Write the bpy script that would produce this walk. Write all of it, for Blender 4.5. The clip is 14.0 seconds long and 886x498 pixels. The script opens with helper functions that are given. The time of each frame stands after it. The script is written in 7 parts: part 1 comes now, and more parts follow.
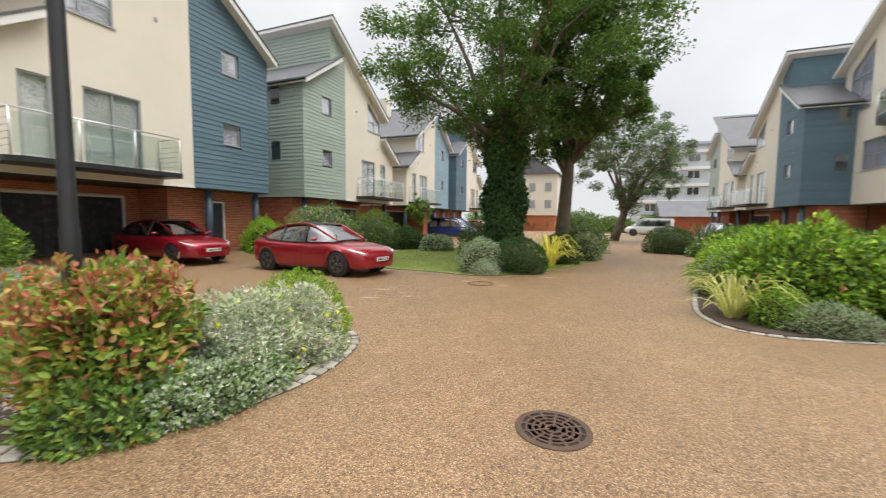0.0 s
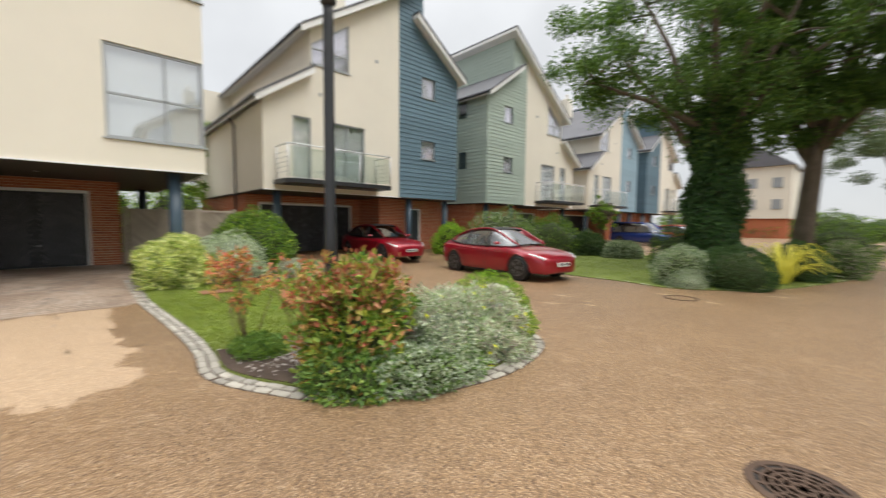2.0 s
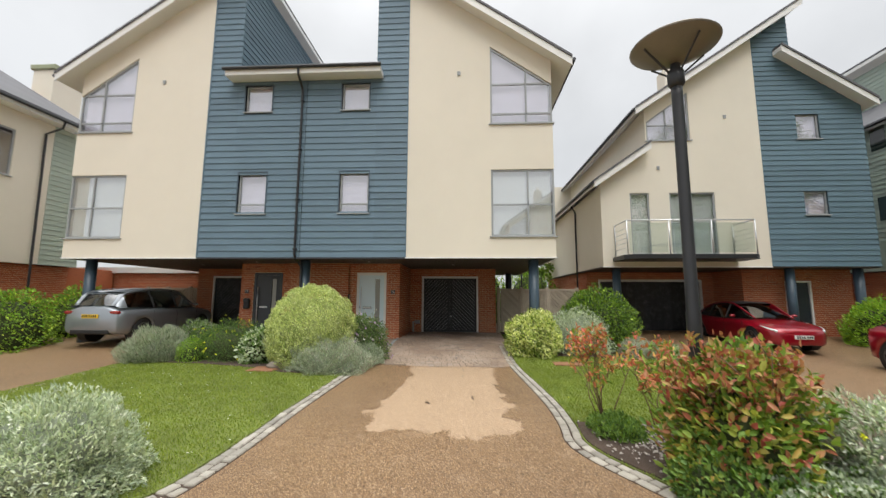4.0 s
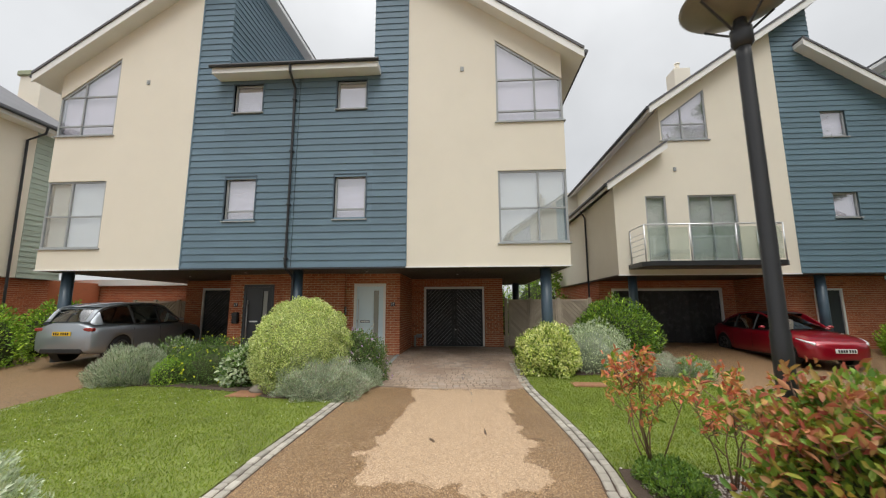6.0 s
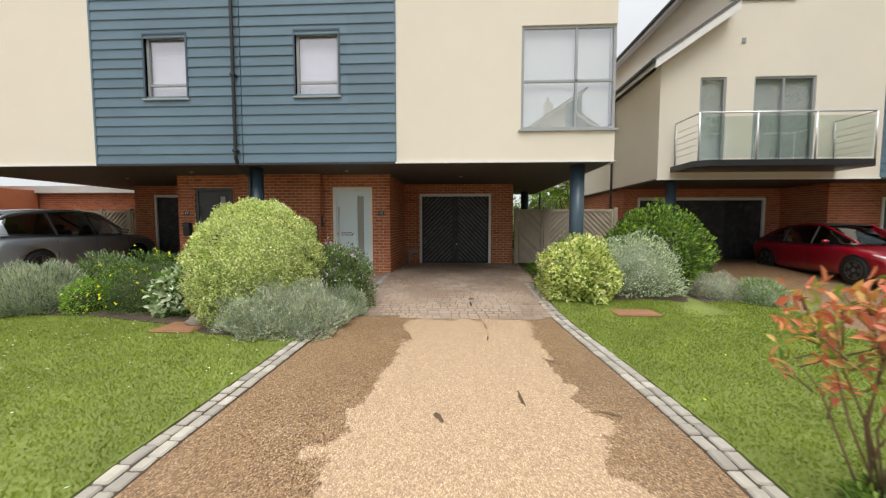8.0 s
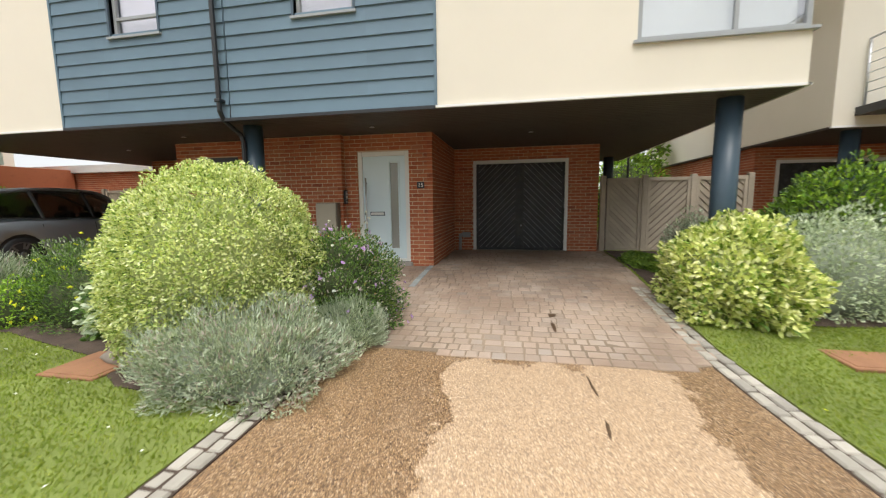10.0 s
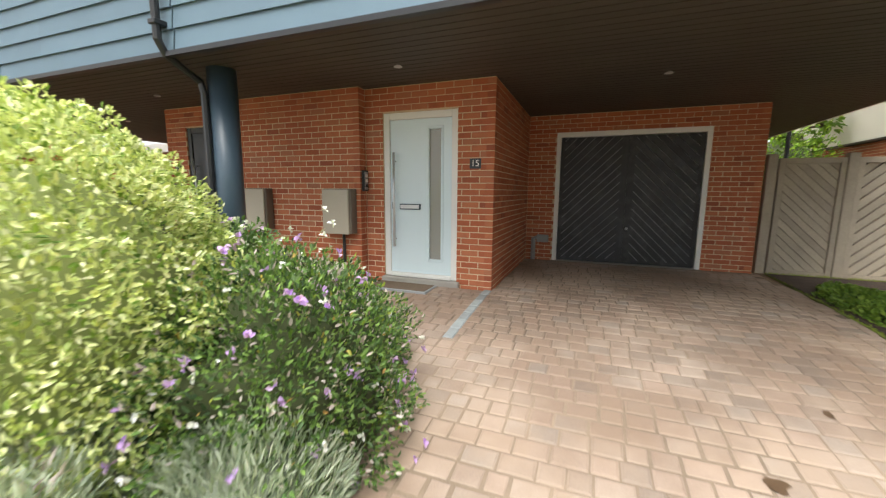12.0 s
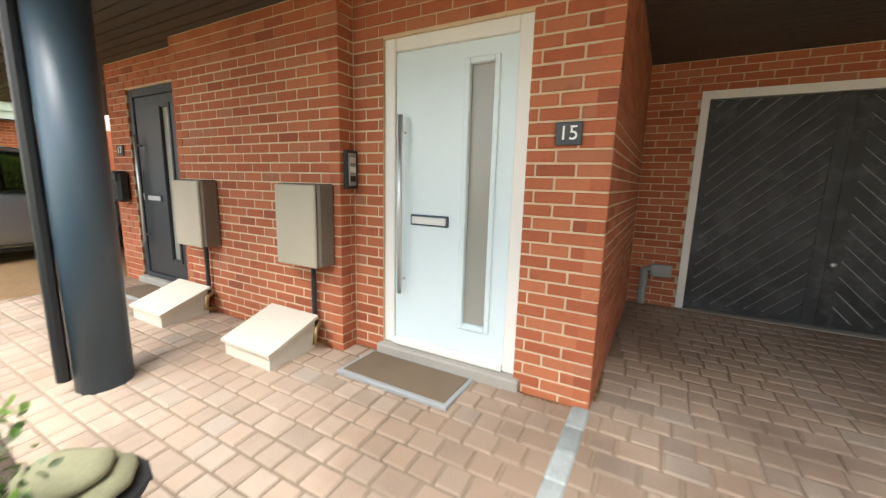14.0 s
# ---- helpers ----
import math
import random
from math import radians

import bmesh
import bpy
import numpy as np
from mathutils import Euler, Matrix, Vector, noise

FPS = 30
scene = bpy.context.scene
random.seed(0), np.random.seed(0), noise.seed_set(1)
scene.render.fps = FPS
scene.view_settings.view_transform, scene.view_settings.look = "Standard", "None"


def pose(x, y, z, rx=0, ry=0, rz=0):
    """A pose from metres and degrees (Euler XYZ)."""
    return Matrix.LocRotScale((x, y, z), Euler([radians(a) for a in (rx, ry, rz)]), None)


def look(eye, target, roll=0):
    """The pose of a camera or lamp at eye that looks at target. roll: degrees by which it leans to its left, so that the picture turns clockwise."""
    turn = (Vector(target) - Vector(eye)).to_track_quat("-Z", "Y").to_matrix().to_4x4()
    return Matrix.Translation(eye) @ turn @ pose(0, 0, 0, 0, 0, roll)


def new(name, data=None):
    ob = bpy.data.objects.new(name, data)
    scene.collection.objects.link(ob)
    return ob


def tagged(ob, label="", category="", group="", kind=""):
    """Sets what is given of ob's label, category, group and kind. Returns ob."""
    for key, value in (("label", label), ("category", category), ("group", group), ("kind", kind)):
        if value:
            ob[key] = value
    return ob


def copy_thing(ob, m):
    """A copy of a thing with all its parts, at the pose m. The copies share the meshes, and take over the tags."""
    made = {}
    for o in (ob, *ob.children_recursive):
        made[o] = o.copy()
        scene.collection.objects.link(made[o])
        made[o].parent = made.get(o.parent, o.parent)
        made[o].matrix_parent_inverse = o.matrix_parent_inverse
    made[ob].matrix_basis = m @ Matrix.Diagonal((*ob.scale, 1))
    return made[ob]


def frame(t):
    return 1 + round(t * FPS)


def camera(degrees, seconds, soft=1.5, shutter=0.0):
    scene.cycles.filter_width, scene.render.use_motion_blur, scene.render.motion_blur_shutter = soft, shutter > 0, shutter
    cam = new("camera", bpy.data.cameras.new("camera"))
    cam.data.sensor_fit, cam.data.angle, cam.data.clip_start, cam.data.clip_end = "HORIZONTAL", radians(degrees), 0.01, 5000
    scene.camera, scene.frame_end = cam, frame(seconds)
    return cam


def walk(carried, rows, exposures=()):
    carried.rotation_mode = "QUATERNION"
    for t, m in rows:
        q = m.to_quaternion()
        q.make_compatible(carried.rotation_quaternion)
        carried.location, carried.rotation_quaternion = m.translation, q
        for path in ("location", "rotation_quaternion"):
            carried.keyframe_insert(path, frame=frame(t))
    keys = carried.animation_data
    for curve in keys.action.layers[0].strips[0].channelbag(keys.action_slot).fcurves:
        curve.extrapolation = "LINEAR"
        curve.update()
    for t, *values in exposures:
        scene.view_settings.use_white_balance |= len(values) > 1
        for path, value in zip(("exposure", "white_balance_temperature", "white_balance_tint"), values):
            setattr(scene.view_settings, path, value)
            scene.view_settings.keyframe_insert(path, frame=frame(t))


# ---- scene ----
cam = camera(97.8, 14.0, soft=1.2, shutter=0.4)
PATH = [
    (0, (0.33, 0.022, 1.628), (-0.402, 1.877, 1.479), 0.6),
    (0.5, (0.352, 0.048, 1.619), (-0.194, 1.966, 1.47), 0.6),
    (1, (0.339, 0.046, 1.625), (-0.258, 1.949, 1.477), 0.7),
    (1.5, (0.263, -0.032, 1.635), (-0.701, 1.714, 1.489), 0.7),
    (2, (0.215, -0.138, 1.63), (-1.244, 1.224, 1.496), 0.5),
    (2.5, (0.243, -0.199, 1.607), (-1.587, 0.604, 1.517), -0.2),
    (3, (0.267, -0.327, 1.602), (-1.709, -0.019, 1.59), -0.2),
    (3.5, (0.296, -0.397, 1.61), (-1.701, -0.391, 1.716), 0.0),
    (4, (0.329, -0.421, 1.654), (-1.651, -0.543, 1.901), 0.3),
    (4.2, (0.334, -0.422, 1.655), (-1.638, -0.566, 1.958), 0.2),
    (6.3, (-0.88, -0.595, 1.734), (-2.855, -0.721, 2.024), -0.3),
    (6.5, (-1.071, -0.651, 1.717), (-3.053, -0.765, 1.962), -0.1),
    (7, (-1.669, -0.742, 1.691), (-3.663, -0.836, 1.802), -0.0),
    (7.5, (-2.322, -0.776, 1.625), (-4.32, -0.861, 1.595), 0.1),
    (8, (-2.982, -0.85, 1.55), (-4.975, -0.952, 1.418), 0.0),
    (8.2, (-3.245, -0.863, 1.572), (-5.234, -0.981, 1.4), -0.1),
    (10.5, (-6.274, -1.193, 1.492), (-8.199, -1.673, 1.246), -0.6),
    (11, (-6.952, -1.29, 1.504), (-8.849, -1.867, 1.244), -0.3),
    (11.5, (-7.625, -1.409, 1.461), (-9.501, -2.046, 1.187), 0.1),
    (12, (-8.243, -1.59, 1.484), (-10.089, -2.301, 1.189), 0.4),
    (12.5, (-8.845, -1.738, 1.527), (-10.656, -2.52, 1.194), 0.8),
    (13, (-9.462, -1.953, 1.522), (-11.245, -2.791, 1.177), 1.1),
    (13.5, (-10.048, -2.139, 1.526), (-11.783, -3.071, 1.178), 1.3),
    (14, (-10.595, -2.451, 1.541), (-12.312, -3.418, 1.202), 1.5),
]
walk(cam, [(t, look(eye, target, roll)) for t, eye, target, roll in PATH],
     [(0, 0.75), (2.0, 0.65), (4.0, 0.5), (6.5, 0.38), (8.0, 0.65), (10.4, 0.9), (11.5, 1.15), (12.5, 1.8), (13.5, 2.2), (14, 2.2)])

# ---- light: an overcast sky, brighter overhead, and a veiled sun ----
world = bpy.data.worlds.new("overcast")
scene.world = world
world.use_nodes = True
wt = world.node_tree
wt.nodes.clear()
w_out = wt.nodes.new("ShaderNodeOutputWorld")
w_bg = wt.nodes.new("ShaderNodeBackground")
w_sky = wt.nodes.new("ShaderNodeTexSky")
w_sky.sky_type = 'NISHITA'
w_sky.sun_disc = False
w_sky.sun_elevation = radians(53)
w_sky.sun_rotation = radians(81)
w_co = wt.nodes.new("ShaderNodeTexCoord")
w_sep = wt.nodes.new("ShaderNodeSeparateXYZ")
w_ramp = wt.nodes.new("ShaderNodeValToRGB")
w_ramp.color_ramp.elements[0].position = 0.0
w_ramp.color_ramp.elements[0].color = (0.52, 0.533, 0.546, 1)
w_ramp.color_ramp.elements[1].position = 1.0
w_ramp.color_ramp.elements[1].color = (1.0, 1.0, 1.0, 1)
w_mid = w_ramp.color_ramp.elements.new(0.55)
w_mid.color = (0.60, 0.61, 0.62, 1)
w_noise = wt.nodes.new("ShaderNodeTexNoise")
w_noise.inputs["Scale"].default_value = 2.2
w_noise.inputs["Detail"].default_value = 5
w_cloud = wt.nodes.new("ShaderNodeMapRange")
w_cloud.inputs["From Min"].default_value = 0.3
w_cloud.inputs["From Max"].default_value = 0.7
w_cloud.inputs["To Min"].default_value = 0.82
w_cloud.inputs["To Max"].default_value = 1.10
w_mul = wt.nodes.new("ShaderNodeMix")
w_mul.data_type, w_mul.blend_type = 'RGBA', 'MULTIPLY'
w_mul.inputs["Factor"].default_value = 1.0
w_gain = wt.nodes.new("ShaderNodeMapRange")
w_gain.inputs["To Min"].default_value = 1.0
w_gain.inputs["To Max"].default_value = 4.5
w_mul2 = wt.nodes.new("ShaderNodeMath")
w_mul2.operation = 'MULTIPLY'
w_scale = wt.nodes.new("ShaderNodeVectorMath")
w_scale.operation = 'SCALE'
w_scale.inputs["Scale"].default_value = 0.1
w_mix = wt.nodes.new("ShaderNodeMix")
w_mix.data_type = 'RGBA'
w_mix.inputs["Factor"].default_value = 0.93
L = wt.links.new
L(w_co.outputs["Generated"], w_sep.inputs[0])
L(w_co.outputs["Generated"], w_noise.inputs["Vector"])
L(w_sep.outputs["Z"], w_ramp.inputs[0])
w_pow = wt.nodes.new("ShaderNodeMath")
w_pow.operation = 'POWER'
w_pow.use_clamp = True
w_pow.inputs[1].default_value = 8.0
L(w_sep.outputs["Z"], w_pow.inputs[0])
L(w_pow.outputs[0], w_gain.inputs["Value"])
L(w_noise.outputs["Fac"], w_cloud.inputs["Value"])
L(w_ramp.outputs[0], w_mul.inputs[6])
L(w_cloud.outputs[0], w_mul2.inputs[0])
L(w_gain.outputs[0], w_mul2.inputs[1])
L(w_mul2.outputs[0], w_mul.inputs[7])
L(w_sky.outputs[0], w_scale.inputs[0])
L(w_scale.outputs[0], w_mix.inputs[6])
L(w_mul.outputs[2], w_mix.inputs[7])
L(w_mix.outputs[2], w_bg.inputs[0])
w_bg.inputs["Strength"].default_value = 1.0
L(w_bg.outputs[0], w_out.inputs[0])

sun = new("sun", bpy.data.lights.new("sun", 'SUN'))
sun.data.energy = 0.95
sun.data.angle = radians(30)
sun.data.color = (1.0, 0.96, 0.9)
sun.matrix_world = look((30, 5, 41), (0, 0, 0))

# ---- materials ----
def nodes_of(name):
    m = bpy.data.materials.new(name)
    m.use_nodes = True
    t = m.node_tree
    return m, t, t.nodes["Principled BSDF"]


def tex_noise(t, scale, detail=4, rough=0.55, vec=None):
    n = t.nodes.new("ShaderNodeTexNoise")
    n.inputs["Scale"].default_value = scale
    n.inputs["Detail"].default_value = detail
    n.inputs["Roughness"].default_value = rough
    if vec is not None:
        t.links.new(vec, n.inputs["Vector"])
    return n.outputs["Fac"]


def coords(t, kind="Object"):
    return t.nodes.new("ShaderNodeTexCoord").outputs[kind]


def ramp(t, fac, stops):
    r = t.nodes.new("ShaderNodeValToRGB")
    e = r.color_ramp.elements
    while len(e) < len(stops):
        e.new(0.5)
    for k, (p, c) in enumerate(stops):
        e[k].position = p
        e[k].color = (*c, 1) if len(c) == 3 else c
    t.links.new(fac, r.inputs[0])
    return r.outputs[0]


def mix(t, fac, a, b, mode='MIX'):
    n = t.nodes.new("ShaderNodeMix")
    n.data_type, n.blend_type = 'RGBA', mode
    for sock, v in ((n.inputs["Factor"], fac), (n.inputs[6], a), (n.inputs[7], b)):
        if isinstance(v, (int, float)):
            sock.default_value = v
        elif isinstance(v, tuple):
            sock.default_value = (*v, 1)
        else:
            t.links.new(v, sock)
    return n.outputs[2]


def math_n(t, op, a, b=0.0, c=None):
    n = t.nodes.new("ShaderNodeMath")
    n.operation = op
    for k, v in enumerate((a, b) if c is None else (a, b, c)):
        if isinstance(v, (int, float)):
            n.inputs[k].default_value = v
        else:
            t.links.new(v, n.inputs[k])
    return n.outputs[0]


def bump(t, bsdf, height, strength=0.3, dist=0.01):
    b = t.nodes.new("ShaderNodeBump")
    b.inputs["Strength"].default_value = strength
    b.inputs["Distance"].default_value = dist
    t.links.new(height, b.inputs["Height"])
    t.links.new(b.outputs[0], bsdf.inputs["Normal"])


def world_pos(t):
    return t.nodes.new("ShaderNodeNewGeometry").outputs["Position"]


def surface(name, base, rough=0.6, metal=0.0, var=0.12, grain=60, stain=1.5, bumps=0.15, per_piece=0.0, island=0.0, dist=0.004):
    """A painted or mineral surface with variation at two scales."""
    m, t, b = nodes_of(name)
    p = world_pos(t)
    lo = tuple(c * (1 - var) for c in base)
    hi = tuple(min(1, c * (1 + var)) for c in base)
    big = ramp(t, tex_noise(t, stain, 5, 0.6, p), [(0.3, lo), (0.7, hi)])
    fine = tex_noise(t, grain, 4, 0.6, p)
    col = mix(t, 0.35, big, ramp(t, fine, [(0.25, tuple(c * (1 - 1.5 * var) for c in base)), (0.75, hi)]))
    for amount, source in ((per_piece, "piece"), (island, "island")):
        if amount:
            if source == "piece":
                r = t.nodes.new("ShaderNodeObjectInfo").outputs["Random"]
            else:
                r = t.nodes.new("ShaderNodeNewGeometry").outputs["Random Per Island"]
            k = ramp(t, r, [(0, (1 - amount,) * 3), (0.5, (1, 1, 1)), (1, (1 + amount,) * 3)])
            col = mix(t, 1.0, col, k, 'MULTIPLY')
    t.links.new(col, b.inputs["Base Color"])
    rr = t.nodes.new("ShaderNodeMapRange")
    rr.inputs["To Min"].default_value = max(0.02, rough - 0.1)
    rr.inputs["To Max"].default_value = min(1, rough + 0.1)
    t.links.new(fine, rr.inputs["Value"])
    t.links.new(rr.outputs[0], b.inputs["Roughness"])
    b.inputs["Metallic"].default_value = metal
    if bumps:
        bump(t, b, fine, bumps, dist)
    return m


CREAM = surface("cream_render", (0.75, 0.70, 0.595), 0.85, var=0.05, grain=140, stain=0.5, bumps=0.25)
WHITE = surface("white_paint", (0.80, 0.80, 0.78), 0.45, var=0.04, grain=60, bumps=0.04)
UPVC = surface("white_door_leaf", (0.69, 0.815, 0.865), 0.32, var=0.02, grain=90, bumps=0.02)
FASCIA = surface("white_fascia", (0.78, 0.78, 0.76), 0.4, var=0.05, bumps=0.03)
TEAL = surface("teal_weatherboard", (0.118, 0.186, 0.24), 0.62, var=0.10, grain=90, stain=0.9, bumps=0.12, per_piece=0.07, island=0.0)
TEAL_FAR = surface("teal_weatherboard_joined", (0.105, 0.176, 0.222), 0.62, var=0.10, grain=90, stain=0.9, bumps=0.12, island=0.07)
SAGE = surface("sage_weatherboard", (0.36, 0.43, 0.37), 0.65, var=0.08, grain=90, stain=0.9, bumps=0.12, island=0.06)
SKYBLUE = surface("pale_blue_weatherboard", (0.26, 0.38, 0.45), 0.65, var=0.08, grain=90, bumps=0.12, island=0.06)
BACKING = surface("dark_membrane", (0.05, 0.08, 0.10), 0.8)
SLATE = surface("roof_slate", (0.11, 0.11, 0.12), 0.6, var=0.2, grain=20, stain=0.7, island=0.15)
GUTTER = surface("black_plastic", (0.022, 0.024, 0.027), 0.4, var=0.2, bumps=0.05)
STEEL_DARK = surface("slate_blue_steel", (0.058, 0.092, 0.125), 0.38, var=0.12, grain=40, bumps=0.04)
FRAME = surface("grey_window_frame", (0.33, 0.35, 0.36), 0.45, var=0.05, bumps=0.03)
SOFFIT = surface("brown_soffit_board", (0.066, 0.055, 0.045), 0.6, var=0.15, grain=35, stain=1.2, bumps=0.08, island=0.08)
MORTAR = surface("sandy_mortar", (0.64, 0.50, 0.34), 0.95, var=0.14, grain=220, stain=3, bumps=0.5)
BLIND = surface("roller_blind", (0.88, 0.86, 0.95), 0.9, var=0.03, bumps=0.05)
CURTAIN = surface("net_curtain", (0.82, 0.88, 0.83), 0.9, var=0.06, bumps=0.05)
# dark sheet close behind panes: an unlit room's dimness as flat colour, no blind
INSIDE = surface("dim_room", (0.10, 0.10, 0.10), 0.9)
GARAGE = surface("charcoal_timber", (0.024, 0.026, 0.030), 0.55, var=0.35, grain=35, stain=2, bumps=0.15, per_piece=0.3)


def dusted(m, tone, scale, low, high):
    """Pale dust in drifting patches over a surface."""
    t = m.node_tree
    b = t.nodes["Principled BSDF"]
    base = b.inputs["Base Color"].links[0].from_socket
    k = ramp(t, tex_noise(t, scale, 6, 0.7, world_pos(t)), [(low, (0, 0, 0)), (high, (0.75,) * 3)])
    t.links.new(mix(t, k, base, tone), b.inputs["Base Color"])


dusted(GARAGE, (0.12, 0.125, 0.13), 4.5, 0.5, 0.78)
DUSTY = surface("dusty_charcoal_board", (0.30, 0.305, 0.315), 0.8, var=0.6, grain=25, stain=1.6, bumps=0.2)
DARKDOOR = surface("dark_grey_door", (0.035, 0.042, 0.05), 0.4, var=0.1)
FENCE = surface("weathered_fence_board", (0.42, 0.36, 0.28), 0.85, var=0.18, grain=30, stain=2, bumps=0.3, per_piece=0.12)
CHROME = surface("brushed_steel", (0.70, 0.71, 0.72), 0.38, 0.8, var=0.04, bumps=0.0)
BEIGE = surface("beige_meter_box", (0.42, 0.38, 0.30), 0.55, var=0.06, bumps=0.05)
BOXLID = surface("pale_grp_lid", (0.62, 0.58, 0.50), 0.6, var=0.08, bumps=0.06)
GREY = surface("grey_plastic", (0.30, 0.32, 0.33), 0.5, var=0.08, bumps=0.04)
BLACK = surface("black_rubber", (0.016, 0.016, 0.017), 0.55, var=0.2)
MATM = surface("coir_mat", (0.16, 0.115, 0.075), 0.95, var=0.25, grain=300, bumps=0.6)
CONCRETE = surface("grey_concrete", (0.36, 0.34, 0.31), 0.85, var=0.15, grain=70, stain=2.5, bumps=0.3)
SETT = surface("granite_sett", (0.34, 0.315, 0.265), 0.8, var=0.18, grain=120, stain=6, bumps=0.5, per_piece=0.22)
IRON = surface("rusty_iron", (0.10, 0.062, 0.042), 0.6, 0.35, var=0.3, grain=90, stain=8, bumps=0.3)
DRAIN_SHADE = surface("drain_shade", (0.012, 0.011, 0.010), 0.8)
RUST = surface("terracotta_cover", (0.27, 0.13, 0.065), 0.85, var=0.2, grain=120, stain=5, bumps=0.4)
SOIL = surface("bark_mulch_soil", (0.075, 0.05, 0.035), 0.95, var=0.4, grain=90, stain=6, bumps=0.8, dist=0.02)
LAWN = surface("lawn_turf", (0.165, 0.205, 0.042), 0.95, var=0.32, grain=120, stain=1.1, bumps=0.6, dist=0.02)
BARK = surface("tree_bark", (0.15, 0.115, 0.085), 0.95, var=0.3, grain=25, stain=4, bumps=0.8, dist=0.03)
STONE = surface("field_stone", (0.24, 0.21, 0.17), 0.9, var=0.2, grain=40, bumps=0.4)


def glass(name, tint, rough=0.03, gloss=0.12):
    m, t, b = nodes_of(name)
    out = t.nodes["Material Output"]
    tr = t.nodes.new("ShaderNodeBsdfTransparent")
    tr.inputs[0].default_value = (*tint, 1)
    gl = t.nodes.new("ShaderNodeBsdfGlossy")
    gl.inputs["Roughness"].default_value = rough
    lw = t.nodes.new("ShaderNodeLayerWeight")
    lw.inputs["Blend"].default_value = 0.5
    edge = math_n(t, 'MULTIPLY_ADD', math_n(t, 'POWER', lw.outputs["Facing"], 3.0), 0.75, gloss)
    ms = t.nodes.new("ShaderNodeMixShader")
    t.links.new(edge, ms.inputs[0])
    t.links.new(tr.outputs[0], ms.inputs[1])
    t.links.new(gl.outputs[0], ms.inputs[2])
    t.links.new(ms.outputs[0], out.inputs[0])
    return m


GLASS = glass("window_glass", (0.96, 0.96, 0.98), 0.02, 0.3)
RAILGLASS = glass("balcony_glass", (0.92, 0.965, 0.94))
CARGLASS = glass("car_glass", (0.30, 0.34, 0.34), 0.02, 0.22)


def bare(name, color, rough=0.5, metal=0.0, coat=0.0, emit=0.0):
    m, t, b = nodes_of(name)
    b.inputs["Base Color"].default_value = (*color, 1)
    b.inputs["Roughness"].default_value = rough
    b.inputs["Metallic"].default_value = metal
    b.inputs["Coat Weight"].default_value = coat
    b.inputs["Coat Roughness"].default_value = 0.05
    return m


RED_PAINT = bare("deep_red_car_paint", (0.29, 0.002, 0.014), 0.3, 0.3, 1.0)
GREY_PAINT = bare("silver_grey_car_paint", (0.29, 0.32, 0.35), 0.3, 0.5, 1.0)
BLUE_PAINT = bare("blue_car_paint", (0.02, 0.05, 0.25), 0.35, 0.4, 1.0)
WHITE_PAINT = bare("white_van_paint", (0.75, 0.75, 0.74), 0.35, 0.0, 0.6)
ORANGE_PAINT = bare("orange_car_paint", (0.55, 0.09, 0.04), 0.35, 0.2, 1.0)
DARK_PAINT = bare("dark_car_paint", (0.03, 0.032, 0.035), 0.35, 0.3, 1.0)
LAMP_LENS = bare("headlamp_lens", (0.75, 0.77, 0.78), 0.08, 0.2, 1.0)
TAIL_LENS = bare("tail_lamp_lens", (0.25, 0.01, 0.012), 0.15, 0.0, 1.0)
PLATE_Y = bare("yellow_plate", (0.75, 0.48, 0.02), 0.4)
PLATE_W = bare("white_plate", (0.75, 0.75, 0.72), 0.4)
INK = bare("black_ink", (0.01, 0.01, 0.01), 0.5)
PAINT_W = bare("white_numeral", (0.85, 0.85, 0.83), 0.5)
RIM = bare("dark_alloy", (0.17, 0.172, 0.18), 0.3, 0.8)
# near-dark green: the shade inside the shrubs, put into the core's colour
CORE = bare("inner_shade_green", (0.045, 0.058, 0.02), 1.0)
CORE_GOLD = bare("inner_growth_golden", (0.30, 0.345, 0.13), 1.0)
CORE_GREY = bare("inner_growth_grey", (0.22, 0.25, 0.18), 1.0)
SAND = surface("jointing_sand", (0.225, 0.17, 0.12), 0.95, var=0.55, grain=150, stain=0.9, bumps=0.3)
SEATS = bare("dark_cabin", (0.05, 0.05, 0.05), 0.8)


def brick_material(name, per_island):
    m, t, b = nodes_of(name)
    p = world_pos(t)
    if per_island:
        r = t.nodes.new("ShaderNodeNewGeometry").outputs["Random Per Island"]
    else:
        r = t.nodes.new("ShaderNodeObjectInfo").outputs["Random"]
    base = ramp(t, r, [(0.0, (0.31, 0.088, 0.044)), (0.12, (0.42, 0.12, 0.054)), (0.6, (0.465, 0.143, 0.066)), (0.88, (0.52, 0.175, 0.082)), (1.0, (0.40, 0.16, 0.09))])
    fine = tex_noise(t, 120, 5, 0.65, p)
    col = mix(t, 0.45, base, ramp(t, fine, [(0.25, (0.55, 0.5, 0.5)), (0.6, (1, 1, 1)), (0.8, (1.25, 1.2, 1.15))]), 'MULTIPLY')
    blotch = tex_noise(t, 9, 4, 0.6, p)
    col = mix(t, ramp(t, blotch, [(0.55, (0, 0, 0)), (0.75, (0.3, 0.3, 0.3))]), col, (0.16, 0.06, 0.04))
    t.links.new(col, b.inputs["Base Color"])
    b.inputs["Roughness"].default_value = 0.85
    bump(t, b, fine, 0.5, 0.006)
    return m


BRICK = brick_material("red_brick", False)
BRICK_FAR = brick_material("red_brick_joined", True)


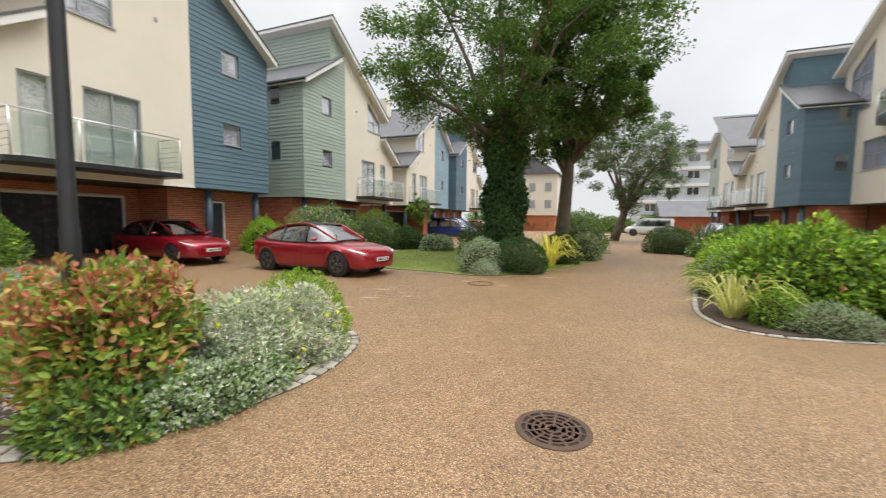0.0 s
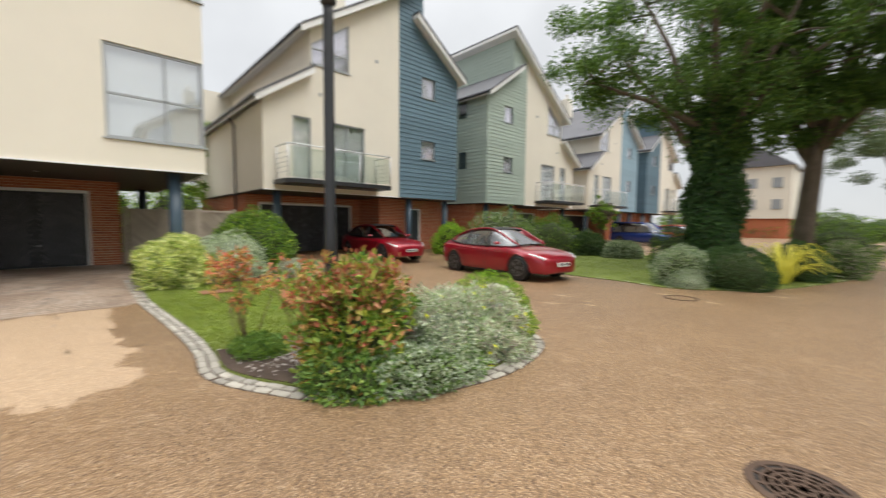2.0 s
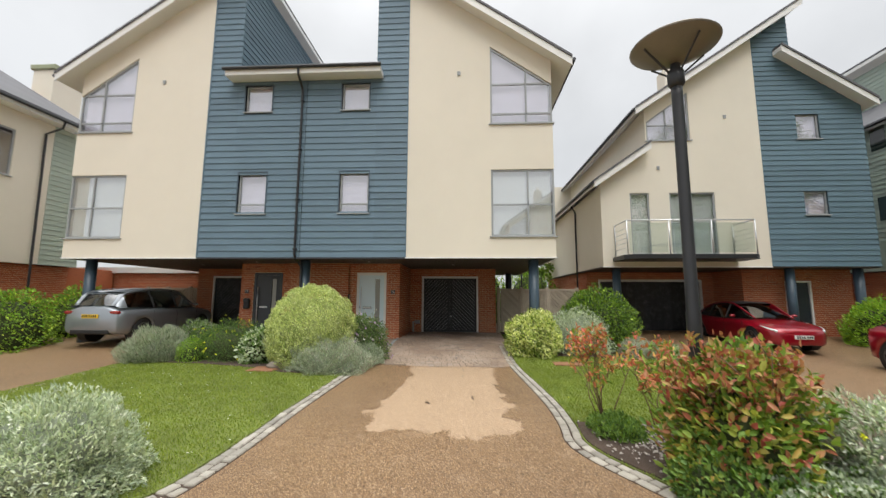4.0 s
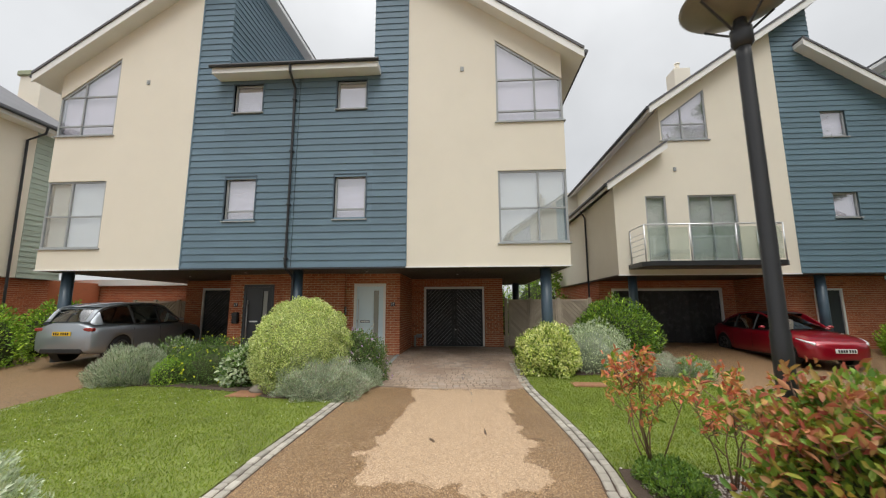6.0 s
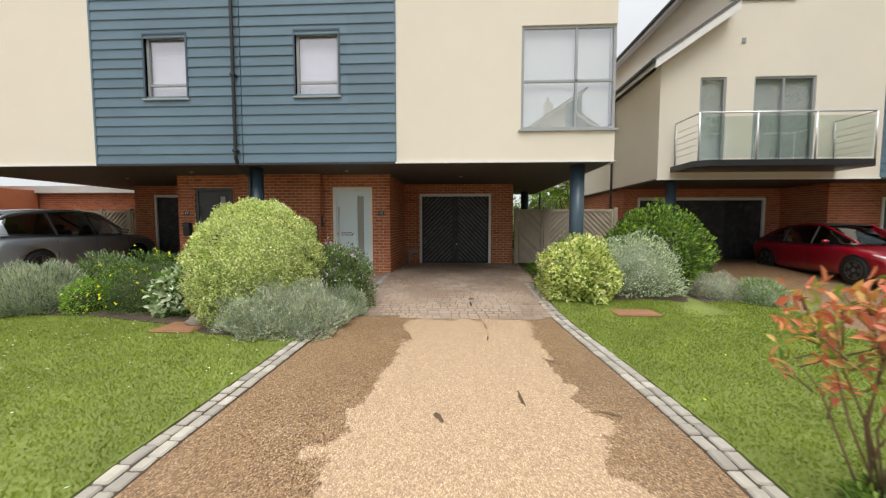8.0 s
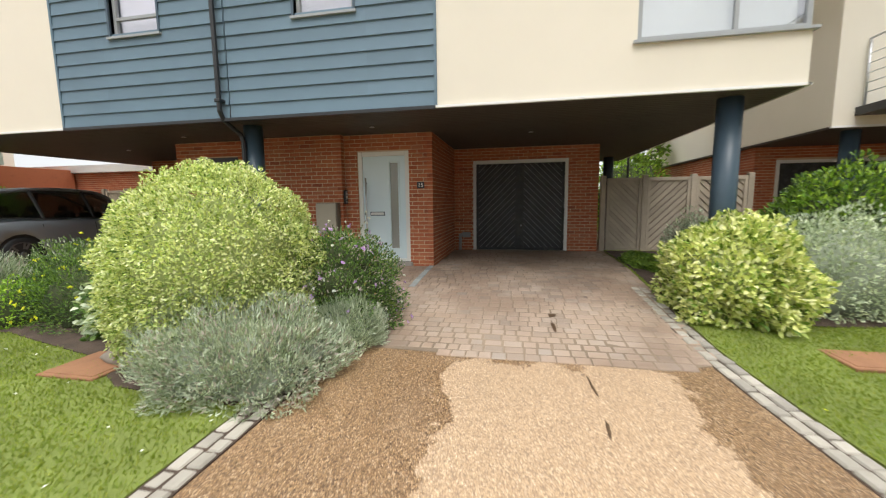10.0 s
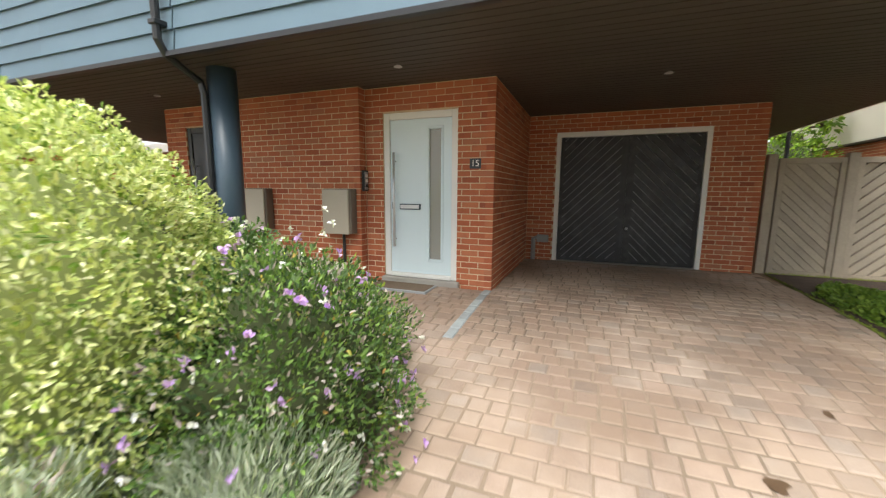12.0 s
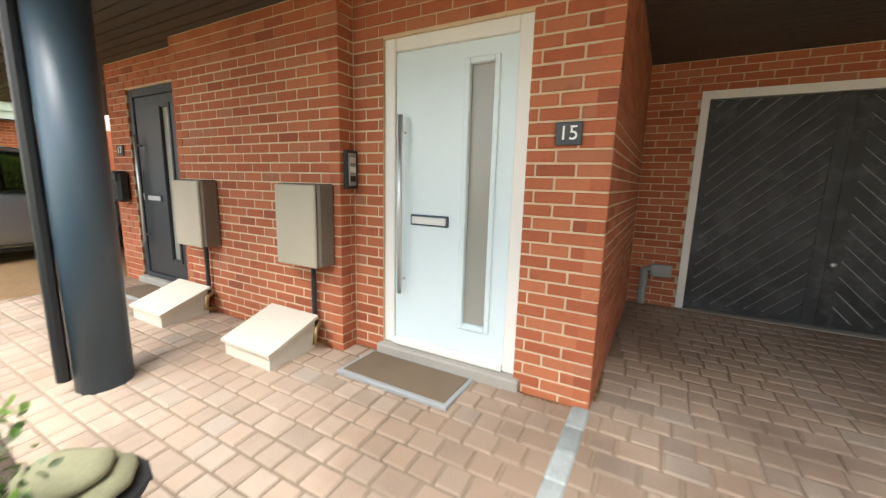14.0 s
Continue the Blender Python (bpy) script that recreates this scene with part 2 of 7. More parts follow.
def paver_material(name, per_island):
    m, t, b = nodes_of(name)
    p = world_pos(t)
    if per_island:
        r = t.nodes.new("ShaderNodeNewGeometry").outputs["Random Per Island"]
    else:
        r = t.nodes.new("ShaderNodeObjectInfo").outputs["Random"]
    base = ramp(t, r, [(0.0, (0.28, 0.225, 0.18)), (0.3, (0.345, 0.265, 0.205)), (0.6, (0.385, 0.29, 0.225)), (0.85, (0.395, 0.315, 0.25)), (1.0, (0.335, 0.285, 0.24))])
    fine = tex_noise(t, 130, 5, 0.65, p)
    col = mix(t, 0.5, base, ramp(t, fine, [(0.25, (0.6, 0.58, 0.56)), (0.6, (1, 1, 1)), (0.8, (1.2, 1.2, 1.2))]), 'MULTIPLY')
    mud = tex_noise(t, 1.3, 5, 0.65, p)
    col = mix(t, ramp(t, mud, [(0.42, (0.0,) * 3), (0.62, (0.7,) * 3)]), col, (0.37, 0.275, 0.20))
    damp = tex_noise(t, 0.8, 4, 0.6, p)
    col = mix(t, ramp(t, damp, [(0.45, (0.0,) * 3), (0.60, (0.7,) * 3)]), col, mix(t, 1.0, col, (0.58, 0.52, 0.48), 'MULTIPLY'))
    t.links.new(col, b.inputs["Base Color"])
    b.inputs["Roughness"].default_value = 0.7
    bump(t, b, fine, 0.4, 0.006)
    return m


PAVER = paver_material("block_paver", False)
PAVER_FAR = paver_material("block_paver_joined", True)


def resin_gravel():
    """Resin-bound gravel: small stones in tan, brown and grey; damp but for one dried patch on the drive."""
    m, t, b = nodes_of("resin_gravel")
    p = world_pos(t)
    v = t.nodes.new("ShaderNodeTexVoronoi")
    v.inputs["Scale"].default_value = 105
    t.links.new(p, v.inputs["Vector"])
    sep = t.nodes.new("ShaderNodeSeparateColor")
    t.links.new(v.outputs["Color"], sep.inputs[0])
    stones = ramp(t, sep.outputs[0], [(0.0, (0.13, 0.072, 0.034)), (0.3, (0.31, 0.18, 0.083)), (0.6, (0.43, 0.27, 0.13)), (0.85, (0.56, 0.38, 0.21)), (1.0, (0.70, 0.53, 0.35))])
    gap = ramp(t, v.outputs["Distance"], [(0.25, (1, 1, 1)), (0.6, (0.45, 0.42, 0.4))])
    stones = mix(t, 1.0, stones, gap, 'MULTIPLY')
    dry = mix(t, 0.30, mix(t, 1.0, stones, (1.22, 1.27, 1.36), 'MULTIPLY'), (0.60, 0.46, 0.32))
    big = tex_noise(t, 0.35, 5, 0.6, p)
    mid = tex_noise(t, 2.5, 5, 0.65, p)
    damp = mix(t, ramp(t, big, [(0.35, (0, 0, 0)), (0.65, (0.8, 0.8, 0.8))]), stones, mix(t, 1.0, stones, (0.74, 0.73, 0.74), 'MULTIPLY'))
    damp = mix(t, ramp(t, mid, [(0.55, (0, 0, 0)), (0.72, (0.35,) * 3)]), damp, dry)
    s = t.nodes.new("ShaderNodeSeparateXYZ")
    t.links.new(p, s.inputs[0])
    wob = t.nodes.new("ShaderNodeTexNoise")
    wob.inputs["Scale"].default_value = 2.1
    wob.inputs["Detail"].default_value = 6
    wob.inputs["Roughness"].default_value = 0.6
    t.links.new(p, wob.inputs["Vector"])
    ws = t.nodes.new("ShaderNodeSeparateColor")
    t.links.new(wob.outputs["Color"], ws.inputs[0])
    px = math_n(t, 'ADD', s.outputs["X"], math_n(t, 'MULTIPLY', math_n(t, 'SUBTRACT', ws.outputs[0], 0.5), 2.0))
    py = math_n(t, 'ADD', s.outputs["Y"], math_n(t, 'MULTIPLY', math_n(t, 'SUBTRACT', ws.outputs[1], 0.5), 1.0))
    dx = math_n(t, 'SUBTRACT', math_n(t, 'ABSOLUTE', math_n(t, 'SUBTRACT', px, -6.85)), 2.3)
    dy = math_n(t, 'SUBTRACT', math_n(t, 'ABSOLUTE', math_n(t, 'SUBTRACT', py, -0.76)), 0.95)
    d = math_n(t, 'MAXIMUM', dx, dy)
    mask = ramp(t, math_n(t, 'ADD', math_n(t, 'MULTIPLY', d, 4.0), 0.5), [(0.46, (1, 1, 1)), (0.54, (0, 0, 0))])
    col = mix(t, mask, damp, dry)
    t.links.new(col, b.inputs["Base Color"])
    rg = t.nodes.new("ShaderNodeMapRange")
    rg.inputs["To Min"].default_value = 0.48
    rg.inputs["To Max"].default_value = 0.85
    t.links.new(mask, rg.inputs["Value"])
    t.links.new(rg.outputs[0], b.inputs["Roughness"])
    bump(t, b, math_n(t, 'SUBTRACT', 1.0, v.outputs["Distance"]), 0.7, 0.006)
    return m


RESIN = resin_gravel()


LEAF_TONE = 1.75      # how light the foliage is as a whole


def leaf(name, stops, rough=0.5, trans=0.25):
    """Leaf colours vary from leaf to leaf; some light passes through the blade."""
    m, t, b = nodes_of(name)
    r = t.nodes.new("ShaderNodeNewGeometry").outputs["Random Per Island"]
    p = world_pos(t)
    col = ramp(t, r, [(q, tuple(min(0.85, v * LEAF_TONE) for v in c)) for q, c in stops])
    col = mix(t, 0.5, col, ramp(t, tex_noise(t, 2.2, 3, 0.6, p), [(0.3, (0.65, 0.65, 0.65)), (0.7, (1.25, 1.25, 1.2))]), 'MULTIPLY')
    t.links.new(col, b.inputs["Base Color"])
    b.inputs["Roughness"].default_value = rough
    b.inputs["Specular IOR Level"].default_value = 0.28
    tl = t.nodes.new("ShaderNodeBsdfTranslucent")
    t.links.new(mix(t, 1.0, col, (1.2, 1.3, 0.7), 'MULTIPLY'), tl.inputs[0])
    ms = t.nodes.new("ShaderNodeMixShader")
    ms.inputs[0].default_value = trans
    t.links.new(b.outputs[0], ms.inputs[1])
    t.links.new(tl.outputs[0], ms.inputs[2])
    t.links.new(ms.outputs[0], t.nodes["Material Output"].inputs[0])
    return m


L_TREE = leaf("tree_leaf", [(0, (0.03, 0.06, 0.016)), (0.6, (0.06, 0.104, 0.026)), (1, (0.10, 0.155, 0.042))], 0.55, 0.35)
L_IVY = leaf("ivy_leaf", [(0, (0.018, 0.042, 0.014)), (0.7, (0.035, 0.075, 0.022)), (1, (0.06, 0.11, 0.035))], 0.4)
L_GREYTREE = leaf("willow_leaf", [(0, (0.05, 0.075, 0.04)), (0.7, (0.085, 0.115, 0.065)), (1, (0.13, 0.16, 0.10))])
L_GOLD = leaf("golden_variegated_leaf", [(0, (0.16, 0.205, 0.07)), (0.35, (0.31, 0.355, 0.14)), (0.75, (0.45, 0.475, 0.24)), (1, (0.48, 0.48, 0.34))])
L_LAV = leaf("lavender_leaf", [(0, (0.15, 0.185, 0.13)), (0.6, (0.265, 0.30, 0.23)), (1, (0.39, 0.415, 0.345))], 0.75)
L_LAVFLOWER = leaf("lavender_spike", [(0, (0.22, 0.18, 0.17)), (1, (0.36, 0.32, 0.30))], 0.8)
L_SILVER = leaf("silver_leaf", [(0, (0.20, 0.25, 0.17)), (0.6, (0.33, 0.365, 0.27)), (1, (0.46, 0.485, 0.385))], 0.75)
L_DARK = leaf("dark_shrub_leaf", [(0, (0.022, 0.042, 0.018)), (0.6, (0.045, 0.08, 0.028)), (1, (0.085, 0.12, 0.045))], 0.4)
L_MID = leaf("green_shrub_leaf", [(0, (0.055, 0.105, 0.016)), (0.6, (0.105, 0.17, 0.026)), (1, (0.18, 0.25, 0.045))], 0.45)
L_BRIGHT = leaf("lime_shrub_leaf", [(0, (0.09, 0.18, 0.02)), (0.6, (0.18, 0.30, 0.035)), (1, (0.34, 0.44, 0.05))], 0.45)
L_PHOT = leaf("photinia_leaf", [(0, (0.055, 0.11, 0.018)), (0.4, (0.12, 0.195, 0.03)), (0.8, (0.235, 0.26, 0.05)), (1, (0.28, 0.16, 0.05))], 0.4)
L_PHOTRED = leaf("photinia_young_leaf", [(0, (0.22, 0.05, 0.04)), (0.5, (0.27, 0.115, 0.06)), (1, (0.28, 0.19, 0.08))], 0.4)
L_CORAL = leaf("coral_young_leaf", [(0, (0.33, 0.08, 0.055)), (0.55, (0.38, 0.15, 0.08)), (1, (0.36, 0.27, 0.08))], 0.45)
L_EUON = leaf("cream_edged_leaf", [(0, (0.17, 0.22, 0.05)), (0.3, (0.35, 0.385, 0.12)), (0.7, (0.48, 0.48, 0.22)), (1, (0.49, 0.49, 0.31))], 0.45)
L_GERAN = leaf("geranium_leaf", [(0, (0.038, 0.075, 0.02)), (0.5, (0.082, 0.145, 0.035)), (1, (0.16, 0.24, 0.065))], 0.5)
L_GRASS = leaf("grass_blade", [(0, (0.082, 0.12, 0.014)), (0.5, (0.122, 0.165, 0.019)), (1, (0.19, 0.21, 0.04))], 0.6)
L_PHORM = leaf("striped_strap_leaf", [(0, (0.09, 0.13, 0.035)), (0.35, (0.22, 0.23, 0.07)), (0.75, (0.40, 0.38, 0.16)), (1, (0.46, 0.43, 0.28))], 0.5)
L_PHORMGOLD = leaf("golden_strap_leaf", [(0, (0.28, 0.30, 0.05)), (0.5, (0.44, 0.40, 0.07)), (1, (0.46, 0.43, 0.16))], 0.5)
L_YELLOW = leaf("yellow_petal", [(0, (0.62, 0.48, 0.02)), (1, (0.80, 0.66, 0.05))], 0.6)
L_PURPLE = leaf("lilac_petal", [(0, (0.26, 0.13, 0.48)), (1, (0.46, 0.34, 0.62))], 0.6)
L_WHITE = leaf("white_petal", [(0, (0.66, 0.55, 0.52)), (1, (0.80, 0.76, 0.72))], 0.6)
TWIG = surface("brown_twig", (0.19, 0.12, 0.075), 0.9, var=0.25)

# ---- building helpers ----
def finish(bm, name, mat, parent=None, label="", smooth=False):
    me = bpy.data.meshes.new(name)
    bmesh.ops.recalc_face_normals(bm, faces=bm.faces)
    bm.to_mesh(me)
    bm.free()
    me.materials.append(mat)
    if smooth:
        for p in me.polygons:
            p.use_smooth = True
    ob = new(name, me)
    if parent is not None:
        ob.parent = parent
    if label:
        tagged(ob, label)
    return ob


def part(name, bm, mat, parent, label="", smooth=False):
    return finish(bm, name, mat, parent, label, smooth)


def raw(name, verts, faces, mat, parent=None, label="", smooth=False):
    me = bpy.data.meshes.new(name)
    me.from_pydata([tuple(v) for v in verts], [], [tuple(f) for f in faces])
    me.materials.append(mat)
    if smooth:
        for p in me.polygons:
            p.use_smooth = True
    ob = new(name, me)
    if parent is not None:
        ob.parent = parent
    if label:
        tagged(ob, label)
    return ob


def thing(name, label, category, at=(0, 0, 0), group="", kind=""):
    e = new(name)
    e.matrix_basis = pose(*at)
    e.empty_display_size = 0.2
    return tagged(e, label, category, group, kind)


def box(bm, x0, x1, y0, y1, z0, z1, bevel=0.0):
    vs = [bm.verts.new((x, y, z)) for x in (x0, x1) for y in (y0, y1) for z in (z0, z1)]
    fs = [bm.faces.new([vs[i] for i in f]) for f in ((0, 1, 3, 2), (4, 6, 7, 5), (0, 4, 5, 1), (2, 3, 7, 6), (0, 2, 6, 4), (1, 5, 7, 3))]
    if bevel:
        es = list({e for f in fs for e in f.edges})
        bmesh.ops.bevel(bm, geom=es, offset=bevel, segments=1, affect='EDGES')


def prism(bm, pts, vec):
    """A closed prism: the polygon pts pushed along vec."""
    v = Vector(vec)
    a = [bm.verts.new(p) for p in pts]
    b = [bm.verts.new(Vector(p) + v) for p in pts]
    bm.faces.new(a)
    bm.faces.new(b[::-1])
    n = len(a)
    for i in range(n):
        bm.faces.new((a[i], b[i], b[(i + 1) % n], a[(i + 1) % n]))


def tube(bm, pts, r, n=10, cap=True, r1=None):
    """A round bar along a line of points, tapering from r to r1."""
    r1 = r if r1 is None else r1
    rings = []
    pts = [Vector(p) for p in pts]
    for i, p in enumerate(pts):
        d = (pts[min(i + 1, len(pts) - 1)] - pts[max(i - 1, 0)]).normalized()
        a = d.orthogonal().normalized() if i == 0 else (prev - d * prev.dot(d)).normalized()
        prev = a
        b = d.cross(a)
        rr = r + (r1 - r) * i / max(1, len(pts) - 1)
        rings.append([bm.verts.new(p + (a * math.cos(k * 2 * math.pi / n) + b * math.sin(k * 2 * math.pi / n)) * rr) for k in range(n)])
    for q, s in zip(rings, rings[1:]):
        for k in range(n):
            bm.faces.new((q[k], q[(k + 1) % n], s[(k + 1) % n], s[k]))
    if cap:
        bm.faces.new(rings[0][::-1])
        bm.faces.new(rings[-1])


def lathe(bm, profile, n=24, centre=(0, 0, 0)):
    """Turn a profile of (radius, height) round the z axis."""
    c = Vector(centre)
    rings = []
    for r, z in profile:
        rings.append([bm.verts.new(c + Vector((r * math.cos(k * 2 * math.pi / n), r * math.sin(k * 2 * math.pi / n), z))) for k in range(n)])
    for q, s in zip(rings, rings[1:]):
        for k in range(n):
            bm.faces.new((q[k], q[(k + 1) % n], s[(k + 1) % n], s[k]))
    bm.faces.new(rings[0][::-1])
    bm.faces.new(rings[-1])


def strips_wall(bm, x0, x1, y0, y1, zbot, top, holes, extra=()):
    """A wall between x0 and x1, from y0 to y1, zbot up to top(y), with holes (y0, y1, z0, z1 or a slope)."""
    cuts = sorted({y0, y1, *extra, *[h[0] for h in holes], *[h[1] for h in holes]})
    cuts = [c for c in cuts if y0 - 1e-6 <= c <= y1 + 1e-6]
    for a, b in zip(cuts, cuts[1:]):
        if b - a < 1e-4:
            continue
        spans = []
        lo = (lambda y: zbot)
        for h in sorted((h for h in holes if h[0] < (a + b) / 2 < h[1]), key=lambda h: h[2]):
            spans.append((lo, (lambda y, z=h[2]: z)))
            lo = h[3] if callable(h[3]) else (lambda y, z=h[3]: z)
        spans.append((lo, top))
        for u, v in spans:
            pts = [(x0, a, u(a)), (x0, b, u(b)), (x0, b, v(b)), (x0, a, v(a))]
            if v(a) - u(a) < 1e-3 and v(b) - u(b) < 1e-3:
                continue
            prism(bm, pts, (x1 - x0, 0, 0))
    bmesh.ops.remove_doubles(bm, verts=bm.verts, dist=1e-4)


def bar(bm, p, q, w, x0, x1):
    """A straight member in a plane of equal x, from p to q (y, z), w wide."""
    a, b = Vector((0, *p)), Vector((0, *q))
    d = (b - a).normalized()
    s = Vector((0, -d.z, d.y)) * (w / 2)
    pts = [a - s, b - s, b + s, a + s]
    prism(bm, [(x0, v.y, v.z) for v in pts], (x1 - x0, 0, 0))


def window(parent, xf, y0, y1, z0, z1, mull=(), top=None, behind=None, sill=True, name="window", w=0.055, depth=0.09, blind_from=0.0, sidex=None):
    """A grey framed window in a wall whose face is xf: frame, pane, blind and sill."""
    zt = top if top else (lambda y: z1)
    bm = bmesh.new()
    f0, f1 = xf - depth, xf - depth + 0.06
    h = w / 2
    bar(bm, (y0 + h, z0), (y0 + h, zt(y0)), w, f0, f1)
    bar(bm, (y1 - h, z0), (y1 - h, zt(y1)), w, f0, f1)
    bar(bm, (y0 + w, z0 + h), (y1 - w, z0 + h), w, f0 + 0.001, f1 - 0.001)
    bar(bm, (y0 + w, zt(y0 + w) - h), (y1 - w, zt(y1 - w) - h), w, f0 + 0.001, f1 - 0.001)
    for p, q in mull:
        bar(bm, p, q, w * 0.85, f0 + 0.002, f1 - 0.002)
    fr = part(name, bm, FRAME, parent)
    bm = bmesh.new()
    prism(bm, [(f0 + 0.028, y0 + h, z0 + h), (f0 + 0.028, y1 - h, z0 + h), (f0 + 0.028, y1 - h, zt(y1) - h), (f0 + 0.028, y0 + h, zt(y0) - h)], (0.006, 0, 0))
    pn = part("pane", bm, GLASS, fr)
    pn.visible_shadow = False
    if behind:
        bm = bmesh.new()
        zb = z0 + (z1 - z0) * blind_from
        prism(bm, [(f0 - 0.06, y0, zb), (f0 - 0.06, y1, zb), (f0 - 0.06, y1, zt(y1)), (f0 - 0.06, y0, zt(y0))], (-0.012, 0, 0))
        part("blind", bm, behind, fr)
    if sill:
        bm = bmesh.new()
        box(bm, xf - depth, xf + 0.05, y0 - 0.05, y1 + 0.05, z0 - 0.035, z0 - 0.001)
        part("sill", bm, FRAME, fr)
    return fr


def boards(parent, xf, y0, y1, zbot, top, holes, mat, pitch=0.2, pieces=False, name="board", thick=0.03):
    """Lapped weatherboards on a face at xf, cut round the holes; each its own piece or all in one mesh."""
    cells = []
    k = 0
    while True:
        za = zbot + k * pitch
        zm = max(top(y0), top(y1))
        if za > zm - 0.02:
            break
        zb = min(za + pitch + 0.012, zm)
        segs = [(y0, y1)]
        for h in holes:
            if h[2] < za + pitch * 0.6 and h[3] > za + pitch * 0.4:
                segs = [s for a, b in segs for s in ((a, min(b, h[0])), (max(a, h[1]), b)) if s[1] - s[0] > 0.02]
        for a, b in segs:
            ta, tb = top(a), top(b)
            # trim under a sloping top
            if min(ta, tb) < zb:
                if max(ta, tb) <= za + 0.02:
                    continue
                if abs(ta - tb) > 1e-6:
                    ym = a + (b - a) * (za + pitch / 2 - ta) / (tb - ta)
                    ym = min(max(ym, a), b)
                    if ta < tb:
                        a = max(a, ym)
                    else:
                        b = min(b, ym)
            if b - a > 0.03:
                cells.append((a, b, za, zb))
        k += 1
    if pieces:
        for a, b, za, zb in cells:
            bm = bmesh.new()
            prism(bm, [(xf, a, za), (xf + thick, a, za), (xf + 0.006, a, zb), (xf, a, zb)], (0, b - a, 0))
            part(name, bm, mat, parent)
        return None
    vs, fs = [], []
    for a, b, za, zb in cells:
        n = len(vs)
        vs += [(xf, a, za), (xf + thick, a, za), (xf + 0.006, a, zb), (xf, a, zb), (xf, b, za), (xf + thick, b, za), (xf + 0.006, b, zb), (xf, b, zb)]
        fs += [(n + 0, n + 1, n + 2, n + 3), (n + 7, n + 6, n + 5, n + 4), (n + 0, n + 4, n + 5, n + 1), (n + 1, n + 5, n + 6, n + 2), (n + 2, n + 6, n + 7, n + 3)]
    return tagged(raw("cladding", vs, fs, mat, parent), kind="stuff")


def side_boards(parent, y, out, x0, x1, zbot, ztop, mat, pitch=0.2, thick=0.03):
    """Weatherboards on a face of equal y; out is +1 or -1; ztop may be a function of x."""
    zt = ztop if callable(ztop) else (lambda x: ztop)
    vs, fs = [], []
    k = 0
    while zbot + k * pitch < max(zt(x0), zt(x1)) - 0.02:
        za = zbot + k * pitch
        zb = min(za + pitch + 0.012, max(zt(x0), zt(x1)))
        a, b = x0, x1
        if min(zt(x0), zt(x1)) < za + pitch / 2 and abs(zt(x1) - zt(x0)) > 1e-6:
            xm = x0 + (x1 - x0) * (za + pitch / 2 - zt(x0)) / (zt(x1) - zt(x0))
            if zt(x0) < zt(x1):
                a = max(a, xm)
            else:
                b = min(b, xm)
        if b - a > 0.05:
            n = len(vs)
            for x in (a, b):
                vs += [(x, y, za), (x, y + out * thick, za), (x, y + out * 0.006, zb), (x, y, zb)]
            fs += [(n, n + 1, n + 2, n + 3), (n + 7, n + 6, n + 5, n + 4), (n, n + 4, n + 5, n + 1), (n + 1, n + 5, n + 6, n + 2), (n + 2, n + 6, n + 7, n + 3)]
        k += 1
    return tagged(raw("cladding", vs, fs, mat, parent), kind="stuff")


def gable_roof(parent, ya, za, yb, zb, x_front, x_back, over_label="", thick=0.16):
    """A sloping roof slab over the line (ya, za)-(yb, zb): slates, white soffit and bargeboard, ridge and gutter."""
    bm = bmesh.new()
    prism(bm, [(x_front + 0.06, ya, za + thick + 0.022), (x_front + 0.06, yb, zb + thick + 0.022), (x_front + 0.06, yb, zb + thick + 0.1), (x_front + 0.06, ya, za + thick + 0.1)], (x_back - x_front, 0, 0))
    part("roof_covering", bm, SLATE, parent)
    bm = bmesh.new()
    prism(bm, [(x_front - 0.02, ya, za), (x_front - 0.02, yb, zb), (x_front - 0.02, yb, zb + thick), (x_front - 0.02, ya, za + thick)], (x_back - x_front, 0, 0))
    part("soffit", bm, FASCIA, parent)
    bm = bmesh.new()
    prism(bm, [(x_front - 0.02, ya, za - 0.06), (x_front - 0.02, yb, zb - 0.06), (x_front - 0.02, yb, zb + thick + 0.02), (x_front - 0.02, ya, za + thick + 0.02)], (0.045, 0, 0))
    part("bargeboard", bm, FASCIA, parent)
    lo = (ya, za) if za < zb else (yb, zb)
    s = 1 if lo[0] > (ya + yb) / 2 else -1
    bm = bmesh.new()
    tube(bm, [(x_front, lo[0] + s * 0.06, lo[1] + thick - 0.02), (x_back, lo[0] + s * 0.06, lo[1] + thick - 0.02)], 0.06, 8)
    part("gutter", bm, GUTTER, parent)


# brick pieces share one bevelled mesh
def unit_block(name, mat, bevel, size=(1, 1, 1)):
    bm = bmesh.new()
    box(bm, -size[0] / 2, size[0] / 2, -size[1] / 2, size[1] / 2, -size[2] / 2, size[2] / 2, bevel)
    me = bpy.data.meshes.new(name)
    bmesh.ops.recalc_face_normals(bm, faces=bm.faces)
    bm.to_mesh(me)
    bm.free()
    me.materials.append(mat)
    return me


BRICK_MESH = unit_block("brick", BRICK, 0.005, (0.215, 0.1, 0.065))
LATER = []          # brickwork and paving, built last


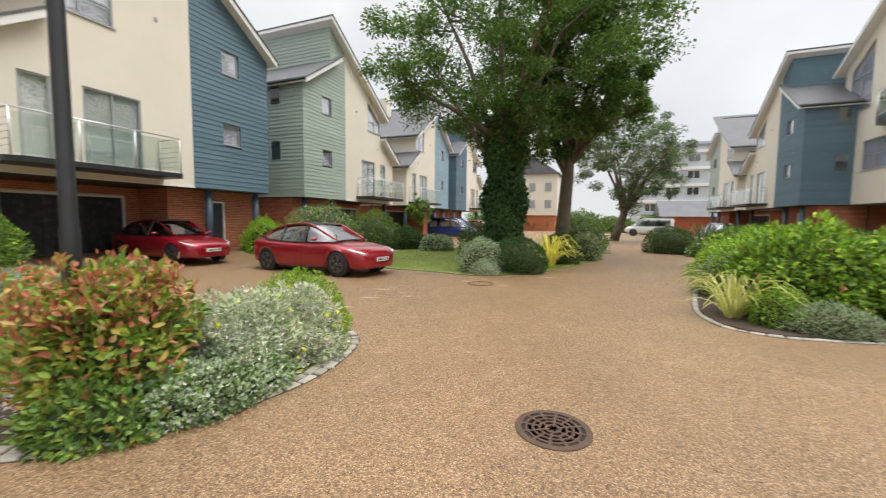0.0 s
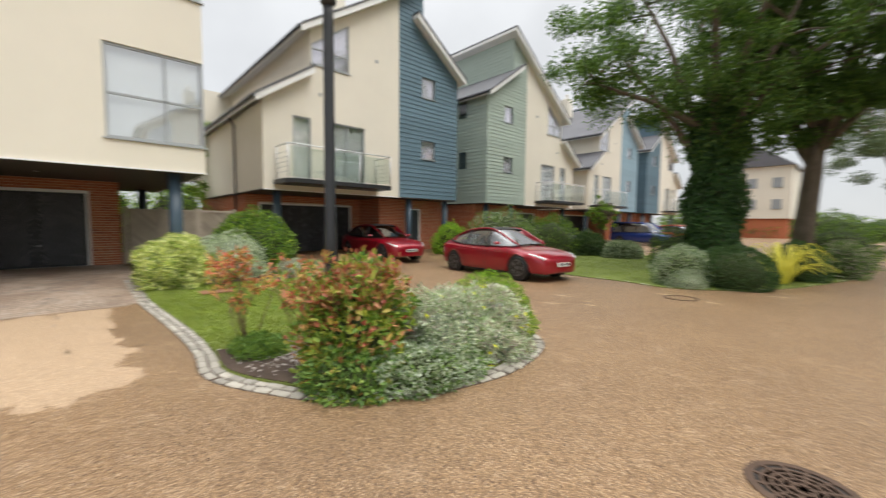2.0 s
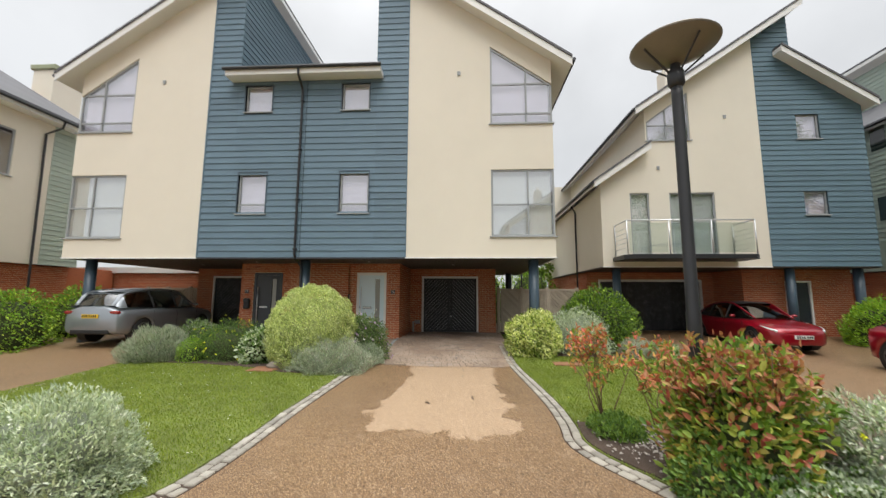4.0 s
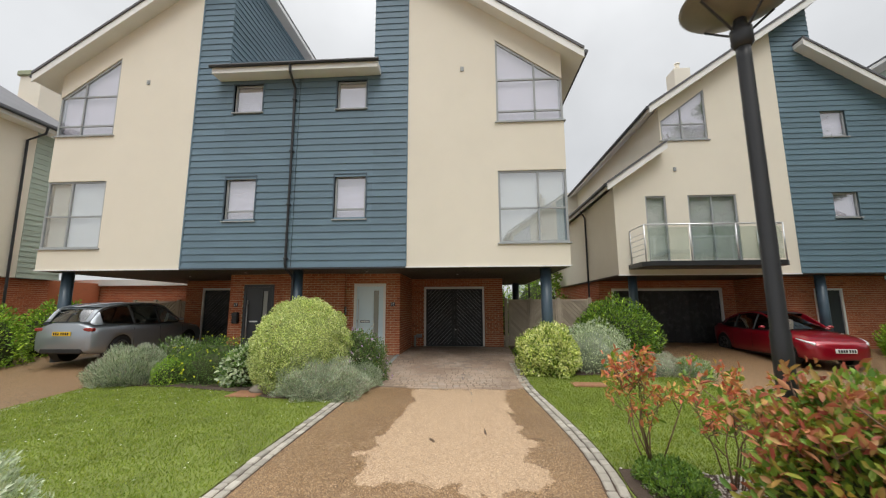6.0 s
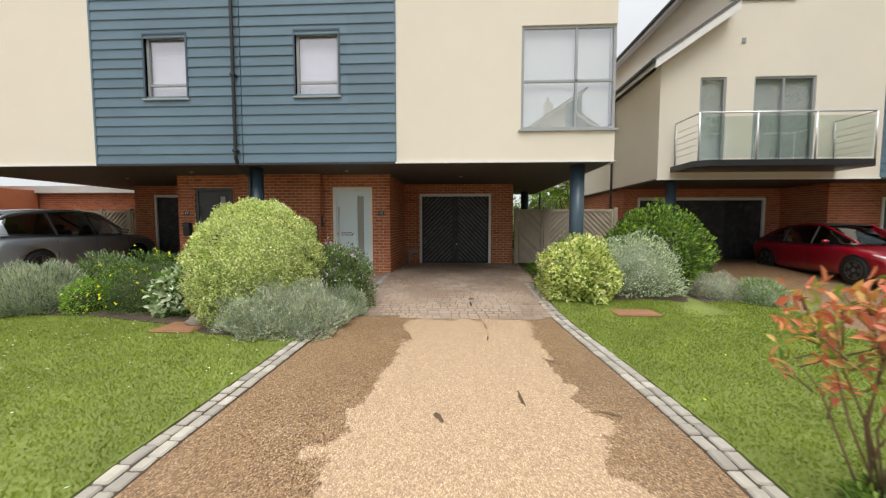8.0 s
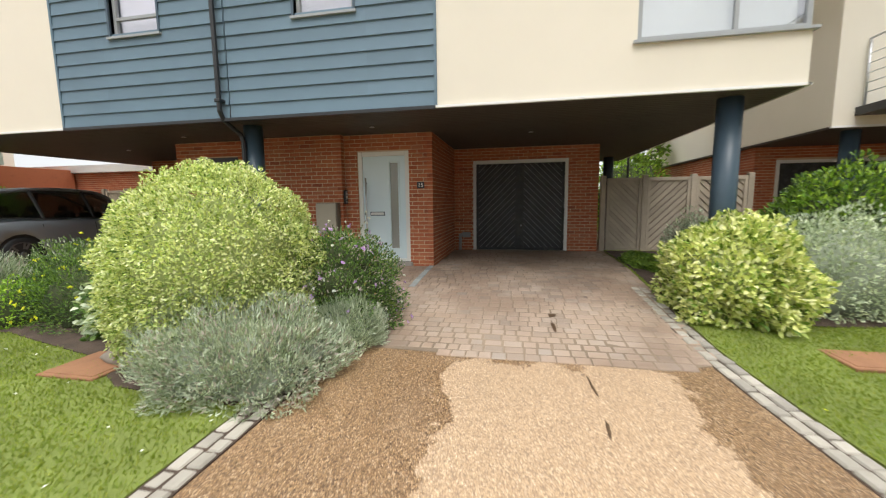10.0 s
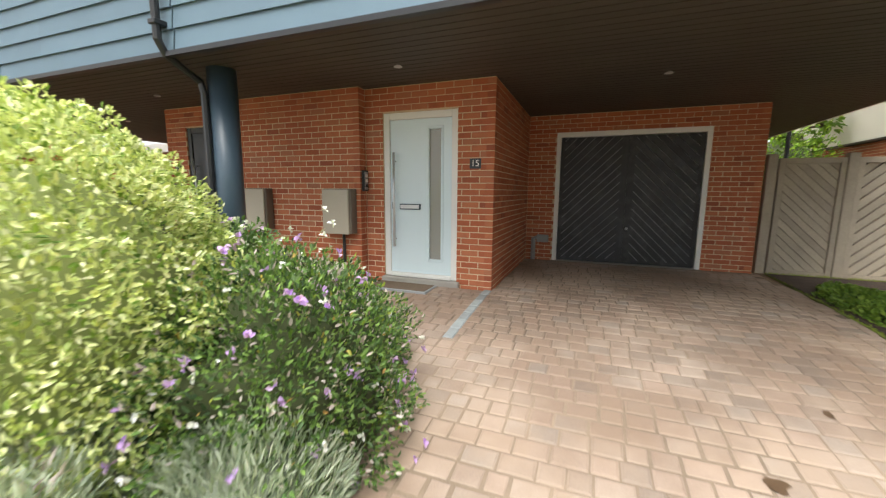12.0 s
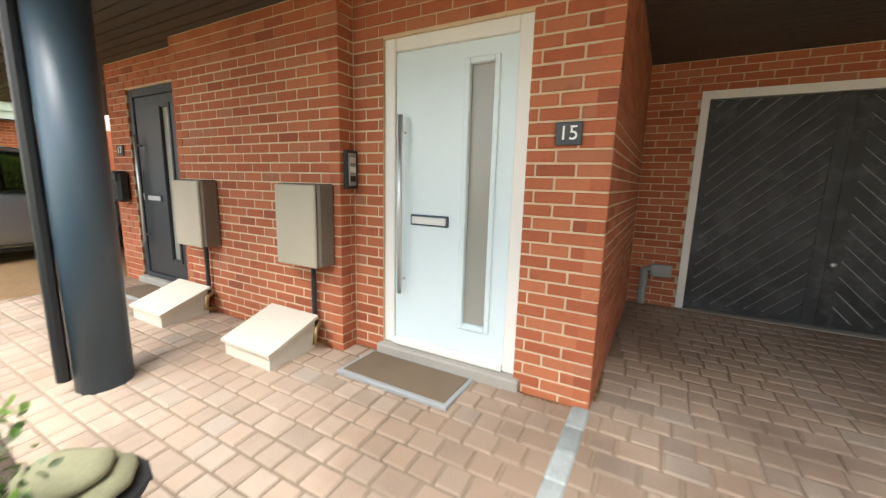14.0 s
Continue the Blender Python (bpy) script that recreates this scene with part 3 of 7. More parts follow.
def bricks(parent, p0, p1, z0, z1, holes, limit):
    """Stretcher-bond bricks on the face from p0 to p1 (x, y), seen from its right-hand side; holes along the face."""
    a, b = Vector(p0), Vector(p1)
    length = (b - a).length
    d = (b - a) / length
    n = Vector((d.y, -d.x))
    rot = math.degrees(math.atan2(d.y, d.x))
    rng = random.Random(int(abs(a.x * 131 + b.y * 57) * 10))
    made, vs, fs = 0, [], []
    row = 0
    z = z0
    while z < z1 - 0.02:
        h = min(0.065, z1 - z)
        s = -0.1125 * (row % 2)
        while s < length - 0.001:
            lo, hi = max(s, 0), min(s + 0.215, length)
            for u, v in clip_holes(lo, hi, [k for k in holes if k[2] < z + 0.05 and k[3] > z + 0.015]):
                if v - u > 0.02:
                    c = a + d * ((u + v) / 2) + n * (0.052 + rng.uniform(-0.0015, 0.0015))
                    if made < limit:
                        ob = new("brick", BRICK_MESH)
                        ob.parent = parent
                        ob.matrix_basis = pose(c.x, c.y, z + h / 2, 0, 0, rot) @ Matrix.Diagonal(((v - u) / 0.217, 1, h / 0.0665, 1))
                        made += 1
                    else:
                        k = len(vs)
                        for e in (-0.05, 0.05):
                            for f, g in ((u, z), (v, z), (v, z + h), (u, z + h)):
                                q = a + d * f + n * (e + 0.052)
                                vs.append((q.x, q.y, g))
                        fs += [(k, k + 1, k + 2, k + 3), (k, k + 1, k + 5, k + 4), (k + 1, k + 2, k + 6, k + 5), (k + 2, k + 3, k + 7, k + 6), (k + 3, k, k + 4, k + 7)]
            s += 0.225
        z += 0.075
        row += 1
    if vs:
        tagged(raw("bricks", vs, fs, BRICK_FAR, parent), kind="stuff")


def clip_holes(lo, hi, holes):
    segs = [(lo, hi)]
    for h in holes:
        segs = [s for u, v in segs for s in ((u, min(v, h[0])), (max(u, h[1]), v)) if s[1] - s[0] > 0.001]
    return segs


def brick_wall(parent, p0, p1, z0, z1, holes=(), limit=0, thick=0.2, ext=(-0.009, -0.009)):
    """A mortar core with brick faces; holes are (from, to, z0, z1) along the wall."""
    a, b = Vector(p0), Vector(p1)
    length = (b - a).length
    d = (b - a) / length
    bm = bmesh.new()
    strips_wall(bm, 0.007, thick, -ext[0], length + ext[1], z0, lambda y: z1, list(holes))
    w = part("brick_wall", bm, MORTAR, parent)
    w.matrix_basis = Matrix(((-(d.y), d.x, 0, a.x), (d.x, d.y, 0, a.y), (0, 0, 1, 0), (0, 0, 0, 1)))
    # local x goes into the wall, local y along it
    LATER.append(lambda: bricks(w, (0, 0), (0, length), z0, z1, list(holes), limit))
    return w


def clip_poly(poly, y0, y1, z0, z1):
    for ax, v, s in ((0, y0, 1), (0, y1, -1), (1, z0, 1), (1, z1, -1)):
        out = []
        for i, p in enumerate(poly):
            q = poly[(i + 1) % len(poly)]
            ip, iq = (p[ax] - v) * s >= 0, (q[ax] - v) * s >= 0
            if ip:
                out.append(p)
            if ip != iq:
                k = (v - p[ax]) / (q[ax] - p[ax])
                out.append((p[0] + (q[0] - p[0]) * k, p[1] + (q[1] - p[1]) * k))
        poly = out
        if len(poly) < 3:
            return []
    return poly


def diagonal_planks(parent, x0, x1, y0, y1, z0, z1, width, gap, slope, mat, name="plank"):
    """Slanting planks that fill a rectangle; slope +1 rises with y."""
    k = z0 - (y1 - y0) - width
    step = (width + gap) * math.sqrt(2)
    while k < z1 + (y1 - y0):
        wd = width * math.sqrt(2)
        if slope > 0:
            strip = [(y0, k), (y1, k + (y1 - y0)), (y1, k + (y1 - y0) + wd), (y0, k + wd)]
        else:
            strip = [(y0, k + (y1 - y0)), (y1, k), (y1, k + wd), (y0, k + (y1 - y0) + wd)]
        poly = clip_poly(strip, y0, y1, z0, z1)
        if len(poly) >= 3:
            bm = bmesh.new()
            prism(bm, [(x0, *p) for p in poly], (x1 - x0, 0, 0))
            part(name, bm, mat, parent)
        k += step


# ---- ground ----
def smooth(a, b, v):
    u = min(1, max(0, (v - a) / (b - a)))
    return u * u * (3 - 2 * u)


def gz(x, y):
    """Height of the ground: level road, rising towards the house fronts."""
    shift = 3.2 * max(smooth(2.6, 4.6, y), smooth(-13.6, -15.6, y))
    u = x + shift
    return 0.27 * smooth(-8.6, -13.2, u)


def grid(name, xs, ys, mat, lift=0.0, inside=None):
    vs, ix, fs = [], {}, []
    for i, x in enumerate(xs):
        for j, y in enumerate(ys):
            ix[i, j] = len(vs)
            vs.append((x, y, gz(x, y) + lift))
    for i in range(len(xs) - 1):
        for j in range(len(ys) - 1):
            fs.append((ix[i, j], ix[i + 1, j], ix[i + 1, j + 1], ix[i, j + 1]))
    return raw(name, vs, fs, mat, None, "", True)


def frange(a, b, s):
    n = max(1, round((b - a) / s))
    return [a + (b - a) * i / n for i in range(n + 1)]


xs = [-900, -300, -100, -50, -30] + frange(-22, -6, 0.4) + [-3, 0, 5, 12, 30, 60, 150, 400, 900]
ys = [-900, -300, -100, -40, -25] + frange(-17, 7, 0.4) + [10, 16, 25, 40, 60, 90, 150, 300, 900]
tagged(grid("road", xs, ys, RESIN), "brown resin-bound gravel road and drives, damp in places", "road", kind="structure")


def smooth_line(pts, closed=False, n=6):
    """A Catmull-Rom line through the points."""
    out = []
    m = len(pts)
    for i in range(m if closed else m - 1):
        p = [Vector(pts[(i + k) % m] if closed else pts[min(max(i + k, 0), m - 1)]) for k in (-1, 0, 1, 2)]
        for s in range(n):
            u = s / n
            out.append(0.5 * ((2 * p[1]) + (p[2] - p[0]) * u + (2 * p[0] - 5 * p[1] + 4 * p[2] - p[3]) * u * u + (3 * p[1] - p[0] - 3 * p[2] + p[3]) * u ** 3))
    if not closed:
        out.append(Vector(pts[-1]))
    return out


def inside_poly(x, y, poly):
    c = False
    for i in range(len(poly)):
        a, b = poly[i], poly[i - 1]
        if (a[1] > y) != (b[1] > y) and x < (b[0] - a[0]) * (y - a[1]) / (b[1] - a[1]) + a[0]:
            c = not c
    return c


def patch(name, poly, mat, lift, label, category):
    """A flat bed that follows the ground, with a skirt down to it."""
    bm = bmesh.new()
    f = bm.faces.new([bm.verts.new((p[0], p[1], 0)) for p in poly])
    bmesh.ops.triangulate(bm, faces=[f])
    for _ in range(3):
        es = [e for e in bm.edges if e.calc_length() > 1.2]
        if es:
            bmesh.ops.subdivide_edges(bm, edges=es, cuts=1)
            bmesh.ops.triangulate(bm, faces=bm.faces[:])
    for v in bm.verts:
        v.co.z = gz(v.co.x, v.co.y) + lift
    edge = [e for e in bm.edges if e.is_boundary]
    g = bmesh.ops.extrude_edge_only(bm, edges=edge)
    for v in g["geom"]:
        if isinstance(v, bmesh.types.BMVert):
            v.co.z -= lift + 0.05
    bmesh.ops.recalc_face_normals(bm, faces=bm.faces)
    return tagged(finish(bm, name, mat), label, category, kind="structure")


SETT_MESH = unit_block("sett", SETT, 0.012, (0.19, 0.1, 0.09))


def kerb(line, label, rows=2, side=1, limit=300, lift=0.012):
    """A kerb of granite setts in rows along a line; the joints are filled by a concrete bed."""
    holder = thing("kerb", label, "kerb", kind="structure")
    rng = random.Random(len(line))
    pts = [Vector((p[0], p[1])) for p in line]
    vs, fs = [], []
    for i, p in enumerate(pts):
        d = (pts[min(i + 1, len(pts) - 1)] - pts[max(i - 1, 0)]).normalized()
        n = Vector((-d.y, d.x)) * side
        for w, z in ((-0.005, -0.05), (-0.005, 0.004), (rows * 0.11 + 0.005, 0.004), (rows * 0.11 + 0.005, -0.05)):
            q = p + n * w
            vs.append((q.x, q.y, gz(q.x, q.y) + z))
        if i:
            k = len(vs) - 8
            for j in range(3):
                fs.append((k + j, k + j + 1, k + 5 + j, k + 4 + j))
    raw("mortar_bed", vs, fs, SOIL, holder)

    def setts():
        for r in range(rows):
            s = 0.05 * r + rng.uniform(0, 0.08)
            cum = [0]
            for p, q in zip(pts, pts[1:]):
                cum.append(cum[-1] + (q - p).length)
            while s < cum[-1] - 0.08:
                ln = rng.uniform(0.13, 0.22)
                m = s + ln / 2
                i = max(k for k in range(len(pts)) if cum[k] <= m)
                if i >= len(pts) - 1:
                    break
                d = (pts[i + 1] - pts[i]).normalized()
                q = pts[i] + d * (m - cum[i]) + Vector((-d.y, d.x)) * side * (0.055 + 0.11 * r)
                ob = new("sett", SETT_MESH)
                ob.parent = holder
                ob.matrix_basis = pose(q.x, q.y, gz(q.x, q.y) - 0.045 + lift + rng.uniform(0, 0.012), rng.uniform(-2, 2), rng.uniform(-2, 2), math.degrees(math.atan2(d.y, d.x)) + rng.uniform(-3, 3)) @ Matrix.Diagonal(((ln - 0.014) / 0.19, rng.uniform(0.9, 1.0), 1, 1))
                s += ln
    LATER.append(setts)
    return holder


# lawns and beds, each with its kerb line
left_lawn = smooth_line([(-2.2, -9.2), (-2.2, -5.0), (-2.33, -3.76), (-2.74, -3.17), (-3.39, -3.0), (-5.33, -3.06)]) + [Vector((-9.3, -3.08)), Vector((-10.89, -3.38)), Vector((-11.0, -9.07)), Vector((-8.37, -8.78)), Vector((-5.77, -8.28)), Vector((-4.0, -8.7))]
patch("left_lawn", left_lawn, LAWN, 0.02, "mown green lawn with a few daisies beside the drive", "lawn")
right_lawn_near = smooth_line([(-9.61, 0.8), (-6.42, 1.0), (-5.11, 1.0), (-4.33, 0.95), (-3.59, 1.28), (-3.04, 1.67), (-2.69, 2.3), (-2.51, 3.0), (-2.55, 3.63), (-2.77, 4.25), (-3.19, 4.57), (-3.86, 4.66), (-5.2, 4.65)])
right_lawn = right_lawn_near + [Vector((-8.9, 4.79)), Vector((-10.9, 5.05)), Vector((-13.63, 4.59)), Vector((-15.27, 3.73)), Vector((-15.37, 0.9)), Vector((-11.87, 0.78))]
patch("right_lawn", right_lawn, LAWN, 0.02, "mown green lawn between two drives", "lawn")
near_bed = smooth_line([(-5.11, 1.02), (-4.33, 0.97), (-3.59, 1.3), (-3.04, 1.69), (-2.71, 2.32), (-2.53, 3.0), (-2.57, 3.62), (-2.79, 4.23), (-3.19, 4.55), (-3.86, 4.64)]) + [Vector((-4.8, 4.5)), Vector((-4.75, 3.2)), Vector((-4.95, 2.2)), Vector((-5.1, 1.5))]
patch("flower_bed", near_bed, SOIL, 0.035, "dark mulched soil bed in the lawn's rounded corner", "flower bed")
house_bed = [Vector(p) for p in ((-9.01, -3.1), (-10.27, -2.73), (-10.88, -3.09), (-11.03, -5.0), (-11.32, -8.99), (-8.96, -8.78), (-8.95, -7.0), (-8.54, -5.26), (-8.05, -4.35), (-7.95, -3.16))]
patch("flower_bed", house_bed, SOIL, 0.03, "dark soil bed planted with shrubs in front of the house", "flower bed")
side_bed = [Vector(p) for p in ((-10.3, 0.81), (-12.27, 0.83), (-15.26, 0.9), (-15.17, 3.73), (-13.44, 4.5), (-10.95, 4.74), (-10.5, 3.6), (-10.35, 2.29))]
patch("flower_bed", side_bed, SOIL, 0.03, "dark soil bed planted with shrubs by the fence", "flower bed")
kerb(left_lawn[:31] + [Vector((-9.2, -3.08))], "two rows of pale granite setts edging the lawn", side=-1)
kerb([Vector((-11.78, 0.74))] + right_lawn_near, "two rows of pale granite setts round the lawn and flower bed", side=-1)
kerb([Vector(p) for p in ((-4.0, -8.68), (-5.77, -8.26), (-8.56, -8.78))], "pale granite setts along the neighbouring drive", side=-1)
kerb([Vector(p) for p in ((-5.2, 4.66), (-8.9, 4.8), (-10.9, 5.05))], "pale granite setts along the next drive", side=1)

# ---- the pair of houses with the walked drive ----
FX, SOF = -11.065, 2.83
AXIS = -5.5
pair = thing("house", "cream rendered semi-detached house pair with teal boarding, raised over carports", "house")


def both(y):
    return 2 * AXIS - y


def verge(y):
    return 8.63 + (2.70 - y) * 0.693


def verge_l(y):
    return verge(both(y))


BAY = (0.32, 2.2)
holes_r = [(BAY[0], BAY[1], 3.45, 5.5), (BAY[0], BAY[1], 6.95, lambda y: 9.52 - (y - 0.33) * 0.70)]
bm = bmesh.new()
strips_wall(bm, FX - 0.3, FX, -2.25, 2.2, SOF, verge, holes_r)
# side wall, with the corner windows left open at its front
for z0, z1, x0 in ((SOF, 3.45, -11.365), (3.45, 5.5, -12.3), (5.5, 6.95, -11.365), (6.95, 8.3, -12.3), (8.3, 9.0, -11.365)):
    box(bm, -20.0, x0, 1.9, 2.2, z0, z1)
box(bm, -20.0, -19.7, -2.25, 1.9, SOF, 8.3)
part("wall", bm, CREAM, pair)
bm = bmesh.new()
holes_l = [(both(BAY[1]), both(BAY[0]), 3.45, 5.5), (both(BAY[1]), both(BAY[0]), 6.95, lambda y: 9.52 - (both(y) - 0.33) * 0.70)]
strips_wall(bm, FX - 0.3, FX, both(2.2), both(-2.25), SOF, verge_l, holes_l)
for z0, z1, x0 in ((SOF, 3.45, -11.365), (3.45, 5.5, -12.3), (5.5, 6.95, -11.365), (6.95, 8.3, -12.3), (8.3, 9.0, -11.365)):
    box(bm, -20.0, x0, both(2.2), both(1.9), z0, z1)
box(bm, -20.0, -19.7, both(1.9), both(-2.25), SOF, 8.3)
part("wall", bm, CREAM, pair)

# bay windows at the corners
for f in (lambda y: y, both):
    def span(a, b):
        return sorted((f(a), f(b)))
    a, b = span(0.32, 2.2)
    m = f(1.42)
    window(pair, FX, a, b, 3.45, 5.5, mull=[((m, 3.5), (m, 5.45)), ((a + 0.05, 4.42), (b - 0.05, 4.42))], behind=CURTAIN)
    tp = (lambda y, f=f: 9.50 - (f(y) - 0.33) * 0.70)
    window(pair, FX, a, b, 6.95, 8.2, mull=[((m, 7.0), (m, tp(m) - 0.03)), ((a + 0.05, 7.28), (b - 0.05, 7.28)), ((a + 0.05, 8.25), (b - 0.05, 8.25))], top=tp, behind=BLIND)
    # returns on the flank
    s = 1 if f(2.0) > AXIS else -1
    for z0, z1 in ((3.45, 5.5), (6.95, 8.25)):
        bm = bmesh.new()
        yo = f(2.2) - s * 0.09
        for xa, xb, za, zb in ((-12.3, -12.25, z0, z1), (-11.23, -11.16, z0, z1), (-12.25, -11.23, z0, z0 + 0.05), (-12.25, -11.23, z1 - 0.05, z1)):
            box(bm, xa, xb, min(yo, yo + s * 0.06), max(yo, yo + s * 0.06), za, zb)
        fr = part("window", bm, FRAME, pair)
        bm = bmesh.new()
        box(bm, -12.27, -11.2, min(yo, yo + s * 0.006) + 0.002, max(yo, yo + s * 0.006) + 0.002, z0 + 0.03, z1 - 0.03)
        part("pane", bm, GLASS, fr).visible_shadow = False
        bm = bmesh.new()
        box(bm, -12.3, -11.3, yo - s * 0.12 - 0.005, yo - s * 0.12 + 0.005, z0, z1)
        part("blind", bm, CURTAIN, fr)

# teal boarded middle
WIN = [(-4.33, -3.42, 4.19, 5.5), (-4.36, -3.47, 7.52, 8.41)]
WINL = [(both(b), both(a), c, d) for a, b, c, d in WIN]
allw = WIN + WINL
bm = bmesh.new()
strips_wall(bm, FX - 0.3, FX - 0.01, -8.75, -7.76, SOF, verge_l, [])
strips_wall(bm, FX - 0.3, FX - 0.01, -7.76, -3.24, SOF, lambda y: 8.75, allw)
strips_wall(bm, FX - 0.3, FX - 0.01, -3.24, -2.25, SOF, verge, [])
cladding = part("boarded_wall", bm, BACKING, pair, "teal painted lapped weatherboarding")
boards(cladding, FX - 0.01, AXIS + 0.012, -3.24, SOF, lambda y: 8.75, WIN, TEAL, pieces=True)
boards(cladding, FX - 0.01, -7.76, AXIS - 0.012, SOF, lambda y: 8.75, WINL, TEAL, pieces=True)
boards(cladding, FX - 0.01, -3.24, -2.25, SOF, verge, [], TEAL, pieces=True)
boards(cladding, FX - 0.01, -8.75, -7.76, SOF, verge_l, [], TEAL, pieces=True)
for k, (a, b, c, d) in enumerate(allw):
    window(pair, FX, a, b, c, d, mull=[((a + 0.05, c + 0.30), (b - 0.05, c + 0.30))] if d < 6 else (), behind=BLIND, depth=0.12, blind_from=0.0)
    bm = bmesh.new()
    for y0, y1, z0, z1 in ((a - 0.035, a, c, d), (b, b + 0.035, c, d), (a - 0.035, b + 0.035, d, d + 0.035)):
        box(bm, FX - 0.1, FX + 0.028, y0, y1, z0, z1)
    part("window_trim", bm, STEEL_DARK, pair)
for y in (-2.25, -8.75):
    bm = bmesh.new()
    box(bm, FX - 0.02, FX + 0.024, y - 0.02, y + 0.02, SOF, verge(-2.25))
    part("corner_trim", bm, TEAL, pair)
# inner cheeks above the lower roof
for y, out in ((-3.24, -1), (-7.76, 1)):
    bm = bmesh.new()
    box(bm, -20, FX - 0.3, min(y, y - out * 0.25), max(y, y - out * 0.25), 8.0, 12.80)
    ck = part("boarded_wall", bm, BACKING, pair)
    side_boards(ck, y, out, -20, FX + 0.01, 8.8, 12.8, TEAL_FAR)
gable_roof(pair, 2.74, verge(2.74), -3.5, verge(-3.5), FX + 0.42, -20.2)
gable_roof(pair, both(2.74), verge(2.74), both(-3.5), verge(-3.5), FX + 0.42, -20.2)
# middle roof with its eave
bm = bmesh.new()
prism(bm, [(FX + 0.48, -7.72, 8.74), (-20, -7.72, 11.5), (-20, -7.72, 11.6), (FX + 0.48, -7.72, 8.81)], (0, 4.44, 0))
part("roof_covering", bm, SLATE, pair)
bm = bmesh.new()
box(bm, FX + 0.025, FX + 0.45, -8.0, -3.05, 8.54, 8.71)
part("soffit", bm, FASCIA, pair)
bm = bmesh.new()
tube(bm, [(FX + 0.50, -8.05, 8.74), (FX + 0.50, -3.02, 8.74)], 0.055, 8)
part("gutter", bm, GUTTER, pair)
bm = bmesh.new()
tube(bm, [(FX + 0.50, -5.62, 8.73), (FX + 0.47, -5.62, 8.5), (FX + 0.09, -5.62, 8.2), (FX + 0.09, -5.62, 2.92), (FX + 0.02, -5.62, 2.80), (-11.36, -5.58, 2.62), (-11.38, -5.56, 2.5), (-11.38, -5.56, 0.27)], 0.038, 8)
part("downpipe", bm, GUTTER, pair)
for k, z in enumerate((3.05, 4.6, 6.2, 7.8)):
    bm = bmesh.new()
    box(bm, FX, FX + 0.14, -5.67, -5.57, z, z + 0.05, 0.008)
    part("pipe_bracket", bm, GUTTER, pair)
for y in (2.05, both(2.05)):
    bm = bmesh.new()
    tube(bm, [(-19.0, y + 0.25, 8.6), (-19.0, y + 0.22, 0.3)], 0.04, 8)
    part("downpipe", bm, GUTTER, pair)
# trim under the facade, and the boarded soffit over the carports
bm = bmesh.new()
box(bm, FX - 0.02, FX + 0.03, both(2.22), -8.75, SOF - 0.035, SOF - 0.002)
box(bm, FX - 0.02, FX + 0.03, -2.25, 2.22, SOF - 0.035, SOF - 0.002)
box(bm, -20, FX + 0.03, 2.19, 2.23, SOF - 0.034, SOF - 0.003)
part("bead_trim", bm, WHITE, pair)
bm = bmesh.new()
box(bm, FX - 0.02, FX + 0.045, -8.74, -2.26, SOF - 0.05, SOF - 0.003)
part("bead_trim", bm, GUTTER, pair)
bm = bmesh.new()
box(bm, -20, FX - 0.005, both(2.19), 2.19, SOF - 0.02, SOF + 0.12)
x = FX - 0.02
while x > -19.9:
    box(bm, x - 0.101, x, both(2.18), 2.18, SOF - 0.036, SOF - 0.019)
    x -= 0.115
part("soffit", bm, SOFFIT, pair, "brown boarded soffit over the carports")
for x, y in ((-12.1, -3.6), (-12.1, -7.4), (-13.3, -0.9), (-13.3, -10.1)):
    bm = bmesh.new()
    lathe(bm, [(0.045, -0.004), (0.045, 0.0), (0.034, 0.0), (0.03, 0.012)][::1], 16, (x, y, SOF - 0.046))
    part("downlight", bm, CHROME, pair)

# brick ground floor
G = 0.24
brick_wall(pair, (-12.64, -6.55), (-12.64, -4.45), G, SOF - 0.04, [], 300)
for y0, s, lim in ((-4.45, 1, 300), (-6.55, -1, 40)):
    pts = [(-12.64, y0), (-12.79, y0), (-12.79, y0 + s * 1.75), (-15.35, y0 + s * 1.75), (-15.35, y0 + s * 5.18), (-20, y0 + s * 5.18)]
    segs = list(zip(pts, pts[1:]))
    hole_sets = [[], [(0.26, 1.29, 0.0, 2.47)], [], [(0.47, 2.74, 0.0, 2.49)], []]
    limits = [60, 150, 260, 160, 0] if s > 0 else [0, 0, 0, 0, 0]
    for k, ((p, q), hs, lm) in enumerate(zip(segs, hole_sets, limits)):
        e = 0.1 if k in (0, 2) else -0.009
        b0 = 0.1 if k in (1, 3) else -0.009
        if s > 0:
            brick_wall(pair, p, q, G, SOF - 0.04, hs, lm, ext=(b0, e))
        else:
            ln = math.dist(p, q)
            brick_wall(pair, q, p, G, SOF - 0.04, [(ln - b, ln - a, c, d) for a, b, c, d in hs], lm, ext=(e, b0))


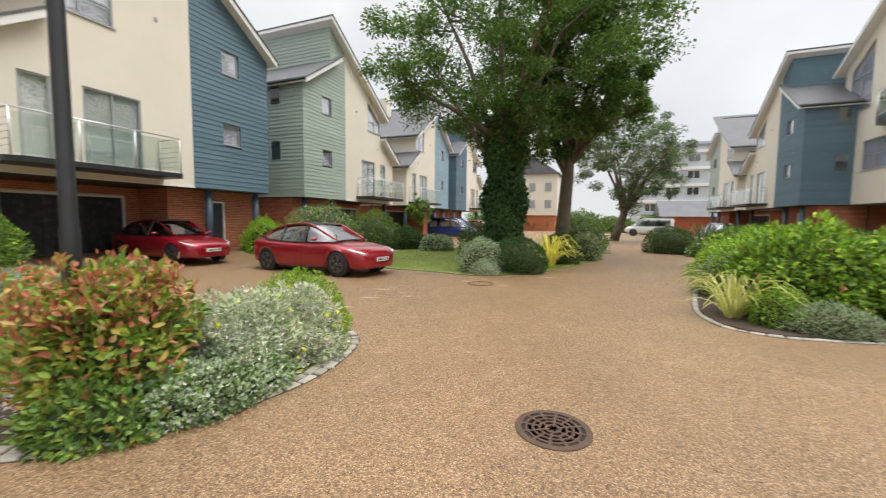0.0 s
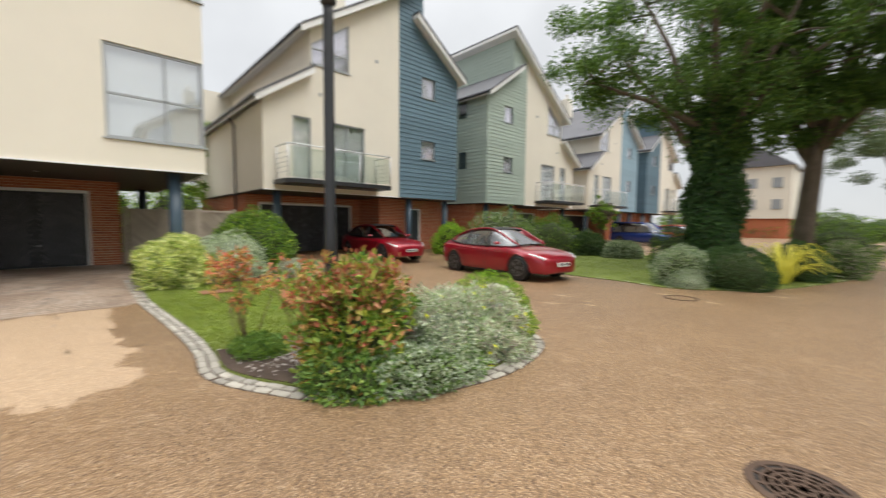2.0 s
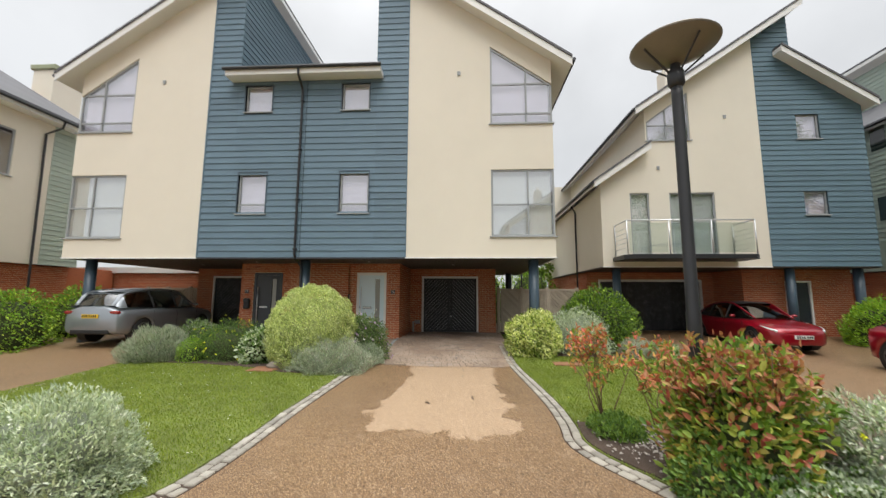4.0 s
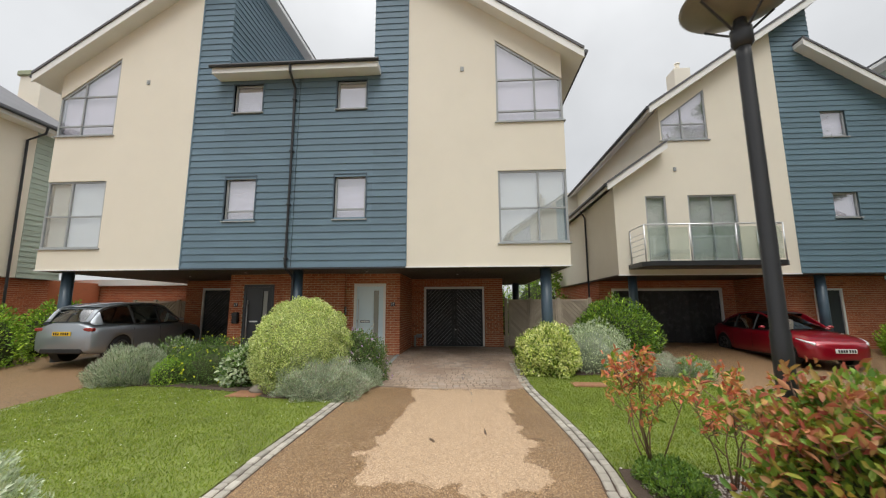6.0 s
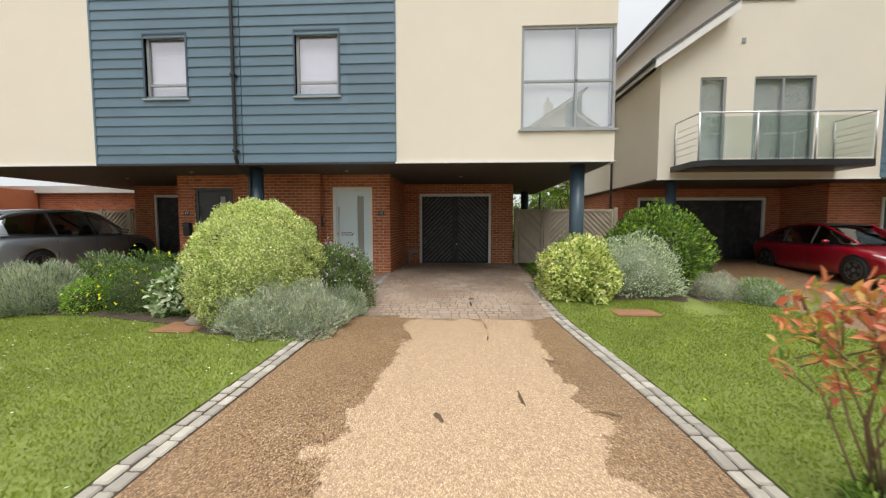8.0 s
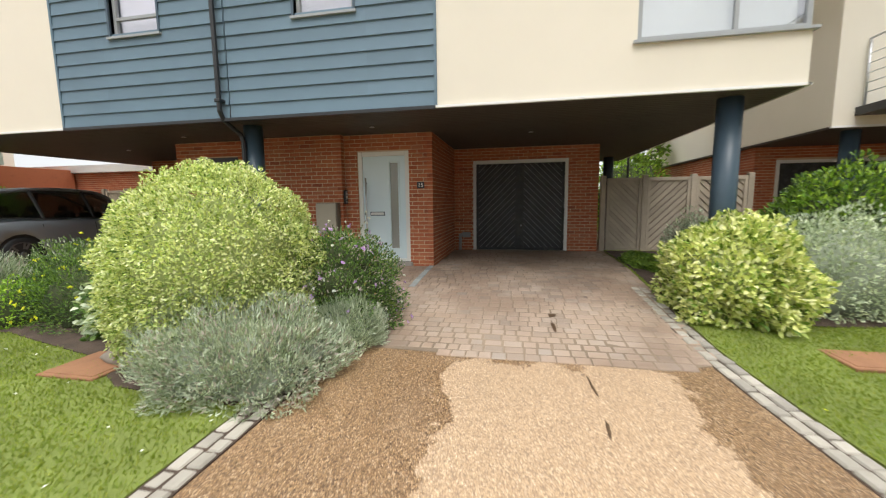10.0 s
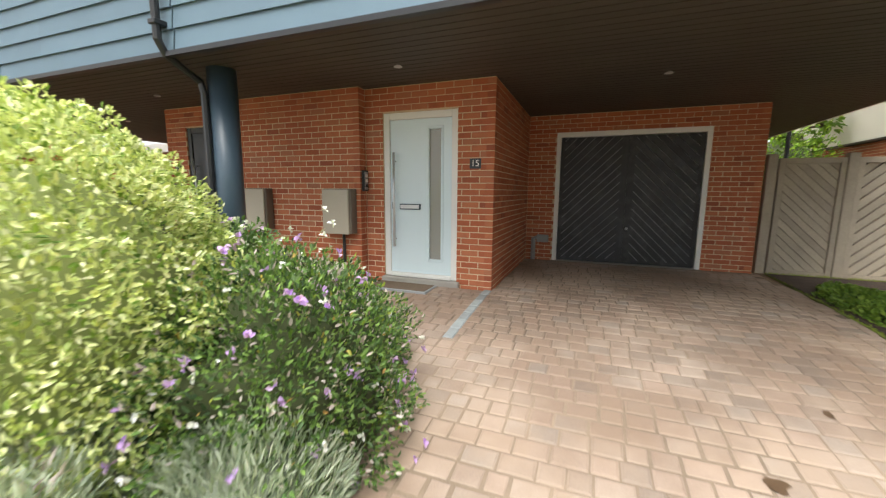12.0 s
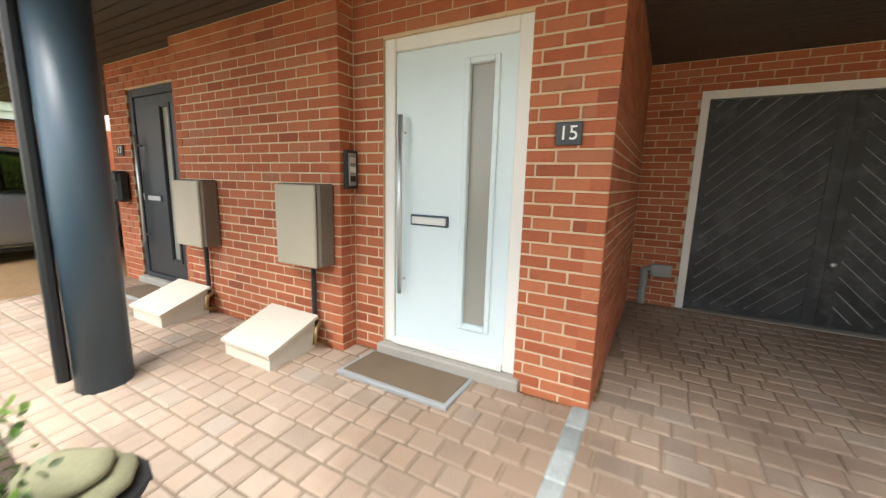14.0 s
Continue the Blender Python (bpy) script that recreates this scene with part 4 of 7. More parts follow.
def garage_door(y0, y1, z0, z1, x):
    """Double charcoal garage doors boarded in a chevron, in a white frame."""
    g = thing("garage_door", "charcoal boarded double garage door in a white frame", "garage door")
    bm = bmesh.new()
    box(bm, x - 0.1, x + 0.02, y0, y0 + 0.07, z0, z1)
    box(bm, x - 0.1, x + 0.02, y1 - 0.07, y1, z0, z1)
    box(bm, x - 0.1, x + 0.02, y0 + 0.07, y1 - 0.07, z1 - 0.08, z1)
    part("frame", bm, WHITE, g, "white painted frame")
    m = (y0 + y1) / 2
    # added sheet behind both leaves, so that no daylight shows through their seam
    bm = bmesh.new()
    box(bm, x - 0.14, x - 0.10, y0 + 0.02, y1 - 0.02, z0, z1 - 0.02)
    part("light_stop", bm, BACKING, g)
    for a, b, sl in ((y0 + 0.075, m - 0.0015, -1), (m + 0.0015, y1 - 0.075, 1)):
        bm = bmesh.new()
        box(bm, x - 0.09, x - 0.05, a, b, z0 + 0.03, z1 - 0.085)
        part("backing_board", bm, DUSTY, g, "dusty backing board showing in the grooves")
        bm = bmesh.new()
        for u, v, z2, z3 in ((a, a + (0.06 if sl < 0 else 0.1), z0 + 0.03, z1 - 0.085), (b - (0.1 if sl < 0 else 0.06), b, z0 + 0.03, z1 - 0.085)):
            box(bm, x - 0.05, x - 0.022, u, v, z2, z3)
        box(bm, x - 0.05, x - 0.024, a, b, z0 + 0.03, z0 + 0.08)
        leaf_ = part("door_leaf", bm, GARAGE, g)
        diagonal_planks(leaf_, x - 0.05, x - 0.028, a + 0.06, b - 0.06, z0 + 0.08, z1 - 0.09, 0.088, 0.014, -sl, GARAGE)
    bm = bmesh.new()
    lathe(bm, [(0.022, 0), (0.026, 0.02), (0.018, 0.035)], 12)
    k = part("handle", bm, CHROME, g, "small steel knob", True)
    k.matrix_basis = pose(x - 0.022, m + 0.045, z0 + 0.62, 0, 90, 0)
    bm = bmesh.new()
    box(bm, x - 0.1, x + 0.06, y0 - 0.02, y1 + 0.02, z0 - 0.06, z0 + 0.012, 0.006)
    part("threshold", bm, CONCRETE, g)
    return g


garage_door(-2.23, 0.04, 0.27, 2.49, -15.35)
garage_door(both(0.04), both(-2.23), 0.27, 2.49, -15.35)


def text_mesh(name, body, size, mat, m, parent=None, depth=0.004):
    """Letters in the built-in font as a mesh lying in local x-y."""
    cu = bpy.data.curves.new(name, 'FONT')
    cu.body, cu.size, cu.extrude = body, size, depth
    cu.align_x, cu.align_y = 'CENTER', 'CENTER'
    tmp = bpy.data.objects.new(name, cu)
    me = bpy.data.meshes.new_from_object(tmp)
    bpy.data.objects.remove(tmp)
    me.materials.clear()
    me.materials.append(mat)
    ob = new(name, me)
    ob.parent = parent
    ob.matrix_basis = m
    return ob


# turns text from its own plane onto a wall that faces +x
def on_wall(x, y, z):
    return Matrix.Translation((x, y, z)) @ Matrix(((0, 0, 1, 0), (1, 0, 0, 0), (0, 1, 0, 0), (0, 0, 0, 1)))


def front_door(y0, y1, z0, z1, x, mat, frame_mat, label, glass_side=1):
    d = thing("front_door", label, "door")
    bm = bmesh.new()
    w = 0.085
    box(bm, x - 0.07, x, y0, y0 + w, z0, z1, 0.006)
    box(bm, x - 0.07, x, y1 - w, y1, z0, z1, 0.006)
    box(bm, x - 0.069, x - 0.001, y0 + w, y1 - w, z1 - w, z1, 0.006)
    box(bm, x - 0.069, x + 0.02, y0 + w, y1 - w, z0, z0 + 0.05, 0.006)
    part("frame", bm, frame_mat, d)
    a, b, lo, hi = y0 + w + 0.004, y1 - w - 0.004, z0 + 0.055, z1 - w - 0.004
    g0, g1, h0, h1 = b - 0.30, b - 0.14, lo + 0.20, hi - 0.13
    bm = bmesh.new()
    strips_wall(bm, x - 0.06, x - 0.018, a, b, lo, lambda y: hi, [(g0, g1, h0, h1)])
    lf = part("leaf", bm, mat, d)
    bm = bmesh.new()
    for p, q, r, s in ((g0 - 0.035, g0, h0 - 0.035, h1 + 0.035), (g1, g1 + 0.035, h0 - 0.035, h1 + 0.035), (g0, g1, h0 - 0.035, h0), (g0, g1, h1, h1 + 0.035)):
        box(bm, x - 0.02, x - 0.004, p, q, r, s, 0.005)
    part("glazing_bead", bm, mat, d)
    bm = bmesh.new()
    box(bm, x - 0.05, x - 0.04, g0, g1, h0, h1)
    part("frosted_pane", bm, FROST, d, "frosted glass strip")
    bm = bmesh.new()
    tube(bm, [(x + 0.045, a + 0.075, lo + 0.35), (x + 0.045, a + 0.075, lo + 1.57)], 0.016, 12)
    for z in (lo + 0.45, lo + 1.46):
        tube(bm, [(x - 0.02, a + 0.075, z), (x + 0.045, a + 0.075, z)], 0.01, 8)
    part("pull_handle", bm, CHROME, d, "long round steel pull handle", True)
    bm = bmesh.new()
    box(bm, x - 0.02, x - 0.004, a + 0.13, a + 0.43, z0 + 0.895, z0 + 0.97, 0.006)
    plate = part("letter_plate", bm, STEEL_DARK, d, "dark rimmed letter plate")
    bm = bmesh.new()
    box(bm, x - 0.004, x + 0.004, a + 0.145, a + 0.415, z0 + 0.908, z0 + 0.957, 0.006)
    part("flap", bm, CHROME, plate, "brushed steel flap")
    bm = bmesh.new()
    box(bm, x - 0.02, x - 0.006, a + 0.018, a + 0.042, z0 + 0.90, z0 + 0.985, 0.004)
    part("lock", bm, GREY, d)
    return d


FROST = bare("frosted_glass", (0.33, 0.33, 0.30), 0.28, 0.0, 0.3)
front_door(-4.19, -3.16, 0.35, 2.47, -12.815, UPVC, WHITE, "white front door with a long steel handle and frosted strip")
front_door(both(-3.16), both(-4.19), 0.35, 2.47, -12.815, DARKDOOR, DARKDOOR, "dark grey front door with a frosted glass strip")
for yc in (-3.675, both(-3.675)):
    bm = bmesh.new()
    box(bm, -12.9, -12.74, yc - 0.54, yc + 0.56, 0.20, 0.345, 0.01)
    tagged(finish(bm, "door_step", CONCRETE), "pale concrete door step", "step")


def column(x, y, r=0.15, h=None):
    z = gz(x, y)
    bm = bmesh.new()
    lathe(bm, [(r + 0.0, -0.02), (r, SOF - 0.036 - z)], 32)
    c = finish(bm, "column", STEEL_DARK, None, "", True)
    c.matrix_basis = pose(x, y, z)
    return tagged(c, "round slate-blue steel column under the house", "column", "columns under the houses")


for x, y in ((-11.56, -5.5), (-11.5, 1.6), (-11.5, both(1.6)), (-18.6, 1.6), (-18.6, both(1.6))):
    column(x, y)
for y in (-0.65, both(-0.65)):
    bm = bmesh.new()
    box(bm, FX, FX + 0.03, y - 0.05, y + 0.05, 8.56, 8.70, 0.008)
    part("wall_vent", bm, GREY, pair)

# fence and gate beside the garage
fence = thing("fence", "weathered timber fence panels with slanting slats", "fence")
for a, b, sl, gap in ((0.95, 1.72, -1, 0.006), (1.84, 2.75, 1, 0.03), (2.87, 3.9, -1, 0.03)):
    bm = bmesh.new()
    for y0, y1, z0, z1 in ((a, a + 0.07, 0.24, 2.0), (b - 0.07, b, 0.24, 2.0), (a + 0.07, b - 0.07, 0.24, 0.33), (a + 0.07, b - 0.07, 1.92, 2.0)):
        box(bm, -15.53, -15.47, y0, y1, z0, z1, 0.004)
    box(bm, -15.56, -15.55, a, b, 0.24, 1.98)
    pnl = part("panel", bm, FENCE, fence)
    diagonal_planks(pnl, -15.545, -15.50, a + 0.07, b - 0.07, 0.33, 1.92, 0.085, gap, sl, FENCE, "slat")
for y in (0.86, 1.78, 2.81, 3.96):
    bm = bmesh.new()
    box(bm, -15.57, -15.45, y - 0.06, y + 0.06, 0.15, 2.06, 0.008)
    part("post", bm, FENCE, fence)
copy_thing(fence, Matrix.Translation((-0.6, 0, 0)) @ Matrix.Translation((0, 2 * AXIS - 4.4 + 0.0, 0)))


# ---- detached houses of the row: cream gable with balcony, boarded wing ----
def row_house(m, clad, label, group="houses of the row", detail=True):
    """Front at local x = 0 facing +x, from y = 0 to 9.75; the boarded wing lies at the high-y end."""
    h = thing("house", label, "house", group=group)
    h.matrix_basis = m

    def main(y):
        return 8.78 + (y - 1.5) * 0.668

    def lean(y):
        return 6.05 + (y - 0.0) * 0.69

    def wing(y):
        return 10.62 - (y - 7.4) * 0.70
    C = 6.02
    tri = (lambda y: 8.45 + (y - 1.85) * 0.735)
    holes = [(1.09, 1.8, 3.15, 5.63), (2.55, 4.2, 3.15, 5.63), (1.85, 3.48, 7.7, tri)]
    bm = bmesh.new()
    strips_wall(bm, -0.3, 0, 0, 1.8, SOF, lean, holes)
    strips_wall(bm, -0.3, 0, 1.8, C, SOF, main, holes)
    box(bm, -11, -0.3, 0, 0.25, SOF, 5.95)
    prism(bm, [(-11, 1.8, SOF), (-0.3, 1.8, SOF), (-0.3, 1.8, 8.95), (-11, 1.8, 8.95)], (0, 0.25, 0))
    box(bm, -11, -10.8, 0.25, 9.7, SOF, 9.0)
    part("wall", bm, CREAM, h)
    wh = [(7.38, 8.21, 4.74, 5.62), (7.38, 8.21, 7.66, 8.64)]
    bm = bmesh.new()
    strips_wall(bm, -0.3, -0.01, C, 7.4, SOF, main, wh)
    strips_wall(bm, -0.3, -0.01, 7.4, 9.75, SOF, wing, wh)
    box(bm, -11, -0.3, 9.5, 9.75, SOF, 8.97)
    box(bm, -11, -0.3, 7.15, 7.4, 9.5, 12.9)
    w = part("boarded_wall", bm, BACKING, h)
    boards(w, -0.01, C, 7.4, SOF, main, wh, clad)
    boards(w, -0.01, 7.4, 9.75, SOF, wing, wh, clad)
    side_boards(w, 9.75, 1, -11, 0.01, SOF, 8.95, clad)
    side_boards(w, 7.4, 1, -11, 0.01, 9.5, 12.85, clad)
    bm = bmesh.new()
    for z in (4.9, 7.9):
        box(bm, -2.2, -1.6, 9.74, 9.79, z, z + 1.0)
    part("side_window", bm, CARGLASS, h)
    window(h, 0, 1.09, 1.8, 3.15, 5.63, behind=CURTAIN, sill=False)
    window(h, 0, 2.55, 4.2, 3.15, 5.63, mull=[((3.36, 3.2), (3.36, 5.58))], behind=CURTAIN, sill=False)
    window(h, 0, 1.85, 3.48, 7.7, 8.4, mull=[((2.6, 7.75), (2.6, tri(2.6) - 0.02)), ((1.9, 8.32), (3.43, 8.32))], top=tri, behind=BLIND)
    for a, b, c, d in wh:
        window(h, 0, a, b, c, d, behind=BLIND, depth=0.12)
    bm = bmesh.new()
    for y, z in ((4.8, 8.6), (2.2, 6.6)):
        box(bm, 0, 0.03, y - 0.05, y + 0.05, z - 0.07, z + 0.07, 0.006)
    part("wall_vent", bm, GREY, h)
    gable_roof(h, 1.3, main(1.3), 7.75, main(7.75), 0.42, -11.2)
    gable_roof(h, -0.35, lean(-0.35), 1.8, lean(1.8), 0.42, -11.2)
    gable_roof(h, 6.8, wing(6.8), 10.0, wing(10.0), 0.42, -11.2)
    bm = bmesh.new()
    box(bm, -5.6, -4.8, 5.2, 6.0, 11.5, 13.6, 0.02)
    lathe(bm, [(0.12, 13.6), (0.10, 14.0), (0.14, 14.05), (0.1, 14.1)], 12, (-5.2, 5.6, 0))
    part("chimney", bm, CREAM, h)
    for y, yy, zt in ((0.06, -0.28, 6.0), (9.82, 10.2, 9.3)):
        bm = bmesh.new()
        tube(bm, [(-3.3, yy, zt), (-3.3, (y - 0.06) + (0.12 if y > 5 else -0.06), zt - 0.4), (-3.3, (y - 0.06) + (0.12 if y > 5 else -0.06), 0.3)], 0.04, 8)
        part("downpipe", bm, GUTTER, h)
    # balcony
    bm = bmesh.new()
    prism(bm, [(0, 0.35, 3.0), (1.05, 0.35, 3.0), (1.3, 0.65, 3.0), (1.3, 4.6, 3.0), (1.05, 4.85, 3.0), (0, 4.85, 3.0)], (0, 0, 0.15))
    part("balcony_deck", bm, GUTTER, h, "black steel balcony deck")
    for pts in ([(0.03, 0.45), (1.15, 0.45)], [(1.15, 0.45), (1.15, 4.72)], [(1.15, 4.72), (0.03, 4.72)]):
        bm = bmesh.new()
        tube(bm, [(*pts[0], 4.35), (*pts[1], 4.35)], 0.022, 8)
        part("handrail", bm, CHROME, h, "", True)
        if pts[0][1] == pts[1][1]:
            for k in range(5):
                bm = bmesh.new()
                tube(bm, [(*pts[0], 3.4 + k * 0.17), (*pts[1], 3.4 + k * 0.17)], 0.008, 6)
                part("rail_wire", bm, CHROME, h, "", True)
    for x, y in ((1.15, 0.45), (1.15, 1.87), (1.15, 3.29), (1.15, 4.72), (0.05, 0.45), (0.05, 4.72)):
        bm = bmesh.new()
        tube(bm, [(x, y, 3.15), (x, y, 4.35)], 0.022, 8)
        part("rail_post", bm, CHROME, h, "round steel post", True)
    for a, b in ((0.51, 1.81), (1.93, 3.23), (3.35, 4.66)):
        bm = bmesh.new()
        box(bm, 1.145, 1.155, a, b, 3.22, 4.25)
        p = part("balcony_glass", bm, RAILGLASS, h)
        p.visible_shadow = False
    # ground floor: soffit, brick, garage, door, columns
    bm = bmesh.new()
    box(bm, -11, -0.005, 0.02, 9.73, SOF - 0.04, SOF + 0.1)
    part("soffit", bm, SOFFIT, h)
    bm = bmesh.new()
    box(bm, -0.02, 0.035, -0.02, C, SOF - 0.04, SOF - 0.002)
    part("bead_trim", bm, WHITE, h)
    for p, q, hs in (((-2.8, 0.2), (-2.8, 5.6), [(0.5, 4.9, 0, 2.45)]), ((-2.8, 5.6), (-1.0, 5.6), []), ((-1.0, 5.6), (-1.0, 9.6), [(1.55, 2.5, 0, 2.35)]), ((-1.0, 9.6), (-11, 9.6), []), ((-11, 0.2), (-2.8, 0.2), [])):
        brick_wall(h, p, q, 0.1, SOF - 0.045, hs)
    bm = bmesh.new()
    for a, b, c, d in ((0.7, 0.78, 0.2, 2.45), (5.02, 5.1, 0.2, 2.45), (0.78, 5.02, 2.37, 2.45)):
        box(bm, -2.88, -2.78, a, b, c, d)
    part("garage_frame", bm, WHITE, h)
    bm = bmesh.new()
    box(bm, -2.9, -2.86, 0.78, 5.02, 0.2, 2.37)
    leaf_ = part("garage_door", bm, GARAGE, h)
    for k in range(14):
        bm = bmesh.new()
        box(bm, -2.86, -2.845, 0.8 + k * 0.3, 1.07 + k * 0.3, 0.22, 2.36)
        part("plank", bm, GARAGE, leaf_)
    bm = bmesh.new()
    for a, b, c, d in ((7.15, 7.22, 0.25, 2.35), (8.03, 8.1, 0.25, 2.35), (7.22, 8.03, 2.28, 2.35)):
        box(bm, -1.08, -0.97, a, b, c, d)
    part("door_frame", bm, WHITE, h)
    bm = bmesh.new()
    box(bm, -1.07, -1.03, 7.22, 8.03, 0.25, 2.28)
    box(bm, -1.03, -1.0, 7.3, 7.34, 1.1, 1.4)
    part("door", bm, DARKDOOR, h)
    for y in (0.6, 6.9, 9.3):
        bm = bmesh.new()
        lathe(bm, [(0.15, 0.1), (0.15, SOF - 0.04)], 24, (-0.4, y, 0))
        part("column", bm, STEEL_DARK, h, "", True)
    return h


def mirror(x, y, sx, sy):
    return Matrix.Translation((x, y, 0)) @ Matrix.Diagonal((sx, sy, 1, 1))


RX = -14.45
row_house(mirror(RX, 4.7, 1, 1), TEAL_FAR, "cream and teal boarded detached house with a glass balcony", group="")
h3 = row_house(mirror(RX, 26.66, 1, -1), SAGE, "cream and sage green boarded detached house with a balcony", group="")
row_house(mirror(RX, 29.05, 1, 1), SKYBLUE, "cream and pale blue boarded house further along the row", group="")
row_house(mirror(RX, 51.0, 1, -1), TEAL_FAR, "cream and teal boarded house at the row's far end", group="")
row_house(mirror(12.3, 41.2, -1, -1), TEAL_FAR, "cream and teal boarded house across the road", group="")
row_house(mirror(12.3, 43.4, -1, 1), SAGE, "cream house with grey roof across the road", group="")
row_house(mirror(15.5, 2.0, -1, 1), SKYBLUE, "cream and pale blue boarded house across the road", group="")


def neighbour_house():
    """The house beyond the far drive: its cream flank with an eave, and a sage boarded end. Local +x is its open side."""
    h = thing("house", "cream and sage green boarded neighbouring house with a grey slate roof", "house")
    h.matrix_basis = pose(0, -17.0, 0, 0, 0, 90)
    hs = [(11.0, 12.3, 5.95, 7.7), (10.9, 12.05, 3.3, 5.1), (8.6, 9.8, 5.95, 7.7)]
    bm = bmesh.new()
    strips_wall(bm, -0.3, 0, 7.0, 13.6, SOF, lambda y: 8.5, hs)
    box(bm, -8, -0.3, 7.0, 7.3, SOF, 8.45)
    box(bm, -8, -7.7, 7.3, 15.0, SOF, 8.45)
    part("wall", bm, CREAM, h)
    for a, b, c, d in hs:
        window(h, 0, a, b, c, d, mull=[((a + 0.45, c + 0.05), (a + 0.45, d - 0.05))], behind=INSIDE)
    bm = bmesh.new()
    strips_wall(bm, -0.3, -0.01, 13.6, 15.1, SOF, lambda y: 8.5, [])
    box(bm, -7.7, -0.3, 14.8, 15.1, SOF, 8.45)
    w = part("boarded_wall", bm, BACKING, h)
    boards(w, -0.01, 13.6, 15.1, SOF, lambda y: 8.5, [], SAGE)
    bm = bmesh.new()
    prism(bm, [(0.52, 6.6, 8.62), (-5.0, 6.6, 11.9), (-5.0, 6.6, 12.0), (0.52, 6.6, 8.71)], (0, 8.6, 0))
    part("roof_covering", bm, SLATE, h)
    bm = bmesh.new()
    box(bm, 0.003, 0.46, 6.7, 15.15, 8.42, 8.56)
    part("soffit", bm, FASCIA, h)
    bm = bmesh.new()
    prism(bm, [(0.5, 15.21, 8.38), (-5.0, 15.21, 11.66), (-5.0, 15.21, 11.98), (0.5, 15.21, 8.69)], (0, 0.05, 0))
    part("bargeboard", bm, FASCIA, h)
    bm = bmesh.new()
    tube(bm, [(0.53, 6.6, 8.59), (0.53, 15.2, 8.59)], 0.06, 8)
    part("gutter", bm, GUTTER, h)
    bm = bmesh.new()
    tube(bm, [(0.5, 13.5, 8.55), (0.45, 13.5, 8.3), (0.06, 13.25, 7.95), (0.06, 13.35, 0.3)], 0.042, 8)
    part("downpipe", bm, GUTTER, h)
    bm = bmesh.new()
    box(bm, -4.4, -3.3, 16.0, 17.4, 2.8, 12.5)
    part("chimney", bm, CREAM, h)
    bm = bmesh.new()
    box(bm, -4.5, -3.2, 15.9, 17.5, 12.5, 12.75, 0.03)
    part("chimney_cap", bm, surface("mossy_coping", (0.33, 0.36, 0.24), 0.9, var=0.2), h)
    brick_wall(h, (-0.25, 7.1), (-0.25, 15.0), 0.05, SOF - 0.01)
    bm = bmesh.new()
    box(bm, -7.8, -0.5, 7.3, 17.4, 0.05, SOF)
    part("ground_storey", bm, BRICK_FAR, h)


neighbour_house()


# ---- planting ----
RNG = np.random.default_rng(7)


def blades(name, P, A, N, length, width, mat, parent, fold=0.25, label=""):
    """Many leaves in one mesh: each a pointed blade folded on its midrib, at P along A, facing N."""
    n = len(P)
    A = A / np.linalg.norm(A, axis=1, keepdims=True)
    S = np.cross(N, A)
    S /= np.linalg.norm(S, axis=1, keepdims=True) + 1e-9
    U = np.cross(A, S)
    ln = np.asarray(length).reshape(-1, 1) * np.ones((n, 1))
    wd = np.asarray(width).reshape(-1, 1) * np.ones((n, 1))
    V = np.empty((n, 6, 3))
    V[:, 0] = P
    for k, (u, w) in enumerate(((0.28, 0.42), (0.68, 0.40))):
        V[:, 1 + k] = P + A * ln * u + S * wd * w + U * wd * fold
        V[:, 5 - k] = P + A * ln * u - S * wd * w + U * wd * fold
    V[:, 3] = P + A * ln - U * wd * fold * 0.4
    me = bpy.data.meshes.new(name)
    me.vertices.add(n * 6)
    me.vertices.foreach_set("co", V.ravel())
    idx = (np.arange(n)[:, None] * 6 + np.array([0, 1, 2, 3, 0, 3, 4, 5])).ravel()
    me.loops.add(n * 8)
    me.loops.foreach_set("vertex_index", idx.astype(np.int32))
    me.polygons.add(n * 2)
    me.polygons.foreach_set("loop_start", np.arange(0, n * 8, 4, dtype=np.int32))
    me.update(calc_edges=True)
    me.materials.append(mat)
    ob = new(name, me)
    ob.parent = parent
    if label:
        tagged(ob, label)
    return ob


def lumps(D, seed, f=2.3, amp=0.16):
    return np.array([1 + amp * noise.noise((d[0] * f + seed, d[1] * f - seed, d[2] * f + 3.1)) + amp * 0.5 * noise.noise((d[0] * f * 2.3, d[1] * f * 2.3 + seed, d[2] * f * 2.3)) for d in D])


def shell(n, cx, cy, rx, ry, h, low=-0.35, seed=1.0, amp=0.16, depth=0.2, f=2.3, z0=None, flat=1.0):
    """Points near the skin of a lumpy mound, with outward directions."""
    D = RNG.normal(size=(n * 3, 3))
    D /= np.linalg.norm(D, axis=1, keepdims=True)
    D = D[D[:, 2] > low][:n]
    n = len(D)
    k = lumps(D, seed, f, amp) * (1 - depth * RNG.random(n) ** 1.7)
    zc = h / (1 - low * 0.8)
    P = np.empty((n, 3))
    P[:, 0] = cx + D[:, 0] * rx * k
    P[:, 1] = cy + D[:, 1] * ry * k
    g = gz(cx, cy) if z0 is None else z0
    P[:, 2] = g + h - zc + D[:, 2] * zc * k
    P[:, 2] = np.maximum(P[:, 2], g + 0.02)
    O = D / np.array([rx, ry, zc])
    O /= np.linalg.norm(O, axis=1, keepdims=True)
    return P, O


